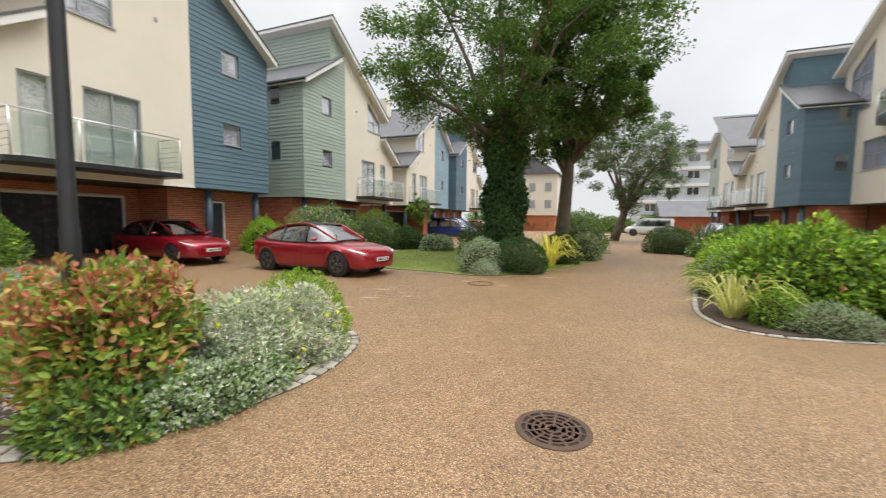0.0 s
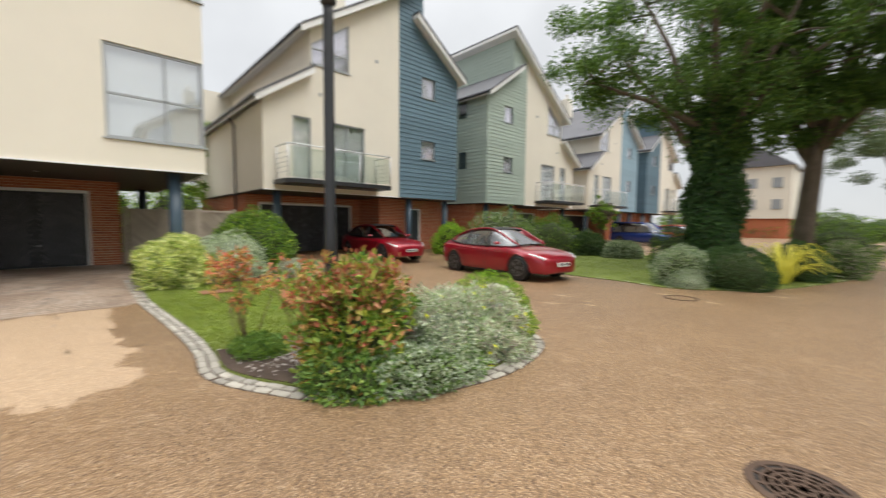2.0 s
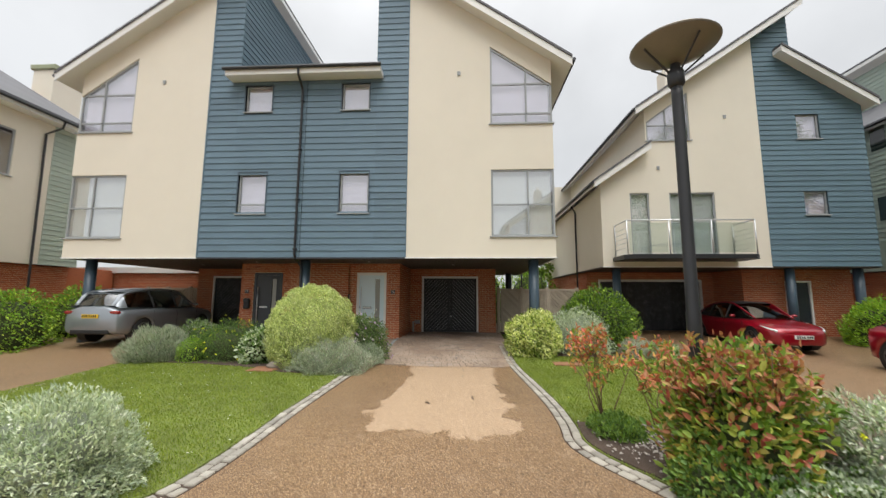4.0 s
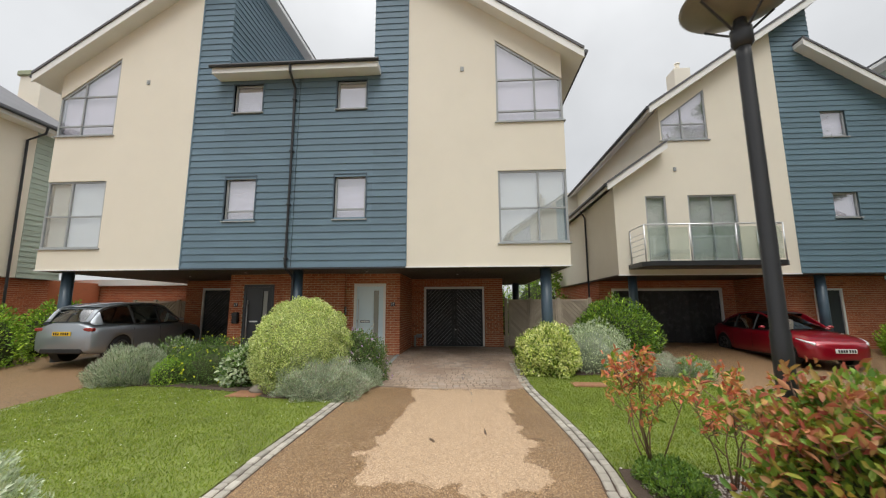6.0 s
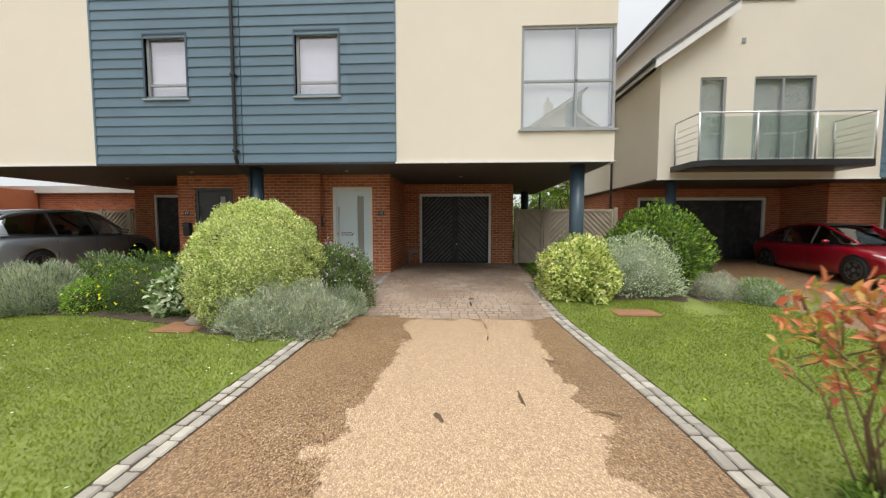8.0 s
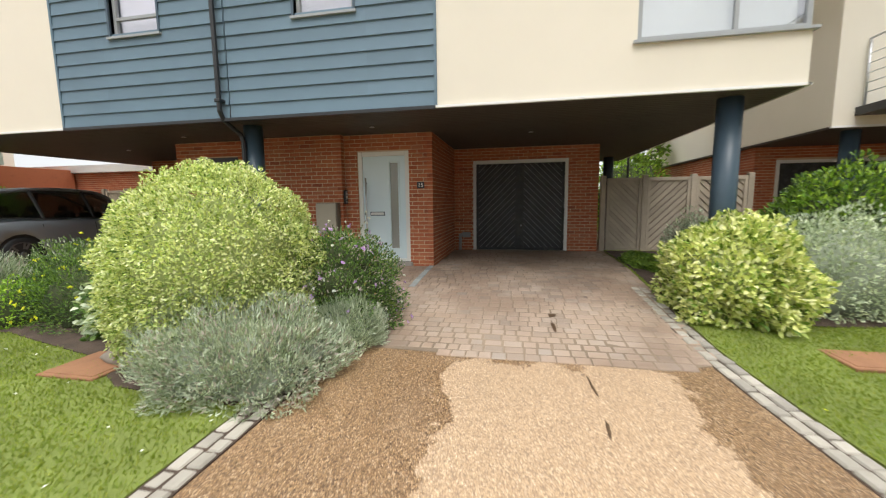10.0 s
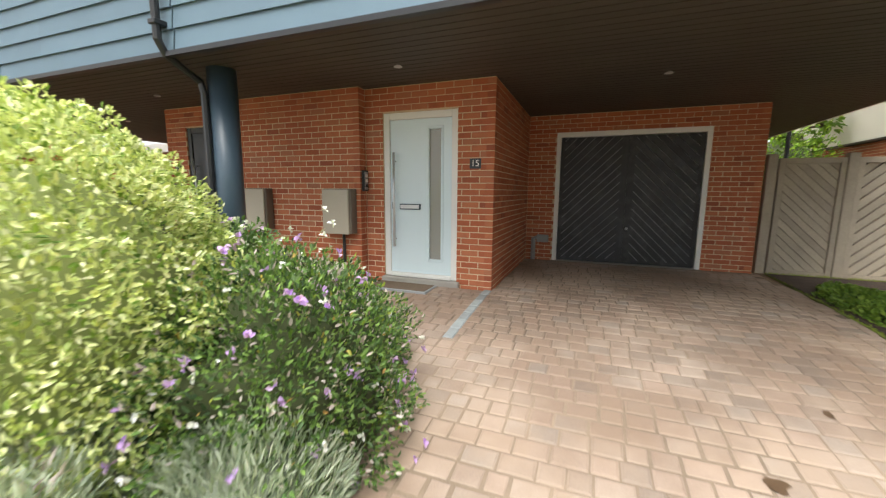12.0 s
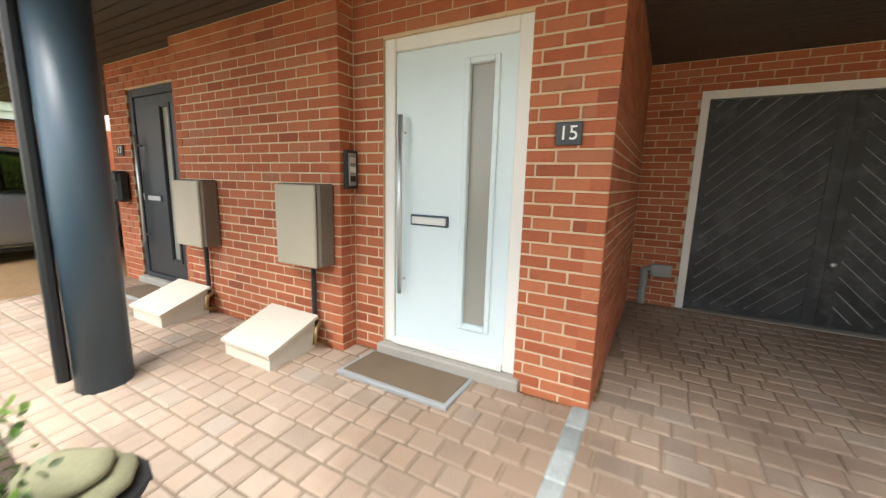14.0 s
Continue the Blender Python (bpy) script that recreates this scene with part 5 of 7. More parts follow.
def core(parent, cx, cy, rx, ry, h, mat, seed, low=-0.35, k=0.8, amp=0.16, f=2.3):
    """The dense inner growth that closes the mound behind its leaves; the green one is darkened for the shade within.
    """
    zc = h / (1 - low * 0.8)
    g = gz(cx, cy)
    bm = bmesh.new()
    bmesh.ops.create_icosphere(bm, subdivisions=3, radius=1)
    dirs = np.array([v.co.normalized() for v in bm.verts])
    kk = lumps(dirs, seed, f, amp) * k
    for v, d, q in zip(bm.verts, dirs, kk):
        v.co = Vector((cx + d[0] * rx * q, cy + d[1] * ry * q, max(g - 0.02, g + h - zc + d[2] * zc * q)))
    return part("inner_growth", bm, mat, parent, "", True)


def shrub(name, label, cx, cy, rx, ry, h, mats, n, ln, wd, seed=1.0, amp=0.16, up=0.35, depth=0.25, low=-0.35, spread=0.6, inner=None, flowers=(), f=2.3, group="", category="shrub"):
    """A mound of leaves: mats is a list of (material, share); flowers a list of (material, count, size)."""
    s = thing(name, label, category, group=group)
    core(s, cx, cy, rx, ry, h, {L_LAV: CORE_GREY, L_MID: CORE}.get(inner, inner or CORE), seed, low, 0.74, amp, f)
    for m, share in mats:
        P, O = shell(int(n * share), cx, cy, rx, ry, h, low, seed, amp, depth, f)
        q = len(P)
        A = O + np.array([0, 0, up]) + RNG.normal(size=(q, 3)) * spread
        N = O + RNG.normal(size=(q, 3)) * 0.5 + np.array([0, 0, 0.5])
        blades("foliage", P, A, N, ln * RNG.uniform(0.65, 1.25, q), wd * RNG.uniform(0.7, 1.2, q), m, s)
    for m, cnt, size in flowers:
        P, O = shell(cnt, cx, cy, rx * 1.04, ry * 1.04, h * 1.03, 0.0, seed, amp, 0.02, f)
        q = len(P)
        P = np.repeat(P, 5, axis=0)
        B = np.repeat(O, 5, axis=0) * 0.35 + RNG.normal(size=(q * 5, 3)) * 0.6
        N = np.repeat(O, 5, axis=0) + RNG.normal(size=(q * 5, 3)) * 0.2
        step = 5 if cnt <= 120 else q * 5
        for k in range(0, q * 5, step):
            ob = blades("flower", P[k:k + step], B[k:k + step], N[k:k + step], size * np.ones(step), size * 0.8 * np.ones(step), m, s)
            if step > 5:
                tagged(ob, kind="stuff")
    return s


def strap_plant(name, label, x, y, r, h, n, mat, w=0.045, category="plant"):
    """Arching strap leaves from one crown."""
    s = thing(name, label, category)
    g = gz(x, y)
    rng = random.Random(int(x * 10 + y * 100))
    for k in range(n):
        a = rng.uniform(0, 2 * math.pi)
        rr, hh, off = r * rng.uniform(0.45, 1.0), h * rng.uniform(0.35, 1.0), rng.uniform(0.0, 0.12)
        d, sd = Vector((math.cos(a), math.sin(a), 0)), Vector((-math.sin(a), math.cos(a), 0))
        vs, fs = [], []
        for i in range(8):
            u = i / 7
            c = Vector((x, y, g)) + d * (rr * u ** 1.1 + off) + Vector((0, 0, hh * (math.sin(u * 2.4) / 0.95 if u < 0.9 else math.sin(2.16) / 0.95 - (u - 0.9) * 1.2)))
            ww = w * (1 - 0.9 * u ** 2.5) * 0.5 + 0.002
            vs += [c - sd * ww + Vector((0, 0, 0.012)), c + Vector((0, 0, 0)), c + sd * ww + Vector((0, 0, 0.012))]
            if i:
                j = i * 3
                fs += [(j - 3, j - 2, j + 1, j), (j - 2, j - 1, j + 2, j + 1)]
        raw("strap_leaf", vs, fs, mat, s)
    return s


def twiggy(name, label, x, y, h, r, n_stems, n_leaf, mats, ln, wd, bare_to=0.35, seed=3, category="shrub"):
    """An open shrub: bare forked stems with tufts of leaves at the twig ends."""
    s = thing(name, label, category)
    g = gz(x, y)
    rng = random.Random(seed)
    tips = []
    for k in range(n_stems):
        bm = bmesh.new()
        a = rng.uniform(0, 6.28)
        d = Vector((math.cos(a), math.sin(a), 0))
        top = Vector((x, y, g)) + d * r * rng.uniform(0.15, 0.9) + Vector((0, 0, h * rng.uniform(0.6, 1.0)))
        b0 = Vector((x + rng.uniform(-0.05, 0.05), y + rng.uniform(-0.05, 0.05), g - 0.02))
        m1 = b0.lerp(top, 0.4) + Vector((rng.uniform(-0.1, 0.1), rng.uniform(-0.1, 0.1), 0.05))
        tube(bm, [b0, m1, b0.lerp(top, 0.75) + Vector((rng.uniform(-0.06, 0.06), rng.uniform(-0.06, 0.06), 0)), top], 0.008, 5, True, 0.003)
        tips.append(top)
        for j in range(4):
            u = rng.uniform(bare_to, 0.95)
            st = m1.lerp(top, u)
            e = st + Vector((rng.uniform(-1, 1), rng.uniform(-1, 1), rng.uniform(0.2, 1))).normalized() * rng.uniform(0.12, 0.3)
            tube(bm, [st, e], 0.006, 4, True, 0.003)
            tips.append(e)
        part("stem", bm, TWIG, s, "thin bare brown stem", True)
    T = np.array([tuple(t) for t in tips])
    for m, share in mats:
        q = int(n_leaf * share)
        P = T[RNG.integers(0, len(T), q)] + RNG.normal(size=(q, 3)) * 0.035
        A = RNG.normal(size=(q, 3)) + np.array([0, 0, 0.7])
        blades("foliage", P, A, RNG.normal(size=(q, 3)) * 0.6 + np.array([0, 0, 1.0]), ln * RNG.uniform(0.6, 1.2, q), wd * RNG.uniform(0.7, 1.2, q), m, s)
    return s


# bed in front of the house
shrub("topiary_shrub", "clipped golden variegated shrub grown as a great ball", -9.17, -4.22, 1.03, 1.05, 1.91, [(L_GOLD, 0.7), (L_EUON, 0.3), (L_MID, 0.1)], 46000, 0.037, 0.020, 1.7, 0.10, 0.2, 0.12, -0.75, 0.8, inner=CORE_GOLD, f=5.5)
shrub("lavender", "grey-green lavender mound beside the drive", -8.49, -3.49, 0.71, 0.85, 0.64, [(L_LAV, 1.0), (L_LAVFLOWER, 0.18)], 17000, 0.058, 0.013, 4.2, 0.34, 0.7, 0.35, -0.2, 0.55, inner=L_LAV)
shrub("lavender", "grey-green lavender mound beside the drive", -9.35, -2.92, 0.41, 0.41, 0.46, [(L_LAV, 1.0)], 5000, 0.085, 0.011, 5.2, 0.2, 0.9, 0.3, -0.2, 0.45, inner=L_LAV)
shrub("geranium", "leafy green shrub with lilac and white flowers", -9.85, -3.17, 0.72, 0.66, 1.11, [(L_GERAN, 0.55), (L_DARK, 0.35), (L_LAVFLOWER, 0.1), (L_PHOT, 0.06)], 19000, 0.038, 0.017, 6.1, 0.3, 0.5, 0.4, -0.55, 0.6, flowers=[(L_PURPLE, 110, 0.034), (L_WHITE, 80, 0.026)], f=3.8)
shrub("geranium", "low leafy geranium with lilac flowers by the path", -10.37, -4.09, 0.47, 0.49, 1.17, [(L_GERAN, 0.7), (L_LAV, 0.2), (L_DARK, 0.15)], 9000, 0.045, 0.026, 8.3, 0.28, 0.3, 0.35, -0.4, 0.7, flowers=[(L_PURPLE, 50, 0.036), (L_WHITE, 40, 0.026)], f=3.4)
shrub("geranium", "low feathery geranium spilling towards the paving", -10.72, -3.25, 0.38, 0.34, 0.6, [(L_GERAN, 0.75), (L_DARK, 0.3)], 6000, 0.038, 0.017, 3.7, 0.35, 0.6, 0.4, -0.4, 0.7, flowers=[(L_PURPLE, 12, 0.032)], f=4.2)
shrub("hydrangea", "pale-edged broad-leaved shrub under the ball", -9.38, -5.61, 0.49, 0.47, 0.83, [(L_GERAN, 0.4), (L_SILVER, 0.6)], 1800, 0.10, 0.06, 2.1, 0.2, 0.1, 0.3, -0.4, 0.6)
shrub("potentilla", "green shrub dotted with yellow flowers", -9.81, -6.6, 0.84, 0.99, 0.94, [(L_DARK, 0.45), (L_GERAN, 0.5), (L_MID, 0.12)], 11000, 0.042, 0.014, 9.4, 0.3, 0.7, 0.35, -0.3, 0.6, flowers=[(L_YELLOW, 110, 0.034)], f=3)
shrub("golden_shrub", "small yellow-green shrub in the bed", -9.3, -7.36, 0.34, 0.34, 0.58, [(L_BRIGHT, 1.0)], 1800, 0.035, 0.02, 3.4, 0.2)
shrub("lavender", "grey lavender with dry flower stalks by the neighbouring drive", -9.39, -8.38, 0.72, 0.75, 0.82, [(L_LAV, 0.85), (L_DARK, 0.15), (L_LAVFLOWER, 0.12)], 11000, 0.11, 0.011, 7.7, 0.25, 1.0, 0.35, -0.2, 0.5, inner=L_LAV)
shrub("potentilla", "leafy green shrub behind the lavender", -10.38, -7.98, 0.6, 0.6, 0.85, [(L_GERAN, 0.7), (L_LAV, 0.3)], 4000, 0.06, 0.018, 2.9, 0.3, 0.7, flowers=[(L_YELLOW, 14, 0.026)])
strap_plant("grass_tuft", "arching green grass-like tuft", -9.61, -7.01, 0.6, 0.74, 40, L_MID, 0.02)

# bed by the fence
shrub("euonymus", "cream-edged evergreen shrub at the drive's edge", -10.75, 1.42, 0.8, 0.74, 1.13, [(L_EUON, 0.85), (L_MID, 0.15)], 8500, 0.076, 0.046, 5.5, 0.3, 0.3, 0.25, -0.45, 0.65, inner=CORE_GOLD)
shrub("daisy_bush", "grey-leaved bush with dull seed heads", -11.12, 2.65, 0.77, 0.93, 1.16, [(L_SILVER, 0.55), (L_LAV, 0.45)], 8000, 0.055, 0.022, 1.9, 0.25, 0.5, 0.3, -0.4, 0.6, inner=L_LAV)
shrub("viburnum", "large glossy green evergreen shrub", -12.33, 3.65, 1.04, 1.18, 1.83, [(L_MID, 0.7), (L_BRIGHT, 0.2), (L_DARK, 0.3)], 9000, 0.085, 0.04, 3.3, 0.2, 0.4, 0.3, -0.5, 0.6)
shrub("heather", "dry pinkish heather mound on the lawn's edge", -11.18, 4.37, 0.57, 0.46, 0.52, [(L_LAVFLOWER, 0.5), (L_LAV, 0.5)], 4500, 0.06, 0.012, 2.6, 0.2, 0.9, inner=L_LAV)
shrub("lavender", "small lavender tuft by the next drive", -10.7, 4.9, 0.47, 0.36, 0.47, [(L_LAV, 0.6), (L_MID, 0.4)], 3500, 0.08, 0.011, 6.6, 0.2, 1.0, inner=L_LAV)
shrub("ground_cover", "low dark green leaves by the fence", -13.48, 1.25, 0.97, 0.34, 0.16, [(L_MID, 1.0)], 3500, 0.05, 0.04, 2.2, 0.2, 0.3)
shrub("daisy_bush", "grey-green bush behind the steel column", -12.76, 1.75, 0.48, 0.48, 0.96, [(L_LAV, 1.0)], 3000, 0.06, 0.02, 4.9, 0.25, 0.5, inner=L_LAV)

# rounded bed at the road's corner
shrub("photinia", "red-tipped green photinia shrub at the kerb", -3.45, 2.0, 0.58, 0.56, 1.12, [(L_PHOT, 0.85), (L_PHOTRED, 0.2)], 4600, 0.095, 0.046, 3.9, 0.4, 0.5, 0.5, -0.45, 0.75, f=3.2)
twiggy("photinia", "upright photinia stems with coppery young leaves", -3.5, 1.95, 1.26, 0.72, 22, 1500, [(L_PHOTRED, 0.65), (L_PHOT, 0.4)], 0.09, 0.042, 0.35, 8)
twiggy("photinia", "thin open shrub with coral-red young leaves", -5.07, 1.37, 1.22, 0.5, 9, 520, [(L_CORAL, 0.75), (L_PHOT, 0.3)], 0.085, 0.038, 0.2, 5)
twiggy("photinia", "thin open shrub with coral-red young leaves", -4.63, 1.91, 1.15, 0.52, 9, 480, [(L_CORAL, 0.75), (L_PHOT, 0.3)], 0.085, 0.038, 0.2, 6)
shrub("senecio", "silver-leaved shrub with buff seed heads", -3.07, 3.02, 0.53, 0.64, 0.87, [(L_SILVER, 0.55), (L_LAV, 0.35), (L_LAVFLOWER, 0.28), (L_GERAN, 0.12)], 9500, 0.058, 0.018, 7.2, 0.42, 0.4, 0.35, -0.4, 0.7, inner=L_LAV, flowers=[(L_YELLOW, 16, 0.03), (L_WHITE, 260, 0.017)])
shrub("senecio", "silver-leaved shrub spilling over the kerb", -2.96, 3.56, 0.52, 0.57, 0.82, [(L_SILVER, 0.6), (L_LAVFLOWER, 0.4), (L_GERAN, 0.12)], 9000, 0.058, 0.018, 1.2, 0.42, 0.4, 0.35, -0.4, 0.7, inner=L_LAV, flowers=[(L_YELLOW, 14, 0.034), (L_WHITE, 300, 0.017)])
shrub("hebe", "low bright green mounded shrub", -3.28, 4.0, 0.66, 0.57, 0.93, [(L_MID, 0.6), (L_BRIGHT, 0.5)], 6500, 0.045, 0.014, 8.8, 0.15, 0.5, 0.2, -0.4, 0.5)
shrub("ground_cover", "leafy green ground cover under the photinia", -3.19, 1.77, 0.51, 0.41, 0.43, [(L_GERAN, 0.7), (L_PHOT, 0.3)], 2600, 0.055, 0.034, 6.4, 0.3, 0.3)
shrub("ground_cover", "leafy green ground cover at the bed's edge", -4.76, 1.4, 0.42, 0.3, 0.2, [(L_MID, 0.6), (L_GERAN, 0.5)], 2600, 0.045, 0.022, 5.4, 0.3, 0.5)
shrub("ground_cover", "blue-green leaves at the kerb", -2.8, 2.5, 0.42, 0.75, 0.4, [(L_GERAN, 0.35), (L_LAV, 0.8)], 5600, 0.042, 0.028, 9.4, 0.3, 0.3)
shrub("senecio", "silver-leaved shrub at the corner of the lawn", -2.83, -3.91, 0.62, 0.66, 0.78, [(L_SILVER, 0.6), (L_LAV, 0.5)], 13000, 0.05, 0.016, 2.7, 0.42, 0.5, 0.3, -0.4, 0.7, inner=L_LAV, flowers=[(L_WHITE, 200, 0.014), (L_YELLOW, 2, 0.03)])

# hedge beyond the grey car
for k, (x, y, r, h) in enumerate(((-10.5, -14.21, 1.2, 1.6), (-9.2, -15.2, 1.3, 1.35), (-12.97, -14.26, 1.1, 1.5), (-7.6, -14.4, 1.0, 0.9))):
    shrub("hedge_shrub", "leafy green shrub beside the far drive", x, y, r, r, h * 1.15, [(L_BRIGHT, 0.55), (L_MID, 0.5)], 4500, 0.09, 0.05, 1.3 + k, 0.22, group="shrubs beside the far drive")

for k, (x, y, r, h) in enumerate(((-22.0, 0.6, 1.5, 3.0), (-22.5, 3.2, 1.7, 3.3))):
    shrub("hedge_shrub", "tall green shrub seen between the houses", x, y, r, r, h, [(L_MID, 0.6), (L_BRIGHT, 0.4)], 4000, 0.12, 0.06, 2.3 + k, 0.25, group="shrubs between the houses")

# island round the trees
island = smooth_line([(-5.98, 11.18), (-4.21, 11.1), (-3.11, 10.88), (-2.05, 11.5), (-1.01, 13.05), (0.1, 16.7), (0.5, 20.0), (0.8, 25.0)]) + [Vector((-1.5, 27.0)), Vector((-9.17, 20.14)), Vector((-9.53, 13.18))]
patch("island_lawn", island, LAWN, 0.02, "grass island planted with trees and hedges", "lawn")
kerb(island[:43], "pale setts edging the grass island", rows=1, side=1)
shrub("box_shrub", "clipped dark green hedge shrub on the island", -1.95, 12.36, 0.89, 0.84, 1.1, [(L_DARK, 0.6), (L_IVY, 0.5)], 7000, 0.055, 0.03, 3.1, 0.08, 0.3, 0.12, -0.6)
shrub("cotoneaster", "grey-green shrub on the island", -3.02, 11.82, 0.74, 0.79, 1.06, [(L_LAV, 0.7), (L_GERAN, 0.4)], 6000, 0.055, 0.022, 4.1, 0.18, 0.4, 0.2, -0.5)
shrub("lavender", "small lavender at the island's kerb", -2.75, 11.28, 0.42, 0.32, 0.48, [(L_LAV, 1.0)], 2500, 0.08, 0.011, 1.1, 0.2, 0.9, inner=L_LAV)
strap_plant("phormium", "yellow-striped spiky phormium on the island", -1.13, 14.08, 1.06, 1.16, 80, L_PHORMGOLD, 0.04)
shrub("box_shrub", "dark green rounded shrub behind the phormium", -0.94, 15.5, 0.74, 0.74, 1.17, [(L_DARK, 0.6), (L_IVY, 0.5)], 4500, 0.06, 0.03, 5.1, 0.08)
shrub("cotoneaster", "dull greenish-brown shrub at the roadside", 0.0, 17.5, 0.59, 0.89, 1.23, [(L_LAVFLOWER, 0.3), (L_GERAN, 0.6)], 3000, 0.07, 0.03, 6.1, 0.25)
shrub("cotoneaster", "yellow-green loose shrub at the roadside", -0.3, 22.0, 1.29, 1.48, 1.88, [(L_GREYTREE, 0.5), (L_MID, 0.5)], 3500, 0.10, 0.05, 2.1, 0.25)
shrub("holly", "dark shrub under the trees", -4.18, 16.57, 1.27, 1.27, 1.58, [(L_DARK, 0.7), (L_MID, 0.3)], 3500, 0.09, 0.05, 2.5, 0.22)

# planting between the next two houses
for k, (x, y, r, h, m1, m2) in enumerate(((-12.92, 16.38, 1.9, 2.35, L_MID, L_SILVER), (-11.3, 18.5, 1.7, 2.1, L_MID, L_DARK), (-13.84, 13.49, 0.9, 1.5, L_BRIGHT, L_BRIGHT), (-9.47, 19.48, 0.9, 1.2, L_DARK, L_DARK), (-7.6, 19.2, 0.9, 0.85, L_LAV, L_DARK), (-11.91, 13.0, 0.6, 0.7, L_LAV, L_DARK))):
    shrub("border_shrub", ("large leafy green shrub by the houses", "full green shrub beside the drive", "bright lime-yellow shrub by the steel column", "dark clipped shrub beside the grass", "grey-green low shrub by the grass", "low grey shrub by the car")[k], x, y, r, r, h, [(m1, 0.65), (m2, 0.35)], 5000, 0.10, 0.045, 1.9 + k, 0.24)

# right-hand bed
rbed = smooth_line([(3.2, 13.5), (2.67, 10.86), (2.2, 8.48), (2.22, 7.52), (2.42, 7.12), (2.85, 6.92), (3.43, 6.98), (5.14, 7.26), (8.5, 7.2)]) + [Vector((8.8, 9.3)), Vector((7.5, 13.0)), Vector((7.5, 24.0)), Vector((5.4, 24.0)), Vector((4.4, 19.0))]
patch("flower_bed", rbed, SOIL, 0.03, "dark mulched bed along the road", "flower bed")
rlawn = [Vector(p) for p in ((4.82, 7.6), (8.6, 7.4), (14.5, 8.2), (14.5, 20.0), (7.6, 20.0), (8.08, 12.7), (5.67, 9.45))]
patch("verge_lawn", rlawn, LAWN, 0.045, "mown lawn behind the roadside bed", "lawn")
kerb(rbed[:49], "pale granite setts edging the roadside bed", rows=1, side=-1)
shrub("laurel", "large glossy-leaved green hedge shrub", 3.69, 8.47, 1.06, 0.9, 1.58, [(L_MID, 0.5), (L_BRIGHT, 0.4), (L_GERAN, 0.15), (L_PHOTRED, 0.012)], 6500, 0.115, 0.06, 4.4, 0.22, 0.2, 0.35, -0.55, 0.7)
shrub("laurel", "large glossy-leaved green hedge shrub", 4.98, 8.51, 1.01, 0.85, 1.51, [(L_MID, 0.5), (L_BRIGHT, 0.25), (L_PHOT, 0.3), (L_PHOTRED, 0.015)], 6500, 0.115, 0.06, 7.4, 0.22, 0.2, 0.35, -0.85, 0.7)
shrub("spiraea", "bright lime green shrub behind the hedge", 3.85, 10.25, 1.27, 1.17, 1.64, [(L_BRIGHT, 0.8), (L_MID, 0.3)], 7000, 0.06, 0.03, 6.4, 0.22)
shrub("spiraea", "lime-yellow low shrub along the road", 4.2, 13.5, 1.18, 1.57, 1.08, [(L_BRIGHT, 0.9), (L_MID, 0.3)], 5000, 0.06, 0.03, 2.4, 0.22)
shrub("cotoneaster", "dull green shrub at the road edge", 3.1, 10.44, 0.64, 1.16, 0.9, [(L_GERAN, 0.5), (L_LAV, 0.3), (L_LAVFLOWER, 0.2)], 4000, 0.06, 0.022, 3.8, 0.25)
strap_plant("phormium", "cream-striped arching phormium by the kerb", 2.52, 7.85, 1, 0.79, 60, L_PHORM, 0.03)
shrub("hebe", "small fresh green shrub at the kerb", 3.06, 7.49, 0.36, 0.32, 0.63, [(L_BRIGHT, 0.5), (L_MID, 0.6)], 2500, 0.045, 0.025, 8.4, 0.2)
shrub("lavender", "low blue-grey lavender at the kerb", 3.54, 7.29, 0.58, 0.32, 0.44, [(L_LAV, 0.7), (L_DARK, 0.4)], 4500, 0.07, 0.011, 3.4, 0.2, 0.8)
shrub("box_shrub", "dark rounded shrub at the bend of the road", 4.0, 23.5, 1.29, 1.19, 1.43, [(L_DARK, 0.7), (L_IVY, 0.4)], 5000, 0.08, 0.04, 6.0, 0.1)
strap_plant("phormium", "dark spiky phormium plant at the bend", 5.3, 22.6, 1.19, 1.58, 36, L_DARK, 0.07)
shrub("rose", "shrub with white flowers at the bend", 5.0, 21.5, 0.59, 0.59, 0.89, [(L_MID, 1.0)], 1800, 0.07, 0.04, 1.0, 0.2, flowers=[(L_WHITE, 30, 0.07)])
for k, (x, y, r, h) in enumerate(((10.5, 14.5, 1.6, 1.6), (12.5, 18.5, 1.9, 1.7), (9.0, 19.5, 1.7, 1.5), (8.0, 24.5, 1.8, 1.5), (9.5, 30.0, 2.0, 1.6))):
    shrub("hedge_shrub", "green hedge shrub before the houses opposite", x, y, r, r, h, [(L_MID, 0.7), (L_DARK, 0.4)], 3500, 0.12, 0.06, 3.0 + k, 0.2, group="hedge before the houses opposite")


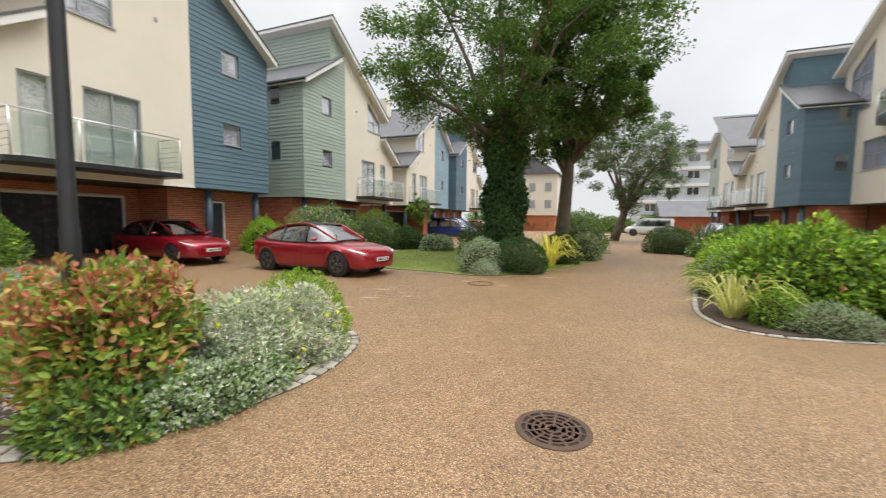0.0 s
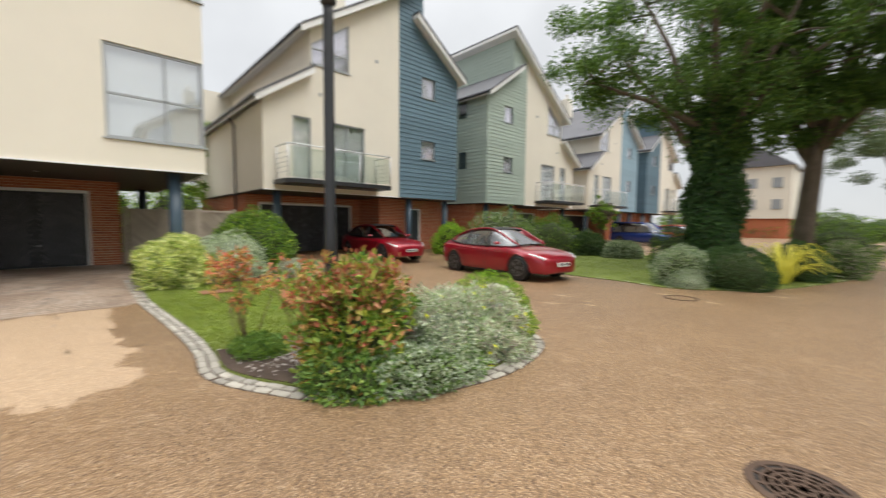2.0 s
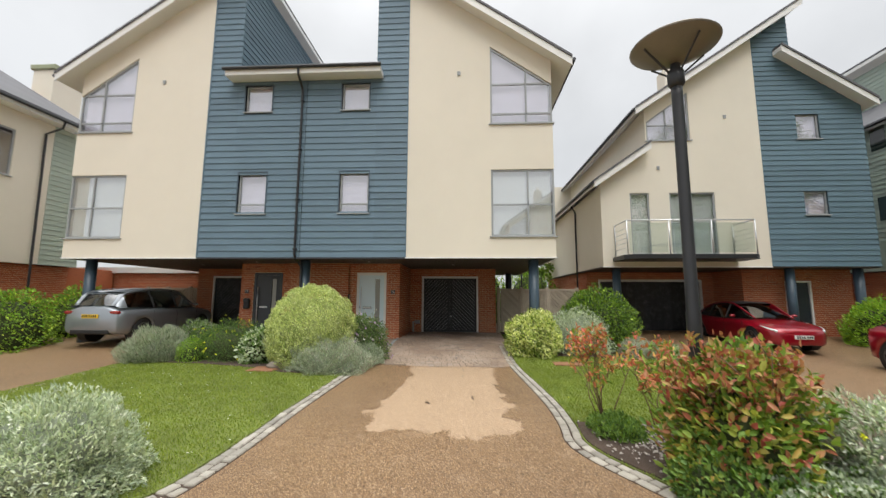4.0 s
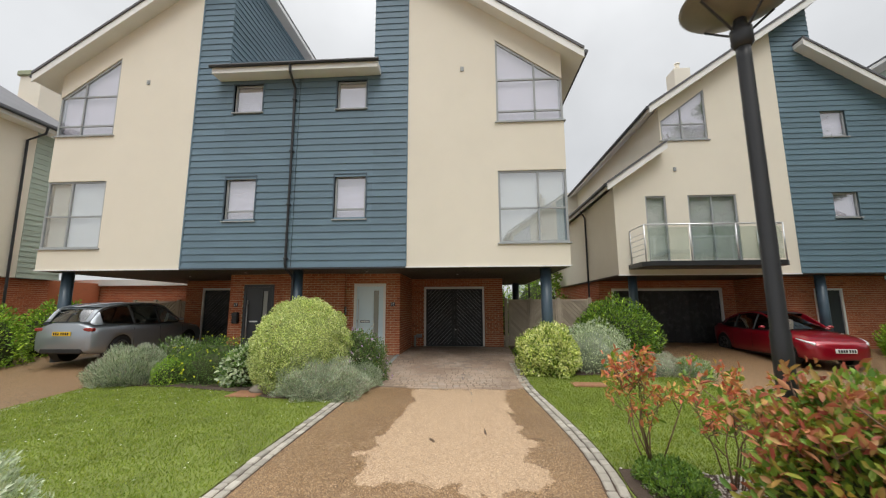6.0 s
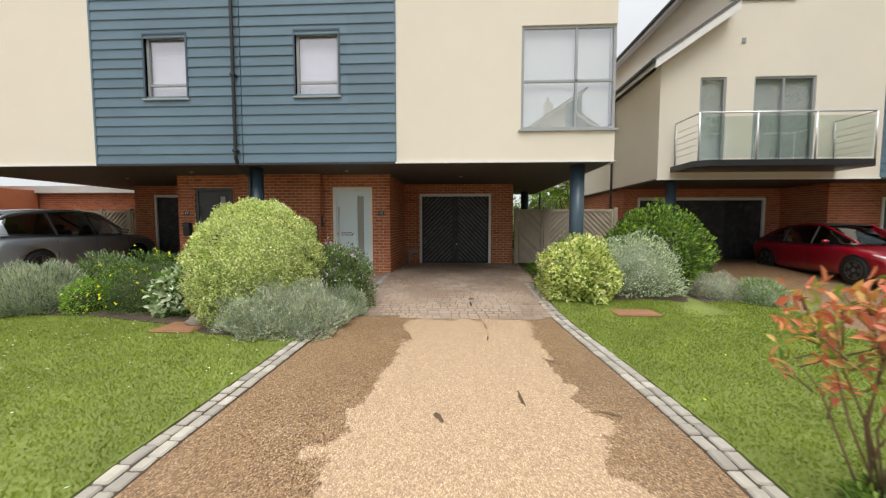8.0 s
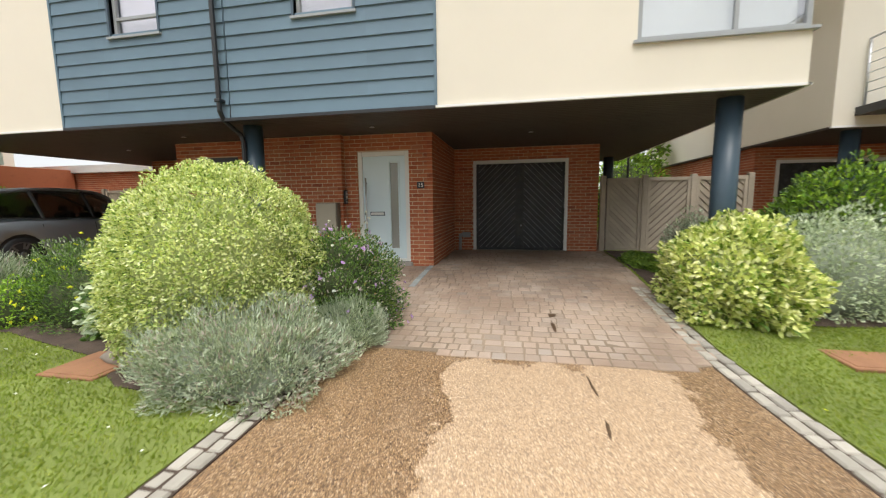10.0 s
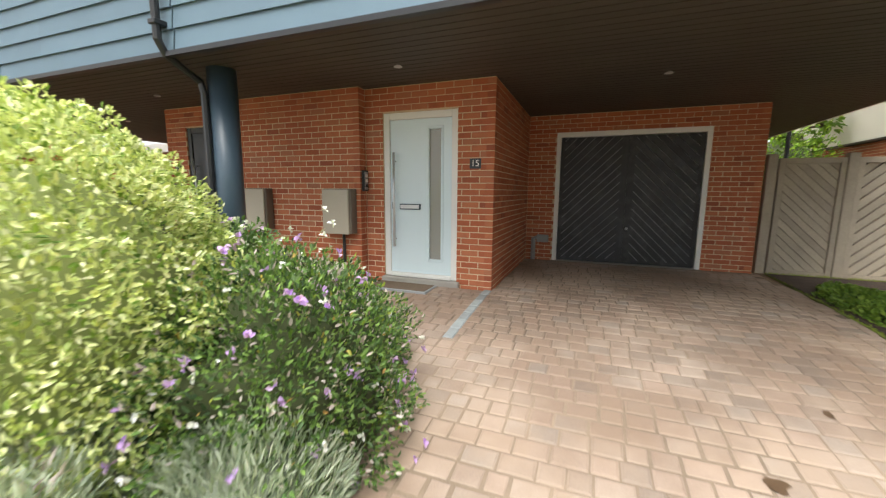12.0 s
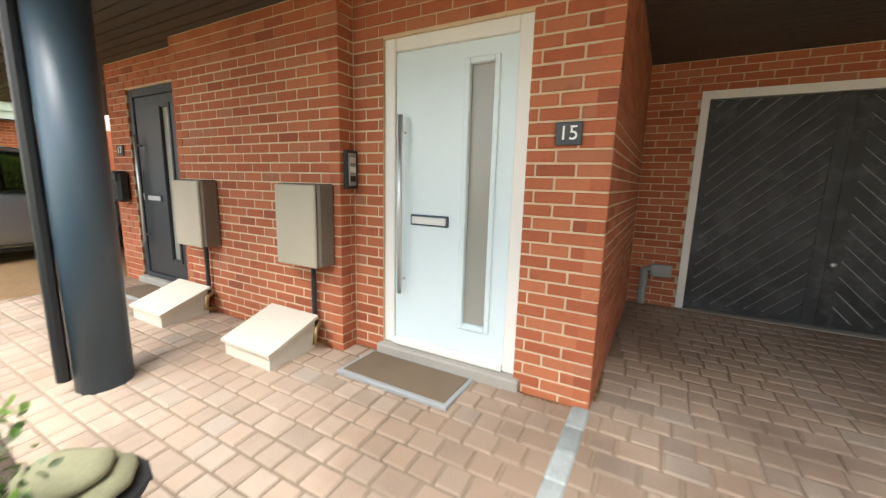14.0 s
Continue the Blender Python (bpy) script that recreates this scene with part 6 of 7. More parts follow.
# ---- trees ----
def tree(name, label, x, y, height, trunk_r, limbs, crown, leaf_mat, n_clump, per, ln, wd, ivy=0, seed=1, lean=(0, 0), category="tree", squash=1.0):
    """A tapered trunk with forked limbs; leaves in many clumps at the limbs' outer reach. crown: centre height, radius across, half height."""
    t = thing(name, label, category)
    g = gz(x, y)
    rng = random.Random(seed)
    fork = limbs
    base = Vector((x, y, g - 0.1))
    top = Vector((x + lean[0], y + lean[1], g + fork))
    bm = bmesh.new()
    pts = [base, base.lerp(top, 0.06), base.lerp(top, 0.3) + Vector((rng.uniform(-.1, .1), rng.uniform(-.1, .1), 0)), base.lerp(top, 0.7), top]
    tube(bm, pts[:2], trunk_r * 1.35, 14, True, trunk_r * 1.08)
    tube(bm, pts[1:], trunk_r * 1.08, 14, True, trunk_r * 0.7)
    trunk = part("trunk", bm, BARK, t, "", True)
    ends = []
    cz, cr, ch = crown
    n_l = 12
    for k in range(n_l):
        bm = bmesh.new()
        a = k * 2.4 + rng.uniform(-0.4, 0.4)
        reach = cr * rng.uniform(0.45, 0.8)
        e = Vector((x + lean[0] + math.cos(a) * reach, y + lean[1] + math.sin(a) * reach * squash, g + cz + ch * rng.uniform(-0.55, 0.7)))
        s = base.lerp(top, rng.uniform(0.6, 1.0))
        mid = s.lerp(e, 0.5) + Vector((0, 0, rng.uniform(0.1, 0.8)))
        tube(bm, [s, s.lerp(mid, 0.5), mid, e], trunk_r * 0.42, 8, True, 0.04)
        ends += [e, mid, s.lerp(mid, 0.6), s.lerp(mid, 0.3)]
        for j in range(5):
            u = rng.uniform(0.3, 1.0)
            q = mid.lerp(e, u)
            w = q + Vector((rng.uniform(-1, 1), rng.uniform(-1, 1), rng.uniform(-0.4, 0.9))) * cr * 0.32
            tube(bm, [q, q.lerp(w, 0.5) + Vector((0, 0, 0.1)), w], 0.05, 5, True, 0.015)
            ends.append(w)
        part("limb", bm, BARK, t, "", True)
    P, A, N = [], [], []
    E = [tuple(e) for e in ends]
    for k in range(n_clump):
        d = RNG.normal(size=3)
        d /= np.linalg.norm(d)
        rr = (0.35 + 0.65 * RNG.random() ** 0.5)
        wob = 1 + 0.25 * noise.noise((d[0] * 1.7 + seed, d[1] * 1.7, d[2] * 1.7))
        c = np.array([x + lean[0] + d[0] * cr * rr * wob, y + lean[1] + d[1] * cr * rr * wob * squash, g + cz + d[2] * ch * rr * wob])
        if k % 3 == 0:
            e = np.array(E[RNG.integers(0, len(E))])
            c = e + RNG.normal(size=3) * 0.25
        r = cr * RNG.uniform(0.06, 0.135)
        q = int(per * RNG.uniform(0.6, 1.3))
        o = RNG.normal(size=(q, 3))
        o /= np.linalg.norm(o, axis=1, keepdims=True)
        P.append(c + o * r * (RNG.random((q, 1)) ** 0.6) * np.array([1.25, 1.25, 0.75]))
        A.append(o + RNG.normal(size=(q, 3)) * 0.6 + np.array([0, 0, -0.3]))
        N.append(RNG.normal(size=(q, 3)) * 0.5 + np.array([0, 0, 1.0]))
    P, A, N = np.concatenate(P), np.concatenate(A), np.concatenate(N)
    q = len(P)
    blades("crown", P, A, N, ln * RNG.uniform(0.6, 1.25, q), wd * RNG.uniform(0.7, 1.2, q), leaf_mat, t)
    if ivy:
        u = RNG.random(ivy) ** 0.8
        th = RNG.random(ivy) * 6.283
        ax = np.array(base) + (np.array(top) - np.array(base)) * u[:, None] * 1.15
        R = trunk_r * (1.15 - 0.2 * u) * RNG.uniform(1.0, 1.95, ivy) + 0.14 * np.sin(u * 17 + th * 2)
        o = np.stack([np.cos(th), np.sin(th), np.zeros(ivy)], 1)
        Pi = ax + o * R[:, None]
        blades("ivy", Pi, o * 0.4 + RNG.normal(size=(ivy, 3)) * 0.5 + np.array([0, 0, -0.6]), o + RNG.normal(size=(ivy, 3)) * 0.35, 0.12 * RNG.uniform(0.6, 1.2, ivy), 0.1 * RNG.uniform(0.6, 1.2, ivy), L_IVY, t, label="dark ivy climbing the trunk")
    return t


tree("tree", "tall ivy-clad broadleaf tree on the island", -3.27, 16.04, 13.71, 0.42, 5.0, (9.49, 5.7, 5.17), L_TREE, 360, 200, 0.13, 0.075, ivy=19000, seed=4)
tree("tree", "broadleaf tree with a bare rugged trunk", -1.2, 19.0, 11.85, 0.33, 5.2, (8.29, 3.85, 3.85), L_TREE, 260, 190, 0.14, 0.085, seed=9, lean=(0.3, 0))
tree("tree", "grey-leaved tree with a forked leaning trunk", 1.75, 36.0, 11.92, 0.36, 3.2, (7.35, 4.87, 4.27), L_GREYTREE, 190, 130, 0.2, 0.09, seed=12, lean=(1.0, 0))
tree("small_tree", "small round-headed tree by the houses", -10.2, 22.5, 3.37, 0.06, 1.5, (2.28, 0.84, 0.84), L_MID, 60, 60, 0.12, 0.06, seed=15)
tree("tree", "green tree behind the houses", -24.09, 5.43, 8.01, 0.2, 2.5, (4.51, 2.6, 2.6), L_MID, 90, 110, 0.18, 0.1, seed=18)
for k, (x, y, r, h) in enumerate(((-9.0, 70.0, 4, 3.0), (-3.0, 78.0, 5, 3.4), (3.0, 66.0, 3, 2.2), (9.5, 62.0, 3.2, 3.0), (12.0, 66.0, 3.5, 4.0), (-16.0, 66.0, 5, 3.4))):
    shrub("far_shrub", "far green shrubs at the end of the road", x, y, r, r, h, [(L_GREYTREE, 0.5), (L_MID, 0.5)], 2500, 0.35, 0.2, 3.3 + k, 0.3, group="far shrubs at the road's end")


# ---- grass ----
def grass(name, poly, n, h, avoid=(), label=""):
    xs_, ys_ = [p[0] for p in poly], [p[1] for p in poly]
    P = []
    while len(P) < n:
        x, y = RNG.uniform(min(xs_), max(xs_)), RNG.uniform(min(ys_), max(ys_))
        if inside_poly(x, y, poly) and not any(inside_poly(x, y, a) for a in avoid):
            P.append((x, y, gz(x, y) + 0.012))
    P = np.array(P)
    A = RNG.normal(size=(n, 3)) * 0.45 + np.array([0, 0, 1.0])
    N = RNG.normal(size=(n, 3)) * np.array([1, 1, 0.2])
    ob = blades(name, P, A, N, h * RNG.uniform(0.5, 1.3, n), 0.007 * RNG.uniform(0.7, 1.6, n), L_GRASS, None, 0.1)
    return tagged(ob, label, "grass", kind="stuff")


grass("grass", [tuple(p) for p in left_lawn], 110000, 0.036, [house_bed], "short mown grass blades of the front lawn")
grass("grass", [tuple(p) for p in right_lawn], 90000, 0.036, [near_bed, side_bed], "short mown grass blades between the drives")
grass("grass", [tuple(p) for p in rlawn], 15000, 0.07, (), "short grass behind the roadside bed")
grass("grass", [tuple(p) for p in island], 25000, 0.07, (), "short grass on the tree island")


def daisies(poly, avoid, n, mat, name, label):
    P = []
    while len(P) < n:
        x, y = RNG.uniform(-9, -3), RNG.uniform(-8.5, 4.5)
        if inside_poly(x, y, poly) and not any(inside_poly(x, y, a) for a in avoid):
            P.append((x, y, gz(x, y) + 0.055))
    P = np.repeat(np.array(P), 6, axis=0)
    q = len(P)
    A = RNG.normal(size=(q, 3)) * np.array([1, 1, 0.15])
    tagged(blades(name, P, A, np.tile((0, 0, 1.0), (q, 1)), 0.014 * np.ones(q), 0.008 * np.ones(q), mat, None), label, "flower", kind="stuff")


daisies([tuple(p) for p in left_lawn], [house_bed], 130, L_WHITE, "daisies", "tiny white daisies in the lawn")
daisies([tuple(p) for p in right_lawn], [near_bed, side_bed], 12, L_YELLOW, "buttercups", "a few yellow flowers in the lawn")


# pale pebbles in the corner bed
vs, fs = [], []
for k in range(1700):
    x, y = -4.5 + RNG.normal() * 0.36, 2.2 + RNG.normal() * 0.5
    if not inside_poly(x, y, near_bed):
        continue
    r = RNG.uniform(0.008, 0.022)
    n0 = len(vs)
    c = np.array([x, y, gz(x, y) + 0.038 + r * 0.3])
    for d in ((1, 0, 0), (0, 1, 0), (-1, 0, 0), (0, -1, 0), (0, 0, 0.7), (0, 0, -0.7)):
        vs.append(c + np.array(d) * r * RNG.uniform(0.7, 1.2))
    fs += [(n0, n0 + 1, n0 + 4), (n0 + 1, n0 + 2, n0 + 4), (n0 + 2, n0 + 3, n0 + 4), (n0 + 3, n0, n0 + 4), (n0 + 1, n0, n0 + 5), (n0 + 2, n0 + 1, n0 + 5), (n0 + 3, n0 + 2, n0 + 5), (n0, n0 + 3, n0 + 5)]
tagged(raw("pebbles", vs, fs, surface("pale_pebble", (0.50, 0.45, 0.40), 0.85, var=0.2, island=0.25)), "pale pebbles strewn on the soil", "pebbles", kind="stuff")

# ---- cars ----
def loft(bm, rings, close=True):
    vs = [[bm.verts.new(p) for p in r] for r in rings]
    faces = []
    for a, b in zip(vs, vs[1:]):
        n = len(a)
        for k in range(n if close else n - 1):
            faces.append(bm.faces.new((a[k], a[(k + 1) % n], b[(k + 1) % n], b[k])))
    if close:
        bm.faces.new(vs[0][::-1])
        bm.faces.new(vs[-1])
    return faces


SEDAN = dict(
    body=[(-2.31, .42, .44, .80, .92), (-2.28, .62, .36, .86, .99), (-2.18, .77, .29, .90, 1.05), (-1.95, .87, .25, .92, 1.06), (-1.5, .92, .21, .92, 1.02), (-1.0, .925, .18, .905, .97), (-.4, .925, .17, .89, .94), (.3, .925, .17, .875, .93), (.9, .925, .18, .86, .93), (1.3, .92, .19, .83, .90), (1.7, .90, .19, .765, .84), (2.0, .84, .19, .69, .765), (2.18, .72, .19, .625, .69), (2.27, .56, .20, .555, .615), (2.31, .32, .24, .48, .53)],
    top=[(-1.95, .66, 1.04, .50, 1.08), (-1.6, .76, 1.00, .54, 1.21), (-1.1, .83, .96, .57, 1.35), (-.5, .85, .93, .59, 1.43), (-.05, .85, .92, .59, 1.44), (.3, .84, .92, .58, 1.38), (.75, .81, .92, .57, 1.17), (1.2, .75, .92, .56, .955)],
    roof=(2, 5), axles=(-1.42, 1.45), wheel=0.335, pillar=0.15)
SUV = dict(
    body=[(-2.2, .70, .42, .80, 1.02), (-2.14, .82, .32, .88, 1.08), (-1.9, .89, .26, .95, 1.10), (-1.3, .92, .24, .98, 1.06), (-.5, .92, .23, .98, 1.02), (.3, .92, .23, .97, 1.01), (.9, .92, .24, .95, 1.03), (1.4, .91, .25, .90, 1.0), (1.8, .87, .28, .84, .93), (2.1, .76, .32, .72, .8), (2.2, .62, .4, .6, .66)],
    top=[(-2.1, .74, 1.06, .60, 1.10), (-1.85, .80, 1.06, .60, 1.42), (-1.5, .83, 1.05, .61, 1.54), (-.7, .85, 1.02, .62, 1.62), (0.0, .85, 1.01, .62, 1.60), (.4, .84, 1.01, .61, 1.53), (.85, .81, 1.02, .60, 1.28), (1.25, .76, 1.03, .58, 1.05)],
    roof=(1, 5), axles=(-1.33, 1.33), wheel=0.345, pillar=0.05)
VAN = dict(
    body=[(-2.2, .78, .4, .9, 1.05), (-2.16, .86, .3, .95, 1.08), (-1.5, .90, .25, .97, 1.06), (0, .90, .24, .97, 1.05), (.9, .90, .25, .96, 1.06), (1.5, .89, .26, .92, 1.0), (1.95, .82, .3, .84, .92), (2.2, .66, .4, .66, .72)],
    top=[(-2.18, .80, 1.05, .72, 1.1), (-2.1, .86, 1.05, .74, 1.78), (-1.0, .88, 1.05, .75, 1.82), (.2, .88, 1.05, .74, 1.80), (.7, .86, 1.05, .72, 1.70), (1.2, .82, 1.06, .68, 1.30), (1.6, .76, 1.04, .64, 1.05)],
    roof=(1, 4), axles=(-1.35, 1.4), wheel=0.33, pillar=0.1)


def stations(rows, n):
    """A smooth run of n cross-sections through the given ones."""
    a = np.array(rows)
    g = np.gradient(a, axis=0)
    out = []
    for q in np.linspace(0, len(a) - 1, n):
        k = min(int(q), len(a) - 2)
        u = q - k
        out.append((2 * u ** 3 - 3 * u ** 2 + 1) * a[k] + (u ** 3 - 2 * u ** 2 + u) * g[k] + (3 * u ** 2 - 2 * u ** 3) * a[k + 1] + (u ** 3 - u ** 2) * g[k + 1])
    return [tuple(float(v) for v in r) for r in out]


def car(label, kind, paint, m, roof_mat=None, plate=PLATE_W, rear_plate=PLATE_Y, category="car", scale=1.0, sides=None):
    c = thing("car", label, category)
    c.matrix_basis = m @ Matrix.Scale(scale, 4)
    bm = bmesh.new()
    rings = []
    R = kind["wheel"]
    for x, w, zb, zs, zt in stations(kind["body"], 96):
        half = [(0, zb), (w * .5, zb), (w * .86, zb), (w * .965, zb + .05), (w * .985, zb + (zs - zb) * .3), (w, zb + (zs - zb) * .55), (w * .993, zb + (zs - zb) * .8), (w * .97, zs - .03), (w * .92, zs), (w * .80, zs + (zt - zs) * .55), (w * .45, zt - .005), (0, zt)]
        # wheel arches
        for ax in kind["axles"]:
            q = (R * 1.13) ** 2 - (x - ax) ** 2
            if q > 0:
                half = [(y, max(z, R + math.sqrt(q)) if y > .55 and z < .85 * zs else z) for y, z in half]
        rings.append([(x, y, z) for y, z in half] + [(x, -y, z) for y, z in half[-2:0:-1]])
    loft(bm, rings)
    body = part("body", bm, paint, c, "", True)
    top = kind["top"]
    r0, r1 = kind["roof"]
    # glasshouse: sides and screens in glass, roof skin above
    bm = bmesh.new()
    loft(bm, [[(x, w, z), (x, w + (wr - w) * .55, z + (zr - z) * .55), (x, wr, zr), (x, 0, zr + .02), (x, -wr, zr), (x, -(w + (wr - w) * .55), z + (zr - z) * .55), (x, -w, z)] for x, w, z, wr, zr in stations(top, 30)], False)
    part("window_glass", bm, CARGLASS, c, "dark tinted glass", True)
    bm = bmesh.new()
    loft(bm, [[(x, wr + .03, zr - .045), (x, wr * .96, zr + .012), (x, 0, zr + .034), (x, -wr * .96, zr + .012), (x, -wr - .03, zr - .045)] for x, w, z, wr, zr in stations(top[r0:r1 + 1], 16)], False)
    part("roof", bm, roof_mat or paint, c, "", True)
    for s in (1, -1):
        bm = bmesh.new()
        loft(bm, [[(x, s * (w + .014), z - .03), (x, s * (w + (wr - w) * .55 + .014), z + (zr - z) * .55), (x, s * (wr + .014), zr + .01), (x, s * (wr - .10), zr + .022)] for x, w, z, wr, zr in stations(top, 30) if x < (-1.5 if kind is SEDAN else -1.85)], False)
        part("rear_pillar", bm, paint, c, "", True)
    for s in (1, -1):
        bm = bmesh.new()
        tube(bm, [(x, s * (wr + .012), zr - .005) for x, w, z, wr, zr in stations(top, 26)], .028, 8)
        part("roof_rail", bm, paint, c, "", True)
        for px in (kind["pillar"], kind["pillar"] - .95):
            k = max(i for i in range(len(top) - 1) if top[i][0] <= px)
            a, b = top[k], top[k + 1]
            u = (px - a[0]) / (b[0] - a[0])
            w, z, wr, zr = [a[i] + (b[i] - a[i]) * u for i in (1, 2, 3, 4)]
            bm = bmesh.new()
            tube(bm, [(px, s * (w + .006), z - .02), (px - .03, s * (w + (wr - w) * .55 + .01), z + (zr - z) * .55), (px - .06, s * (wr + .008), zr - .02)], .03, 6)
            part("pillar", bm, BLACK, c)
        bm = bmesh.new()
        tube(bm, [(x, s * (w + .012), z - .01) for x, w, z, wr, zr in top[1:-1]], .014, 6)
        part("window_trim", bm, BLACK, c)
        # door seams and handles
        wy = kind["body"][5][1]
        for px in (kind["pillar"] - 1.0, kind["pillar"] - .02, kind["pillar"] + .95):
            bm = bmesh.new()
            tube(bm, [(px, s * (wy - .006), .34), (px, s * (wy + .0015), .55), (px - .01, s * (wy - .012), kind["body"][5][3] - .06)], .005, 4)
            part("door_seam", bm, BLACK, c)
        for px in (kind["pillar"] - .85, kind["pillar"] + .12):
            bm = bmesh.new()
            box(bm, px, px + .2, s * (wy - .012) - .008, s * (wy - .012) + .008, .74, .765, .004)
            part("door_handle", bm, paint, c)
        bm = bmesh.new()
        bmesh.ops.create_uvsphere(bm, u_segments=12, v_segments=8, radius=1)
        for v in bm.verts:
            v.co = Vector((kind["top"][-2][0] - .02 + v.co.x * .07, s * (wy + .05) + v.co.y * .095, kind["top"][-2][2] + .075 + v.co.z * (.06 if v.co.z > 0 else .04)))
        part("mirror", bm, paint, c, "", True)
        bm = bmesh.new()
        box(bm, -.95, .95, s * (wy - .10) - .03, s * (wy - .10) + .03, .15, .20, .008)
        part("sill", bm, BLACK, c)
    f, r = kind["body"][-3], kind["body"][1]
    for s in (1, -1):
        bm = bmesh.new()
        row = [q for q in stations(kind["body"], 96) if f[0] - .42 < q[0] < f[0] + .03]
        tube(bm, [(x, s * w * .925, zs - .012) for x, w, zb, zs, zt in row], .022, 8, True, .042)
        part("headlight", bm, LAMP_LENS, c, "clear headlight lens", True)
        bm = bmesh.new()
        box(bm, r[0] - .055, r[0] + .06, s * .32 if s > 0 else -r[1] - .015, r[1] + .015 if s > 0 else -.32, r[3] - .02, r[3] + .075, .02)
        part("tail_light", bm, TAIL_LENS, c, "red tail light")
    e = kind["body"][-1]
    bm = bmesh.new()
    g = min(.5, e[1] + .08)
    box(bm, e[0] - .14, e[0] - .035, -g, g, .22, .33, .02)
    part("lower_grille", bm, BLACK, c)
    b = kind["body"][0]
    bm = bmesh.new()
    box(bm, b[0] - .008, b[0] + .2, -.6, .6, .28, .42, .03)
    part("rear_bumper", bm, BLACK, c)
    for x, mat, z, s in ((e[0] + .015, plate, .44, 1), (b[0] - .012, rear_plate, .80, -1)):
        bm = bmesh.new()
        box(bm, min(x, x + s * .012), max(x, x + s * .012), -.26, .26, z - .055, z + .055, .003)
        p = part("number_plate", bm, mat, c)
        for k in range(7):
            y = -.2 + k * .062 + (.02 if k > 3 else 0)
            bm = bmesh.new()
            box(bm, min(x + s * .012, x + s * .015), max(x + s * .012, x + s * .015), y, y + .04, z - .035, z + .035)
            part("mark", bm, INK, p)
    for ax in kind["axles"]:
        for s in (1, -1):
            R = kind["wheel"]
            wy = .925
            w = new("wheel")
            w.parent = c
            w.matrix_basis = pose(ax, s * (wy - .122), R, 90 * -s, 0, 0)
            bm = bmesh.new()
            lathe(bm, [(R * .66, -.1), (R * .9, -.11), (R, -.07), (R, .07), (R * .9, .105), (R * .66, .10)], 32)
            part("tyre", bm, BLACK, w, "", True)
            bm = bmesh.new()
            lathe(bm, [(R * .70, .03), (R * .70, .108), (R * .64, .108), (R * .60, .04)], 32)
            for k in range(5):
                for o in (-.16, .16):
                    a = k * 2 * math.pi / 5 + o
                    d, t_ = Vector((math.cos(a), math.sin(a), 0)), Vector((-math.sin(a), math.cos(a), 0))
                    prism(bm, [d * R * .12 + t_ * .02 + Vector((0, 0, .07)), d * R * .66 + t_ * .016 + Vector((0, 0, .085)), d * R * .66 - t_ * .016 + Vector((0, 0, .085)), d * R * .12 - t_ * .02 + Vector((0, 0, .07))], (0, 0, .025))
            lathe(bm, [(R * .16, .06), (R * .16, .1), (R * .1, .11)], 16)
            part("rim", bm, RIM, w)
            bm = bmesh.new()
            lathe(bm, [(.05, -.16), (R * 1.11, -.16), (R * 1.12, .085), (R * 1.10, .085)], 40)
            part("wheel_arch", bm, BLACK, c).matrix_basis = pose(ax, s * (wy - .122), R + .005, 90 * -s, 0, 0)
    for x in (-.75, .35):
        for y in (-.38, .38):
            bm = bmesh.new()
            box(bm, x - .12, x + .08, y - .24, y + .24, .5, 1.12, .05)
            box(bm, x - .1, x - .0, y - .1, y + .1, 1.14, 1.28, .03)
            part("seat", bm, SEATS, c, "dark seat with headrest")
    bm = bmesh.new()
    box(bm, -1.7, .95, -.8, .8, .4, .72)
    box(bm, .7, 1.2, -.74, .74, .7, .90, .04)
    part("cabin_floor", bm, SEATS, c)
    return c


car("deep red saloon car with a black roof, parked on the drive", SEDAN, RED_PAINT, pose(-7.75, 10.03, 0.0, 0, -1, -7), BLACK, scale=1.03)
car("deep red saloon car parked under the house", SEDAN, RED_PAINT, pose(-14.2, 9.55, gz(-13.8, 9.1) - 0.02, 0, 0, -2), BLACK)
car("silver-grey crossover car parked nose-in under the house", SUV, GREY_PAINT, pose(-12.62, -11.35, gz(-13, -11.4) - 0.02, 0, 0, 180))
car("dark blue small van parked by the far houses", VAN, BLUE_PAINT, pose(-11.8, 33.2, 0, 0, 0, -5), category="van")
car("orange-red car parked beside the blue van", SUV, ORANGE_PAINT, pose(-10.4, 38.5, 0, 0, 0, -5))
car("dark grey car parked under the green house", SUV, DARK_PAINT, pose(-14.2, 24.0, 0.05, 0, 0, 0))
car("white panel van parked at the road's end", VAN, WHITE_PAINT, pose(6.2, 52.0, 0, 0, 0, 172), category="van", scale=1.15)
car("dark car parked at the row's far end", SUV, DARK_PAINT, pose(-11.0, 44.0, 0, 0, 0, 0))
car("dark car parked before the houses opposite", SUV, DARK_PAINT, pose(9.8, 39.0, 0, 0, 0, 90))

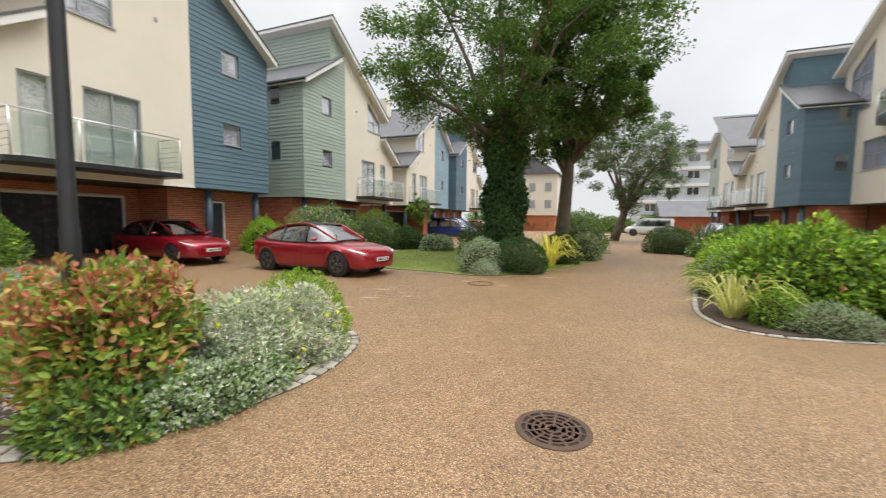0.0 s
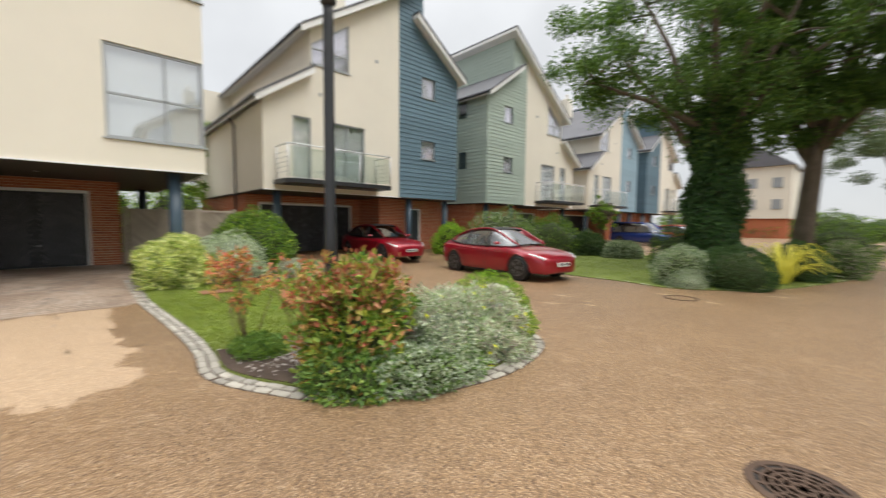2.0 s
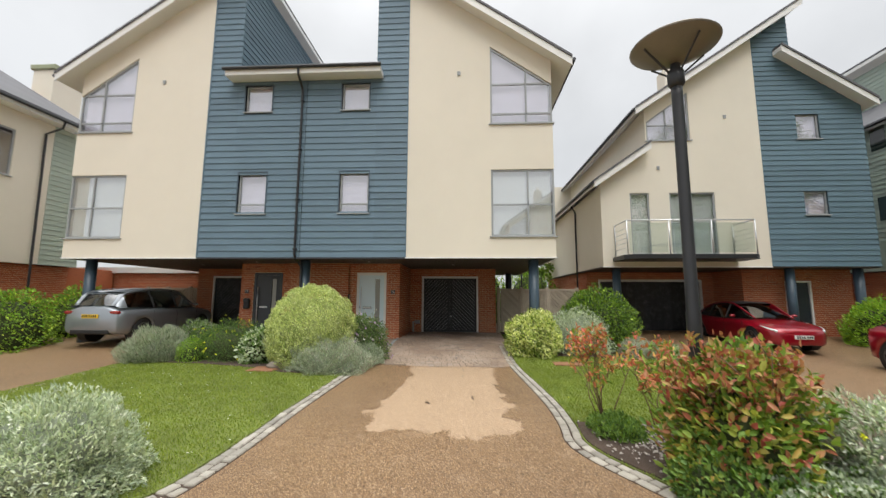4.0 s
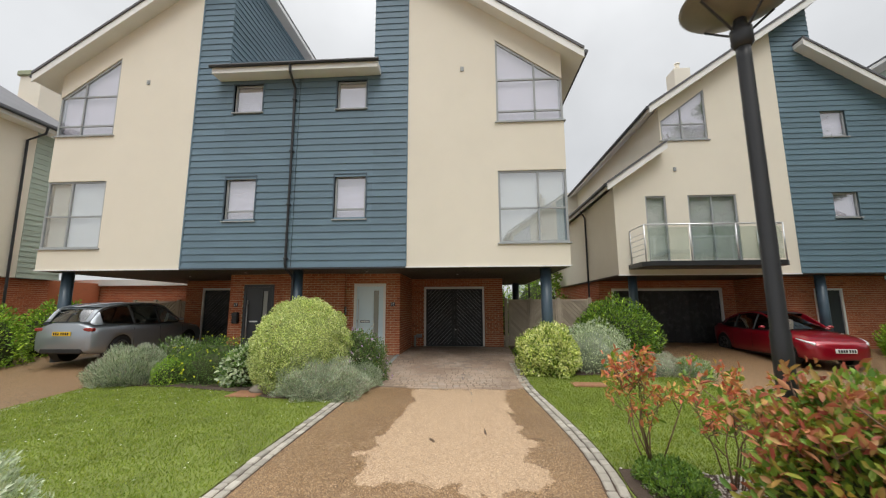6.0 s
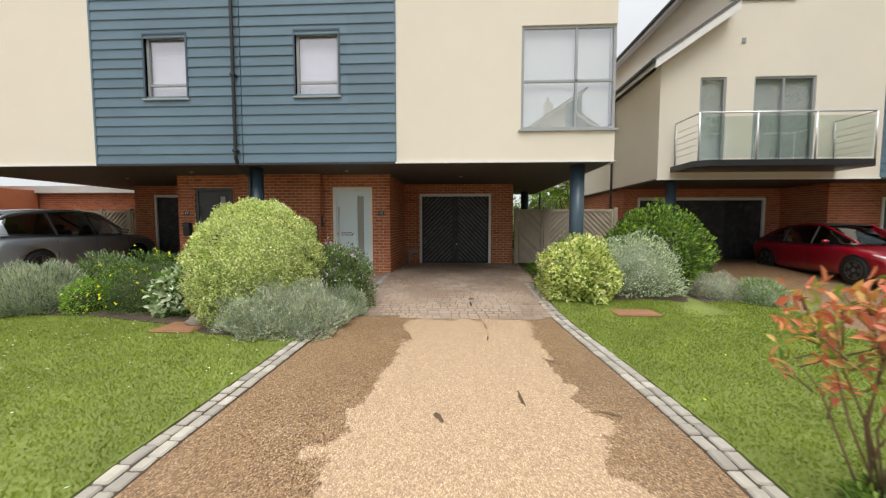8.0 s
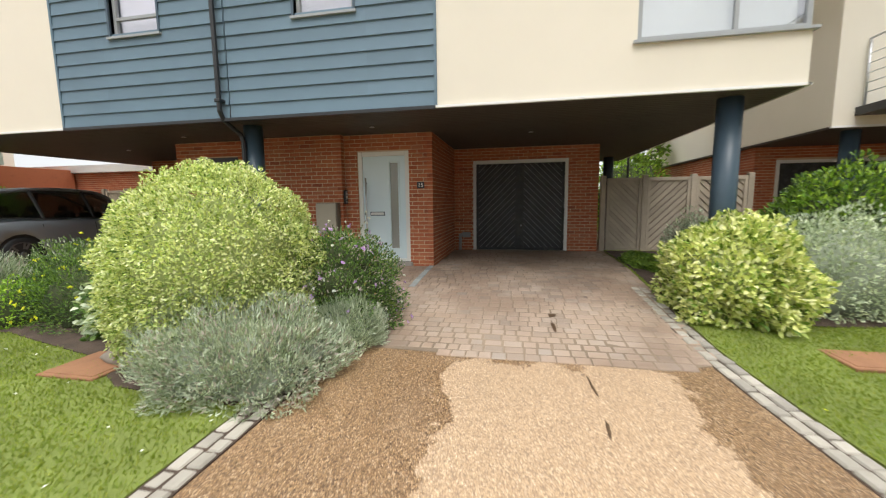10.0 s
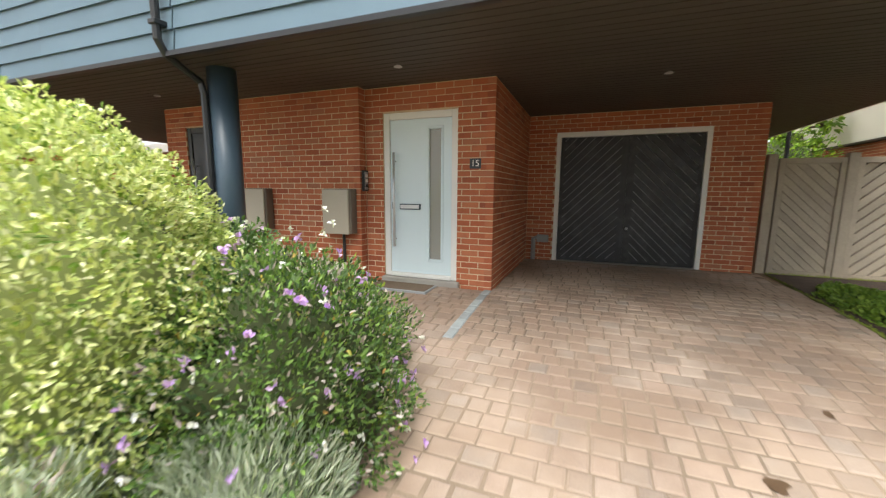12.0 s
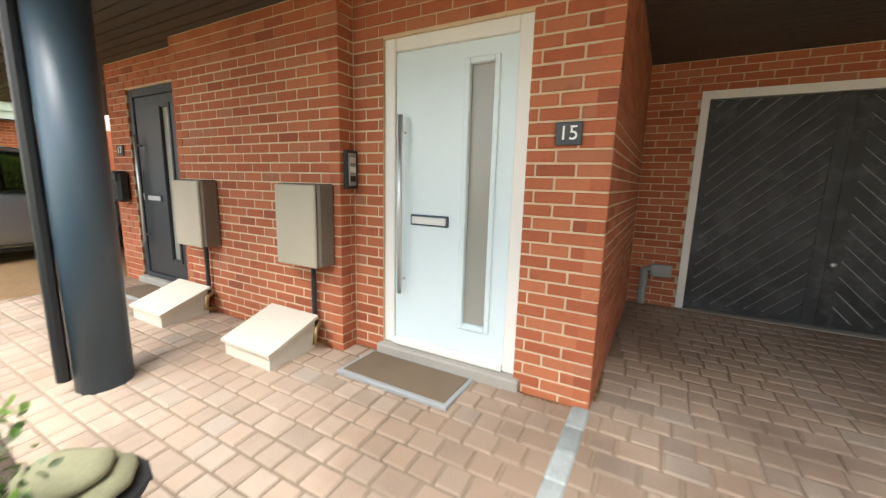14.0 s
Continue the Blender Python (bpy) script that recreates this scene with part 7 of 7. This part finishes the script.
# ---- street lamp ----
lamp = thing("street_lamp", "tall dark steel lamp post with a saucer head", "street lamp", (-3.99, 1.985, 0))
bm = bmesh.new()
lathe(bm, [(0.072, -0.02), (0.072, 1.5), (0.064, 1.54), (0.058, 3.95), (0.058, 4.1)], 24)
part("post", bm, GUTTER, lamp, "", True)
bm = bmesh.new()
lathe(bm, [(0.06, 4.05), (0.088, 4.09), (0.088, 4.23), (0.055, 4.28), (0.05, 4.36)], 24)
part("collar", bm, GUTTER, lamp, "", True)
for k in range(4):
    a = k * 1.571 + 0.2
    bm = bmesh.new()
    tube(bm, [(math.cos(a) * 0.07, math.sin(a) * 0.07, 4.21), (math.cos(a) * 0.38, math.sin(a) * 0.38, 4.485)], 0.012, 6)
    part("strut", bm, GUTTER, lamp)
bm = bmesh.new()
lathe(bm, [(0.05, 4.33), (0.13, 4.36), (0.445, 4.53), (0.465, 4.55), (0.44, 4.575), (0.22, 4.61), (0.02, 4.62)], 48)
part("head", bm, surface("dull_bronze_lamp", (0.20, 0.18, 0.14), 0.4, 0.3, var=0.15), lamp, "dull bronze saucer-shaped lamp head", True)

# ---- drain and inspection covers ----
drain = thing("drain_cover", "round rusty cast-iron drain grate in the road", "drain cover", (0.075, 3.06, 0.0))
bm = bmesh.new()
lathe(bm, [(0.295, -0.03), (0.295, 0.008), (0.245, 0.010), (0.24, -0.03)], 48)
part("rim", bm, IRON, drain)
# flat near-black disc: the dark of the drain's depth, given as colour
bm = bmesh.new()
lathe(bm, [(0.245, -0.03), (0.245, 0.0005)], 40)
part("well_shade", bm, DRAIN_SHADE, drain)
for r in (0.055, 0.105, 0.155, 0.205):
    bm = bmesh.new()
    lathe(bm, [(r - 0.011, 0.001), (r - 0.009, 0.009), (r + 0.009, 0.009), (r + 0.011, 0.001)], 40)
    part("ring", bm, IRON, drain)
for k in range(12):
    a = k * math.pi / 6
    bm = bmesh.new()
    d, t_ = Vector((math.cos(a), math.sin(a), 0)), Vector((-math.sin(a), math.cos(a), 0))
    i0 = 0.03 if k % 2 else 0.1
    prism(bm, [d * i0 + t_ * 0.008, d * 0.245 + t_ * 0.012, d * 0.245 - t_ * 0.012, d * i0 - t_ * 0.008], (0, 0, 0.0095))
    part("spoke", bm, IRON, drain)
for x, y, w, l, lab in ((-8.37, -4.96, 0.55, 0.62, "square terracotta-coloured inspection cover in the lawn"), (-9.53, 2.04, 0.45, 0.7, "square terracotta-coloured inspection cover in the grass")):
    bm = bmesh.new()
    box(bm, x - w / 2, x + w / 2, y - l / 2, y + l / 2, gz(x, y) - 0.02, gz(x, y) + 0.04, 0.008)
    box(bm, x - w / 2 + .04, x + w / 2 - .04, y - l / 2 + .04, y + l / 2 - .04, gz(x, y) + 0.03, gz(x, y) + 0.046, 0.004)
    tagged(finish(bm, "inspection_cover", RUST), lab, "cover")
bm = bmesh.new()
bmesh.ops.create_icosphere(bm, subdivisions=3, radius=1)
for v in bm.verts:
    k = 1 + 0.25 * noise.noise(v.co * 1.6)
    v.co = Vector((-8.5 + v.co.x * .16 * k, -4.72 + v.co.y * .26 * k, 0.09 + v.co.z * .10 * k))
tagged(finish(bm, "stone", STONE, None, "", True), "rough grey-brown stone on the inspection cover", "stone")
bm = bmesh.new()
lathe(bm, [(0.34, -0.02), (0.34, 0.008), (0.29, 0.01), (0.28, -0.01)], 32)
d2 = finish(bm, "drain_cover", IRON)
d2.matrix_basis = pose(-2.4, 9.6, 0.002)
tagged(d2, "round iron cover by the island kerb", "drain cover")

# ---- porch things ----
for y0, lab in ((-4.94, "beige meter box on the brick wall by the white door"), (-6.36, "beige meter box on the brick wall by the dark door")):
    mb = thing("meter_box", lab, "meter box")
    bm = bmesh.new()
    box(bm, -12.64, -12.50, y0, y0 + 0.43, 0.92, 1.51, 0.01)
    part("case", bm, surface("brown_meter_case", (0.16, 0.13, 0.10), 0.6), mb)
    bm = bmesh.new()
    box(bm, -12.50, -12.475, y0 - 0.006, y0 + 0.405, 0.915, 1.50, 0.008)
    part("lid", bm, BEIGE, mb)
    bm = bmesh.new()
    tube(bm, [(-12.60, y0 + 0.24, 0.93), (-12.60, y0 + 0.24, 0.40)], 0.02, 8)
    part("conduit", bm, GUTTER, mb)
    gb = thing("gas_box", "low pale box with a sloping lid at the wall's foot", "meter box", (0, y0 - 0.22, 0))
    g0 = gz(-12.4, y0) - 0.01
    bm = bmesh.new()
    prism(bm, [(-12.56, 0, g0), (-12.16, 0, g0), (-12.16, 0, g0 + 0.11), (-12.56, 0, g0 + 0.25)], (0, 0.5, 0))
    part("case", bm, BOXLID, gb)
    bm = bmesh.new()
    prism(bm, [(-12.58, -0.02, g0 + 0.262), (-12.14, -0.02, g0 + 0.107), (-12.14, -0.02, g0 + 0.13), (-12.58, -0.02, g0 + 0.285)], (0, 0.54, 0))
    part("lid", bm, BOXLID, gb)
    bm = bmesh.new()
    tube(bm, [(-12.6, 0.52, g0 + 0.22), (-12.52, 0.56, g0 + 0.2), (-12.5, 0.56, g0 + 0.1), (-12.6, 0.58, g0 + 0.08)], 0.018, 8)
    part("pipe", bm, surface("old_brass_pipe", (0.28, 0.2, 0.1), 0.45, 0.7), gb, "small brass gas pipe", True)
num = thing("house_number", "dark slate plate with the white number 15", "house number")
bm = bmesh.new()
box(bm, -12.787, -12.772, -3.0, -2.86, 1.755, 1.875, 0.004)
part("plate", bm, DARKDOOR, num)
text_mesh("numeral", "15", 0.105, PAINT_W, on_wall(-12.770, -2.93, 1.815), num, 0.0015)
num = thing("house_number", "dark slate plate with a white number", "house number")
bm = bmesh.new()
box(bm, -12.787, -12.772, both(-2.86), both(-3.0), 1.755, 1.875, 0.004)
part("plate", bm, DARKDOOR, num)
text_mesh("numeral", "17", 0.105, PAINT_W, on_wall(-12.770, both(-2.93), 1.815), num, 0.0015)
ic = thing("door_intercom", "dark door entry panel with grey buttons", "intercom")
bm = bmesh.new()
box(bm, -12.79, -12.67, -4.449, -4.415, 1.48, 1.75, 0.008)
part("case", bm, BLACK, ic)
bm = bmesh.new()
box(bm, -12.765, -12.69, -4.42, -4.409, 1.50, 1.73, 0.004)
part("face_plate", bm, GREY, ic)
for k in range(3):
    bm = bmesh.new()
    box(bm, -12.755, -12.70, -4.41, -4.404, 1.53 + k * 0.065, 1.57 + k * 0.065, 0.003)
    part("button", bm, (INK, PAINT_W, CHROME)[k], ic)
mbx = thing("letter_box", "black wall-mounted letter box by the dark door", "letter box")
bm = bmesh.new()
box(bm, -12.785, -12.66, -8.12, -7.92, 1.22, 1.58, 0.03)
part("case", bm, BLACK, mbx)
bm = bmesh.new()
box(bm, -12.66, -12.64, -8.11, -7.93, 1.46, 1.56, 0.01)
part("flap", bm, GUTTER, mbx)
for y0, y1 in ((-4.24, -3.40), (both(-3.40), both(-4.24))):
    mt = thing("door_mat", "brown coir door mat with a grey rubber edge", "door mat")
    g0 = gz(-12.6, -4)
    bm = bmesh.new()
    box(bm, -12.74, -12.36, y0, y1, g0, g0 + 0.028, 0.004)
    part("border", bm, GREY, mt)
    bm = bmesh.new()
    box(bm, -12.72, -12.39, y0 + 0.03, y1 - 0.03, g0 + 0.026, g0 + 0.034, 0.003)
    part("coir_surface", bm, MATM, mt)
cb = thing("cable_box", "small grey electrical box low on the brick wall", "cable box")
bm = bmesh.new()
box(bm, -15.34, -15.26, -2.50, -2.30, 0.60, 0.73, 0.008)
part("case", bm, GREY, cb)
bm = bmesh.new()
tube(bm, [(-15.30, -2.56, 0.28), (-15.30, -2.56, 0.66), (-15.30, -2.49, 0.68)], 0.04, 8)
part("pipe", bm, GREY, cb)
pot = thing("stone_ornament", "low mossy stone slabs on a round dark base", "garden ornament", (-11.1, -4.5, gz(-11.1, -4.5)))
bm = bmesh.new()
lathe(bm, [(0.25, 0.0), (0.27, 0.02), (0.25, 0.035)], 28)
part("base", bm, BLACK, pot)
for k, (r, z, h) in enumerate(((0.21, 0.035, 0.07), (0.17, 0.10, 0.07))):
    bm = bmesh.new()
    lathe(bm, [(r * .8, z), (r, z + h * .4), (r * .96, z + h * .8), (r * .6, z + h)], 20, (0.02 * k, -0.03 * k, 0))
    for v in bm.verts:
        v.co += v.co.normalized() * 0.03 * noise.noise(v.co * 9)
    part("slab", bm, surface("mossy_stone", (0.26, 0.25, 0.15), 0.9, var=0.25), pot, "", True)

# dried splash marks and a crack on the drive
STAIN = surface("oil_stain_damp", (0.10, 0.062, 0.035), 0.4, var=0.25)
DRIED = surface("dried_gravel", (0.50, 0.385, 0.25), 0.9, var=0.2, grain=150, stain=8, bumps=0.5)


def splash(x, y, l, w, ang, seed, mat=None, label="dark damp splash mark on the drive"):
    rng = random.Random(seed)
    bm = bmesh.new()
    a = radians(ang)
    pts = []
    for k in range(14):
        th = k * 2 * math.pi / 14
        r = rng.uniform(0.6, 1.2)
        u, v = math.cos(th) * l * r, math.sin(th) * w * r
        px, py = x + u * math.cos(a) - v * math.sin(a), y + u * math.sin(a) + v * math.cos(a)
        pts.append(bm.verts.new((px, py, gz(px, py) + 0.0165 if x < -9.2 else gz(px, py) + 0.004)))
    bm.faces.new(pts)
    return tagged(finish(bm, "oil_stain", mat or STAIN), label, "stain", kind="structure")


for k, q in enumerate(((-5.98, -1.04, 0.09, 0.03, 25), (-6.34, -0.33, 0.17, 0.018, 3), (-10.37, -0.69, 0.05, 0.06, 0), (-10.03, -0.7, 0.2, 0.022, 4), (-8.71, -0.5, 0.2, 0.015, 5), (-8.13, -0.51, 0.12, 0.012, -6), (-7.3, 0.13, 0.16, 0.014, 30), (-6.1, 0.35, 0.12, 0.025, 60), (-11.1, -0.19, 0.04, 0.03, 0), (-10.79, 0.33, 0.03, 0.03, 0))):
    splash(*q, k)
for k, q in enumerate(((-4.01, 6.86, 0.22, 0.05, 30), (-3.91, 5.96, 0.16, 0.04, 12), (-3.61, 7.62, 0.14, 0.04, 20), (-2.78, 9.81, 0.30, 0.07, 10), (-1.79, 9.5, 0.24, 0.06, -8), (-0.89, 11.49, 0.4, 0.08, 20), (-3.4, 7.3, 0.2, 0.03, 5), (-4.34, 7.8, 0.3, 0.05, 15))):
    splash(*q, k + 40, DRIED, "pale dried streak on the gravel road")


# ---- long building opposite ----
block = thing("apartment_building", "long cream rendered building with a curved glass balcony", "building")
BX = 14.8
bholes = [(28.25, 30.7, 4.8, 6.52), (25.95, 28.2, 7.6, 11.45), (22.4, 24.9, 7.6, 11.7), (19.5, 21.9, 4.7, 6.5), (30.3, 32.4, 8.45, lambda y: 12.3 - (y - 30.3) * 0.615)]
bm = bmesh.new()
strips_wall(bm, BX, BX + 0.3, 14, 23.5, 2.78, lambda y: 17.15 - (23.5 - y) * 0.615, bholes)
strips_wall(bm, BX, BX + 0.3, 23.5, 33.0, 2.78, lambda y: 17.15 - (y - 23.5) * 0.615, bholes)
box(bm, BX + 0.3, BX + 10, 14, 14.3, 2.78, 10.7)
box(bm, BX + 0.3, BX + 10, 32.7, 33.0, 2.78, 11.0)
box(bm, BX + 9.7, BX + 10, 14.3, 32.3, 2.78, 11.0)
part("wall", bm, CREAM, block)
for a, b, za, zb in ((23.4, 33.4, 17.2, 17.2 - 10.0 * .615), (13.4, 23.6, 17.2 - 10.2 * .615, 17.2)):
    bm = bmesh.new()
    prism(bm, [(BX - 0.5, a, za), (BX - 0.5, b, zb), (BX - 0.5, b, zb + 0.18), (BX - 0.5, a, za + 0.18)], (11, 0, 0))
    part("roof", bm, FASCIA, block)
    bm = bmesh.new()
    prism(bm, [(BX - 0.48, a, za + 0.18), (BX - 0.48, b, zb + 0.18), (BX - 0.48, b, zb + 0.26), (BX - 0.48, a, za + 0.26)], (11, 0, 0))
    part("roof_covering", bm, SLATE, block)
for a, b, c, d in [h for h in bholes if not callable(h[3])]:
    m_ = (a + b) / 2
    w_ = window(block, 0, a, b, c, d, mull=[((m_, c + .05), (m_, d - .05)), ((a + .05, (c + d) / 2), (b - .05, (c + d) / 2))], behind=BLIND)
    w_.matrix_basis = mirror(BX, 0, -1, 1)
tp = bholes[-1][3]
w_ = window(block, 0, 30.3, 32.4, 8.45, 10.0, mull=[((31.35, 8.5), (31.35, tp(31.35))), ((30.35, 9.2), (32.35, 9.2)), ((30.35, 10.5), (32.35, 10.5))], top=tp, behind=BLIND)
w_.matrix_basis = mirror(BX, 0, -1, 1)
bm = bmesh.new()
arc = [(BX, 29.1), (BX - 0.45, 28.8), (BX - 0.95, 27.7), (BX - 1.4, 25.5), (BX - 1.6, 23.0), (BX - 1.4, 20.0), (BX, 19.0)]
prism(bm, [(x, y, 7.05) for x, y in arc], (0, 0, 0.25))
part("balcony_deck", bm, STEEL_DARK, block)
bm = bmesh.new()
tube(bm, [(x, y, 8.6) for x, y in arc], 0.03, 6)
part("handrail", bm, CHROME, block, "", True)
for x, y in arc[1:-1]:
    bm = bmesh.new()
    tube(bm, [(x, y, 7.3), (x, y, 8.6)], 0.025, 6)
    part("rail_post", bm, CHROME, block, "", True)
for (x0, y0), (x1, y1) in zip(arc[1:-1], arc[2:-1]):
    bm = bmesh.new()
    prism(bm, [(x0, y0, 7.36), (x1, y1, 7.36), (x1, y1, 8.48), (x0, y0, 8.48)], (0.01, 0, 0))
    part("balcony_glass", bm, RAILGLASS, block).visible_shadow = False
for y in (25.65,):
    bm = bmesh.new()
    tube(bm, [(BX - 0.06, y, 15.4), (BX - 0.06, y, 2.8)], 0.05, 8)
    part("downpipe", bm, GUTTER, block)
brick_wall(block, (BX + 3, 32.4), (BX + 3, 14.2), 0.0, 2.74, [(4, 5.2, 0, 2.3)])
bm = bmesh.new()
box(bm, BX, BX + 9.9, 14.1, 32.5, 2.74, 2.84)
part("soffit", bm, SOFFIT, block)
bm = bmesh.new()
box(bm, BX + 3.1, BX + 3.15, 27, 28.6, 0, 2.3)
part("door", bm, GREY, block)
for y in (14.8, 19, 23.2, 27.5, 32.0):
    bm = bmesh.new()
    lathe(bm, [(0.16, 0), (0.16, 2.75)], 20, (BX + 0.5, y, 0))
    part("column", bm, STEEL_DARK, block, "", True)

# ---- far flats and low roofs at the end of the road ----
flats = thing("apartment_block", "far pale grey block of flats with rows of windows", "building")
bm = bmesh.new()
box(bm, 7.0, 30.0, 76, 90, 0, 14.6)
box(bm, 6.7, 30.3, 75.6, 90.3, 14.6, 15.0)
part("wall", bm, surface("pale_grey_render", (0.52, 0.56, 0.60), 0.8, var=0.05), flats)
for f_ in range(5):
    bm = bmesh.new()
    box(bm, 6.9, 30.0, 75.75, 76.0, 2.2 + f_ * 2.75, 2.7 + f_ * 2.75)
    part("band", bm, WHITE, flats)
    for k in range(7):
        bm = bmesh.new()
        x = 8.0 + k * 3.1
        box(bm, x, x + 1.9, 75.93, 75.99, 0.7 + f_ * 2.75, 2.1 + f_ * 2.75)
        w_ = part("window", bm, WHITE, flats)
        for j in range(2):
            bm = bmesh.new()
            box(bm, x + 0.1 + j * 0.9, x + 0.9 + j * 0.9, 75.90, 75.92, 0.8 + f_ * 2.75, 2.0 + f_ * 2.75)
            part("pane", bm, CARGLASS, w_)
low = thing("garage_block", "low building with a dark pitched roof", "building")
bm = bmesh.new()
box(bm, 8.5, 15.5, 58, 64, 0, 2.5)
part("wall", bm, BRICK_FAR, low)
bm = bmesh.new()
prism(bm, [(8.0, 57.5, 2.4), (8.0, 61, 4.6), (8.0, 64.5, 2.4)], (8, 0, 0))
part("roof", bm, SLATE, low)
end_house = thing("house", "cream rendered house closing the far end of the row", "house")
bm = bmesh.new()
box(bm, -14, -5.8, 66, 76, 2.6, 9.5)
part("wall", bm, CREAM, end_house)
bm = bmesh.new()
box(bm, -13.8, -6.0, 66.3, 75.8, 0, 2.6)
part("ground_storey", bm, BRICK_FAR, end_house)
bm = bmesh.new()
prism(bm, [(-14.4, 65.5, 9.4), (-9.9, 65.5, 12.4), (-5.4, 65.5, 9.4)], (0, 11, 0))
part("roof", bm, SLATE, end_house)
for k in range(3):
    for f_ in range(2):
        bm = bmesh.new()
        box(bm, -12.9 + k * 2.6, -11.9 + k * 2.6, 65.9, 65.99, 3.8 + f_ * 2.8, 5.1 + f_ * 2.8)
        part("window", bm, GREY, end_house)

# brick garages beside the pair of houses
garages = thing("garage_block", "low brick garages with a white roof edge", "building")
brick_wall(garages, (-17.5, -25.0), (-17.5, -13.2), 0.1, 2.72)
bm = bmesh.new()
box(bm, -21, -17.3, -25.0, -13.0, 2.73, 3.0)
part("roof_edge", bm, WHITE, garages)


# ---- block paving of the carport and porch ----
PAVE_MESH = unit_block("paver", PAVER, 0.010, (0.16, 0.16, 0.06))


def paving():
    """Tumbled blocks of three lengths in courses across the drive, on a dark jointing bed."""
    holder = thing("block_paving", "tumbled buff and brown block paving before the house", "paving", kind="structure")
    poly = [(-9.25, -2.72), (-9.12, 0.2), (-9.3, 0.66), (-12.3, 0.88), (-15.3, 0.75), (-15.3, -2.68), (-12.75, -2.68), (-12.75, -4.4), (-12.6, -4.45), (-12.6, -6.55), (-12.75, -6.6), (-12.75, -8.3), (-10.95, -8.3), (-10.9, -3.3), (-10.35, -2.8)]
    bed = patch("paving_bed", [Vector(p) for p in poly], SAND, 0.006, "dark jointing sand under the paving", "paving")
    rng = random.Random(3)
    vs, fs = [], []
    made = 0
    x = -9.14
    cells = []
    while x > -15.3:
        w = 0.145
        y = -8.35 + rng.uniform(0, 0.2)
        while y < 1.0:
            l = rng.choice((0.125, 0.145, 0.145, 0.17, 0.2))
            c = (x - w / 2, y + l / 2)
            if inside_poly(*c, poly):
                near = -12.7 < c[0] < -11.2 and -4.8 < c[1] < -2.0
                cells.append((c, w, l, near))
            y += l
        x -= w
    for c, w, l, near in cells:
        j = rng.uniform(-0.002, 0.002)
        if near and made < 300:
            z = gz(*c)
            sl = math.degrees(math.atan2(gz(c[0] + .1, c[1]) - gz(c[0] - .1, c[1]), .2))
            ob = new("paver", PAVE_MESH)
            ob.parent = holder
            ob.matrix_basis = pose(c[0], c[1], z - 0.018 + j, rng.uniform(-.6, .6), -sl, rng.uniform(-1.2, 1.2)) @ Matrix.Diagonal(((w - .010) / .16, (l - .010) / .16, 1, 1))
            made += 1
        else:
            a, b = w / 2 - .005, l / 2 - .005
            k = len(vs)
            for e, q in ((0.0, -0.03), (0.0, 0.006 + j), (0.013, 0.012 + j)):
                for sx, sy in ((-1, -1), (1, -1), (1, 1), (-1, 1)):
                    px, py = c[0] + sx * (a - e), c[1] + sy * (b - e)
                    vs.append((px, py, gz(px, py) + q))
            for r in (0, 4):
                for i in range(4):
                    fs.append((k + r + i, k + r + (i + 1) % 4, k + r + 4 + (i + 1) % 4, k + r + 4 + i))
            fs.append((k + 8, k + 9, k + 10, k + 11))
    tagged(raw("pavers", vs, fs, PAVER_FAR, holder), kind="stuff")


LATER.append(paving)
# pale edging strip beside the porch and along the carport
EDGE_MESH = unit_block("edging_block", surface("blue_grey_edging", (0.27, 0.30, 0.30), 0.8, var=0.25, grain=60, stain=7, bumps=0.4, per_piece=0.25), 0.008, (0.2, 0.1, 0.09))


def edging(pts, label):
    holder = thing("edging", label, "kerb", kind="structure")
    rng = random.Random(5)
    for p, q in zip(pts, pts[1:]):
        a, b = Vector(p), Vector(q)
        n = round((b - a).length / 0.205)
        d = (b - a).normalized()
        for k in range(n):
            c = a + d * (k + .5) * (b - a).length / n
            ob = new("edging_block", EDGE_MESH)
            ob.parent = holder
            sl = math.degrees(math.atan2(gz(c.x + .1, c.y) - gz(c.x - .1, c.y), .2))
            ob.matrix_basis = pose(c.x, c.y, gz(c.x, c.y) - 0.026 + rng.uniform(0, .004), 0, -sl if abs(d.x) > .5 else 0, math.degrees(math.atan2(d.y, d.x)))


LATER.append(lambda: edging([(-12.78, -2.74), (-11.35, -2.74)], "pale grey edging blocks between path and carport"))

# ---- paving, brickwork and kerb stones ----
for job in LATER:
    job()
